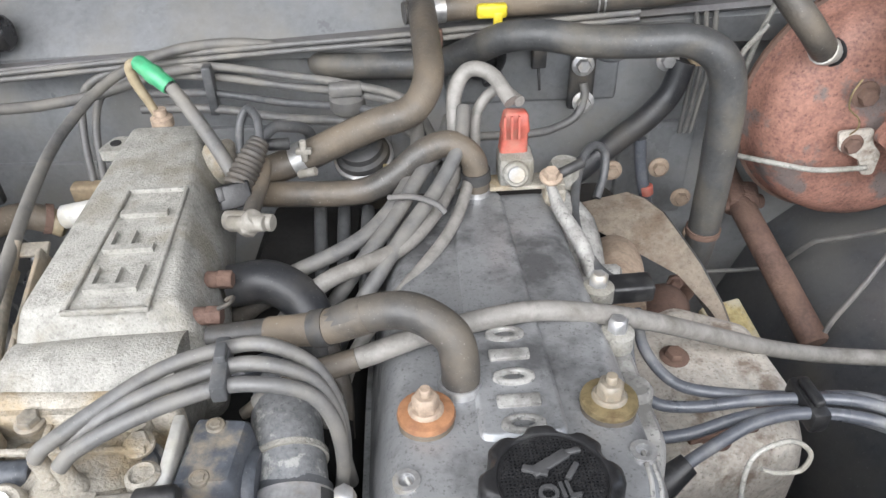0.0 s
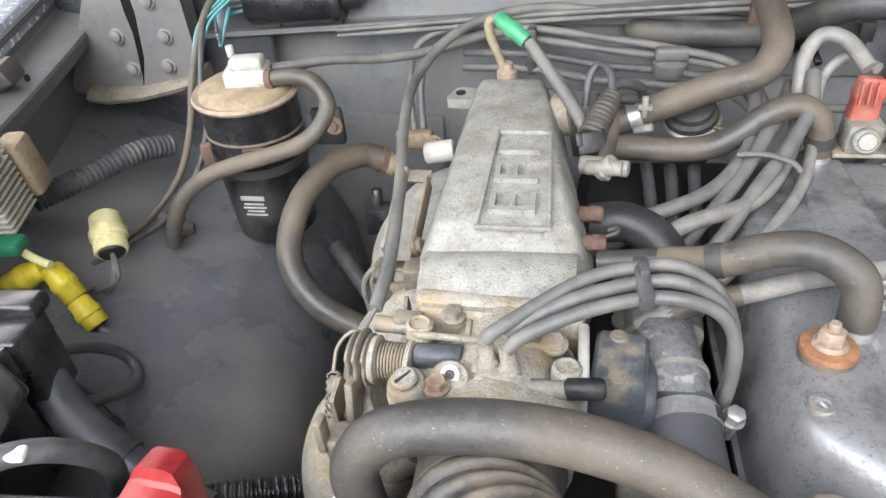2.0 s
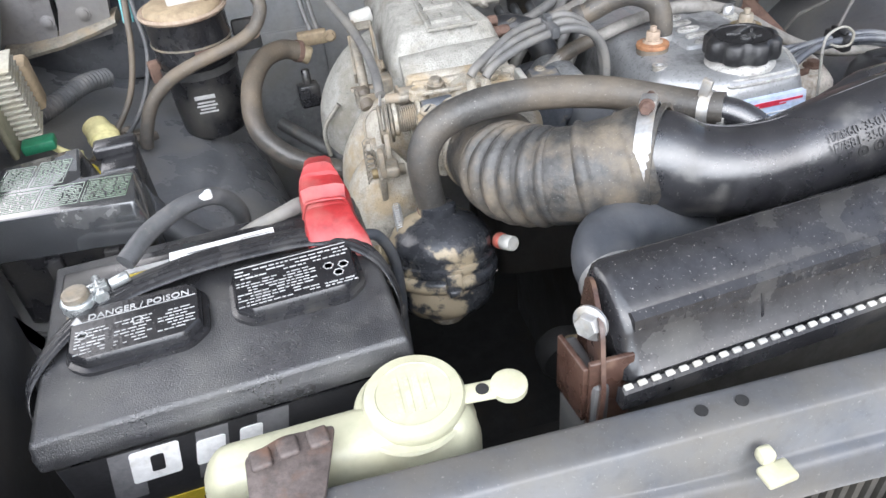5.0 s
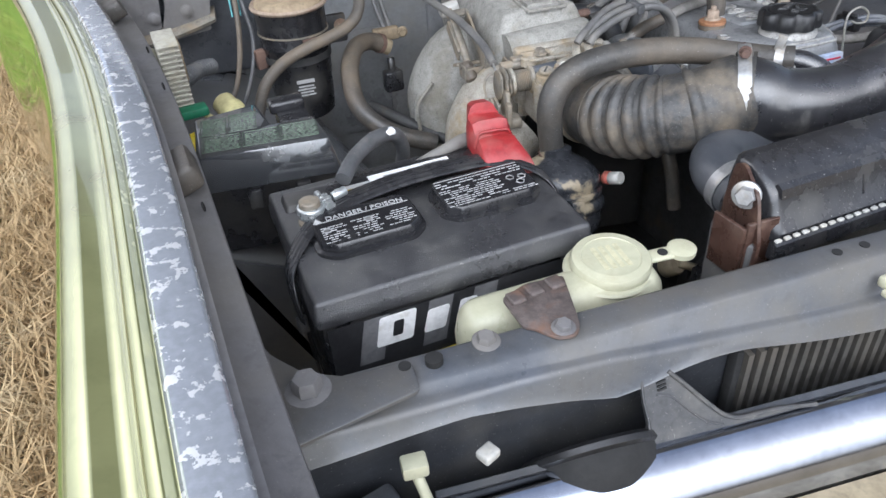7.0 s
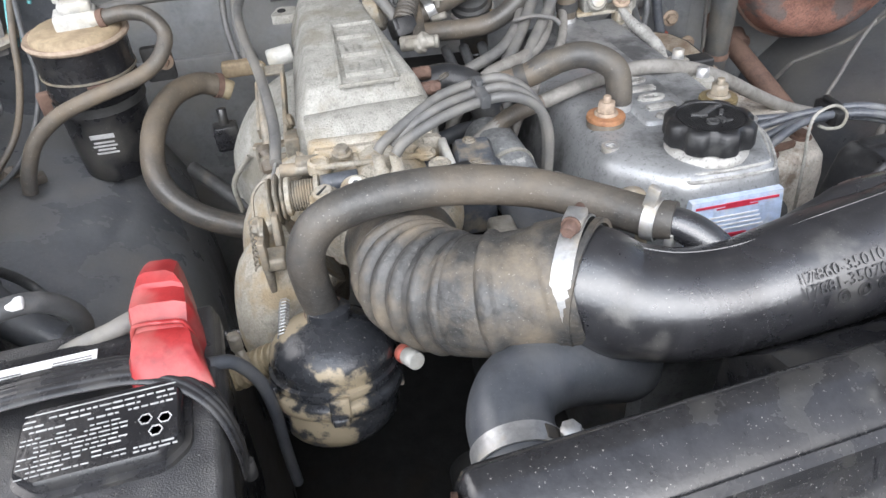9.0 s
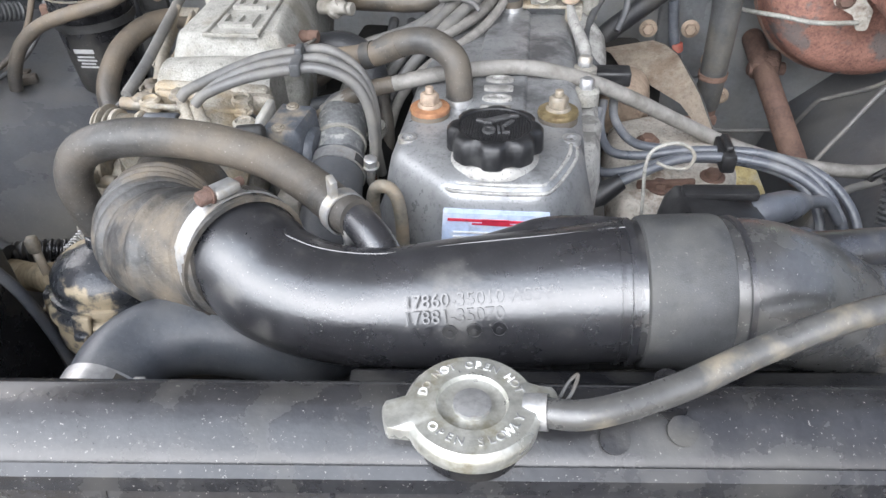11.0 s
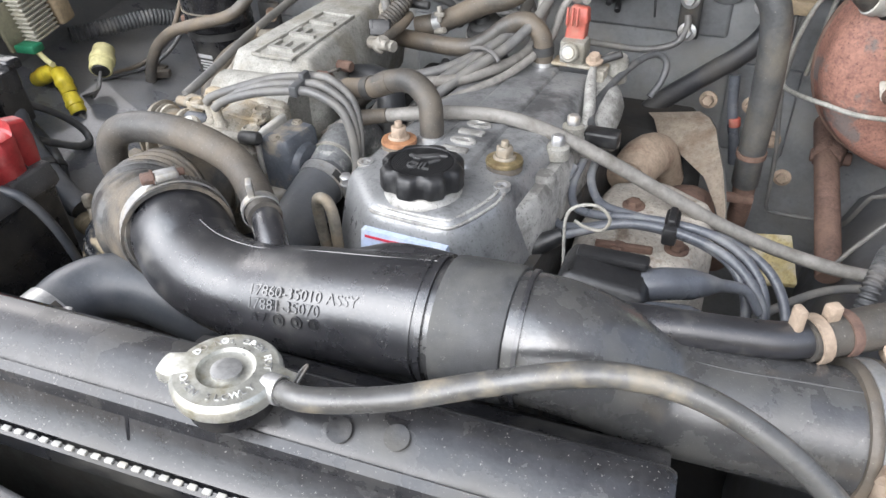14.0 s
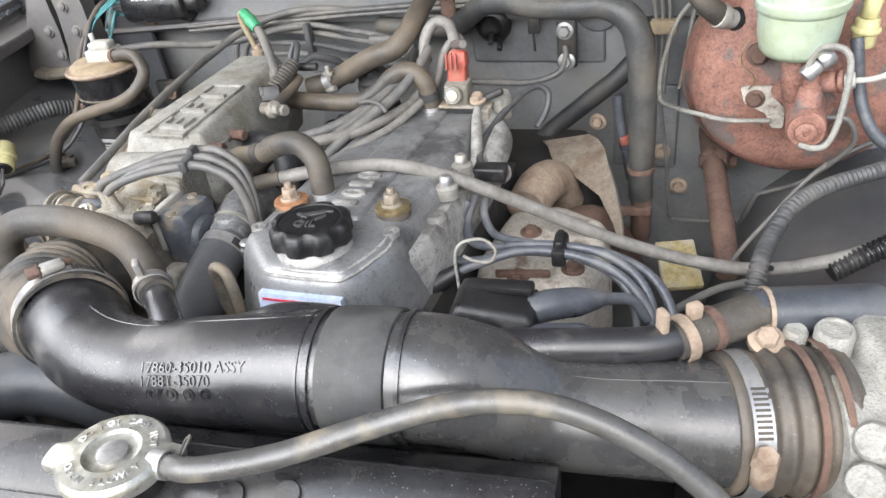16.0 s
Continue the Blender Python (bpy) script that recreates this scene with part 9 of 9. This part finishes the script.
part("sleeve_wire", band((0.4240, 0.2240, 1.1000), Vector((0.4590, 0.2370, 1.0980)) - Vector((0.4220, 0.2230, 1.1000)), 0.0172, 0.003, 0.0012, 32), RUST_LIGHT, ih, "pale wire ring")
part("pipe_end", tube([(0.4920, 0.2490, 1.0960), (0.5250, 0.2580, 1.0950), (0.5680, 0.2750, 1.0900)], [0.0150, 0.0150, 0.0150], 20), DUCT, ih)
solo("pinch_clamp", join(band((0.374, 0.179, 1.1036), (0.70, 0.68, 0), 0.0150, 0.008, 0.0016), box((0.362, 0.170, 1.124), (0.006, 0.010, 0.018), 0.002, 40), box((0.380, 0.188, 1.122), (0.010, 0.008, 0.012), 0.002, 40)), RUST_LIGHT, "tan pinch clamp on the air hose", "clamp")

# low clutter in the dark gap
solo("lower_pulley", lathe([(0.02, 0), (0.075, 0.002), (0.078, 0.012), (0.070, 0.016), (0.078, 0.02), (0.078, 0.03), (0.02, 0.034)], aim((-0.02, 0.13, 0.80), (-0.02, 0.0, 0.80)), 36), DARKMETAL, "greasy dark engine pulley", "pulley")
solo("belt_tensioner", join(rod((-0.15, 0.12, 0.86), (-0.15, 0.09, 0.86), 0.03, 20), box((-0.12, 0.12, 0.82), (0.05, 0.02, 0.09), 0.006)), SHADED_GRIME, "greasy dark belt tensioner pulley", "pulley")
solo("copper_fitting", join(rod((-0.155, 0.075, 0.90), (-0.148, 0.06, 0.915), 0.013, 14), rod((-0.148, 0.06, 0.915), (-0.125, 0.058, 0.905), 0.005)), TANPIPE, "worn tan pipe fitting down in the gap", "fitting")
solo("cross_bar", box((-0.25, 0.02, 0.82), (0.34, 0.03, 0.04), 0.01, 5), SHADED_GRIME, "dark crossmember below the engine", "crossmember")
solo("white_capped_hose_end", rod((-0.205, 0.135, 1.0), (-0.198, 0.122, 1.006), 0.0075, 16), WHITEP, "dusty white cap on a rubber hose", "cap")
solo("pink_ring", rod((-0.209, 0.142, 0.998), (-0.205, 0.135, 1.0), 0.008, 16), REDCON, "pinkish ring round a hose end", "ring")
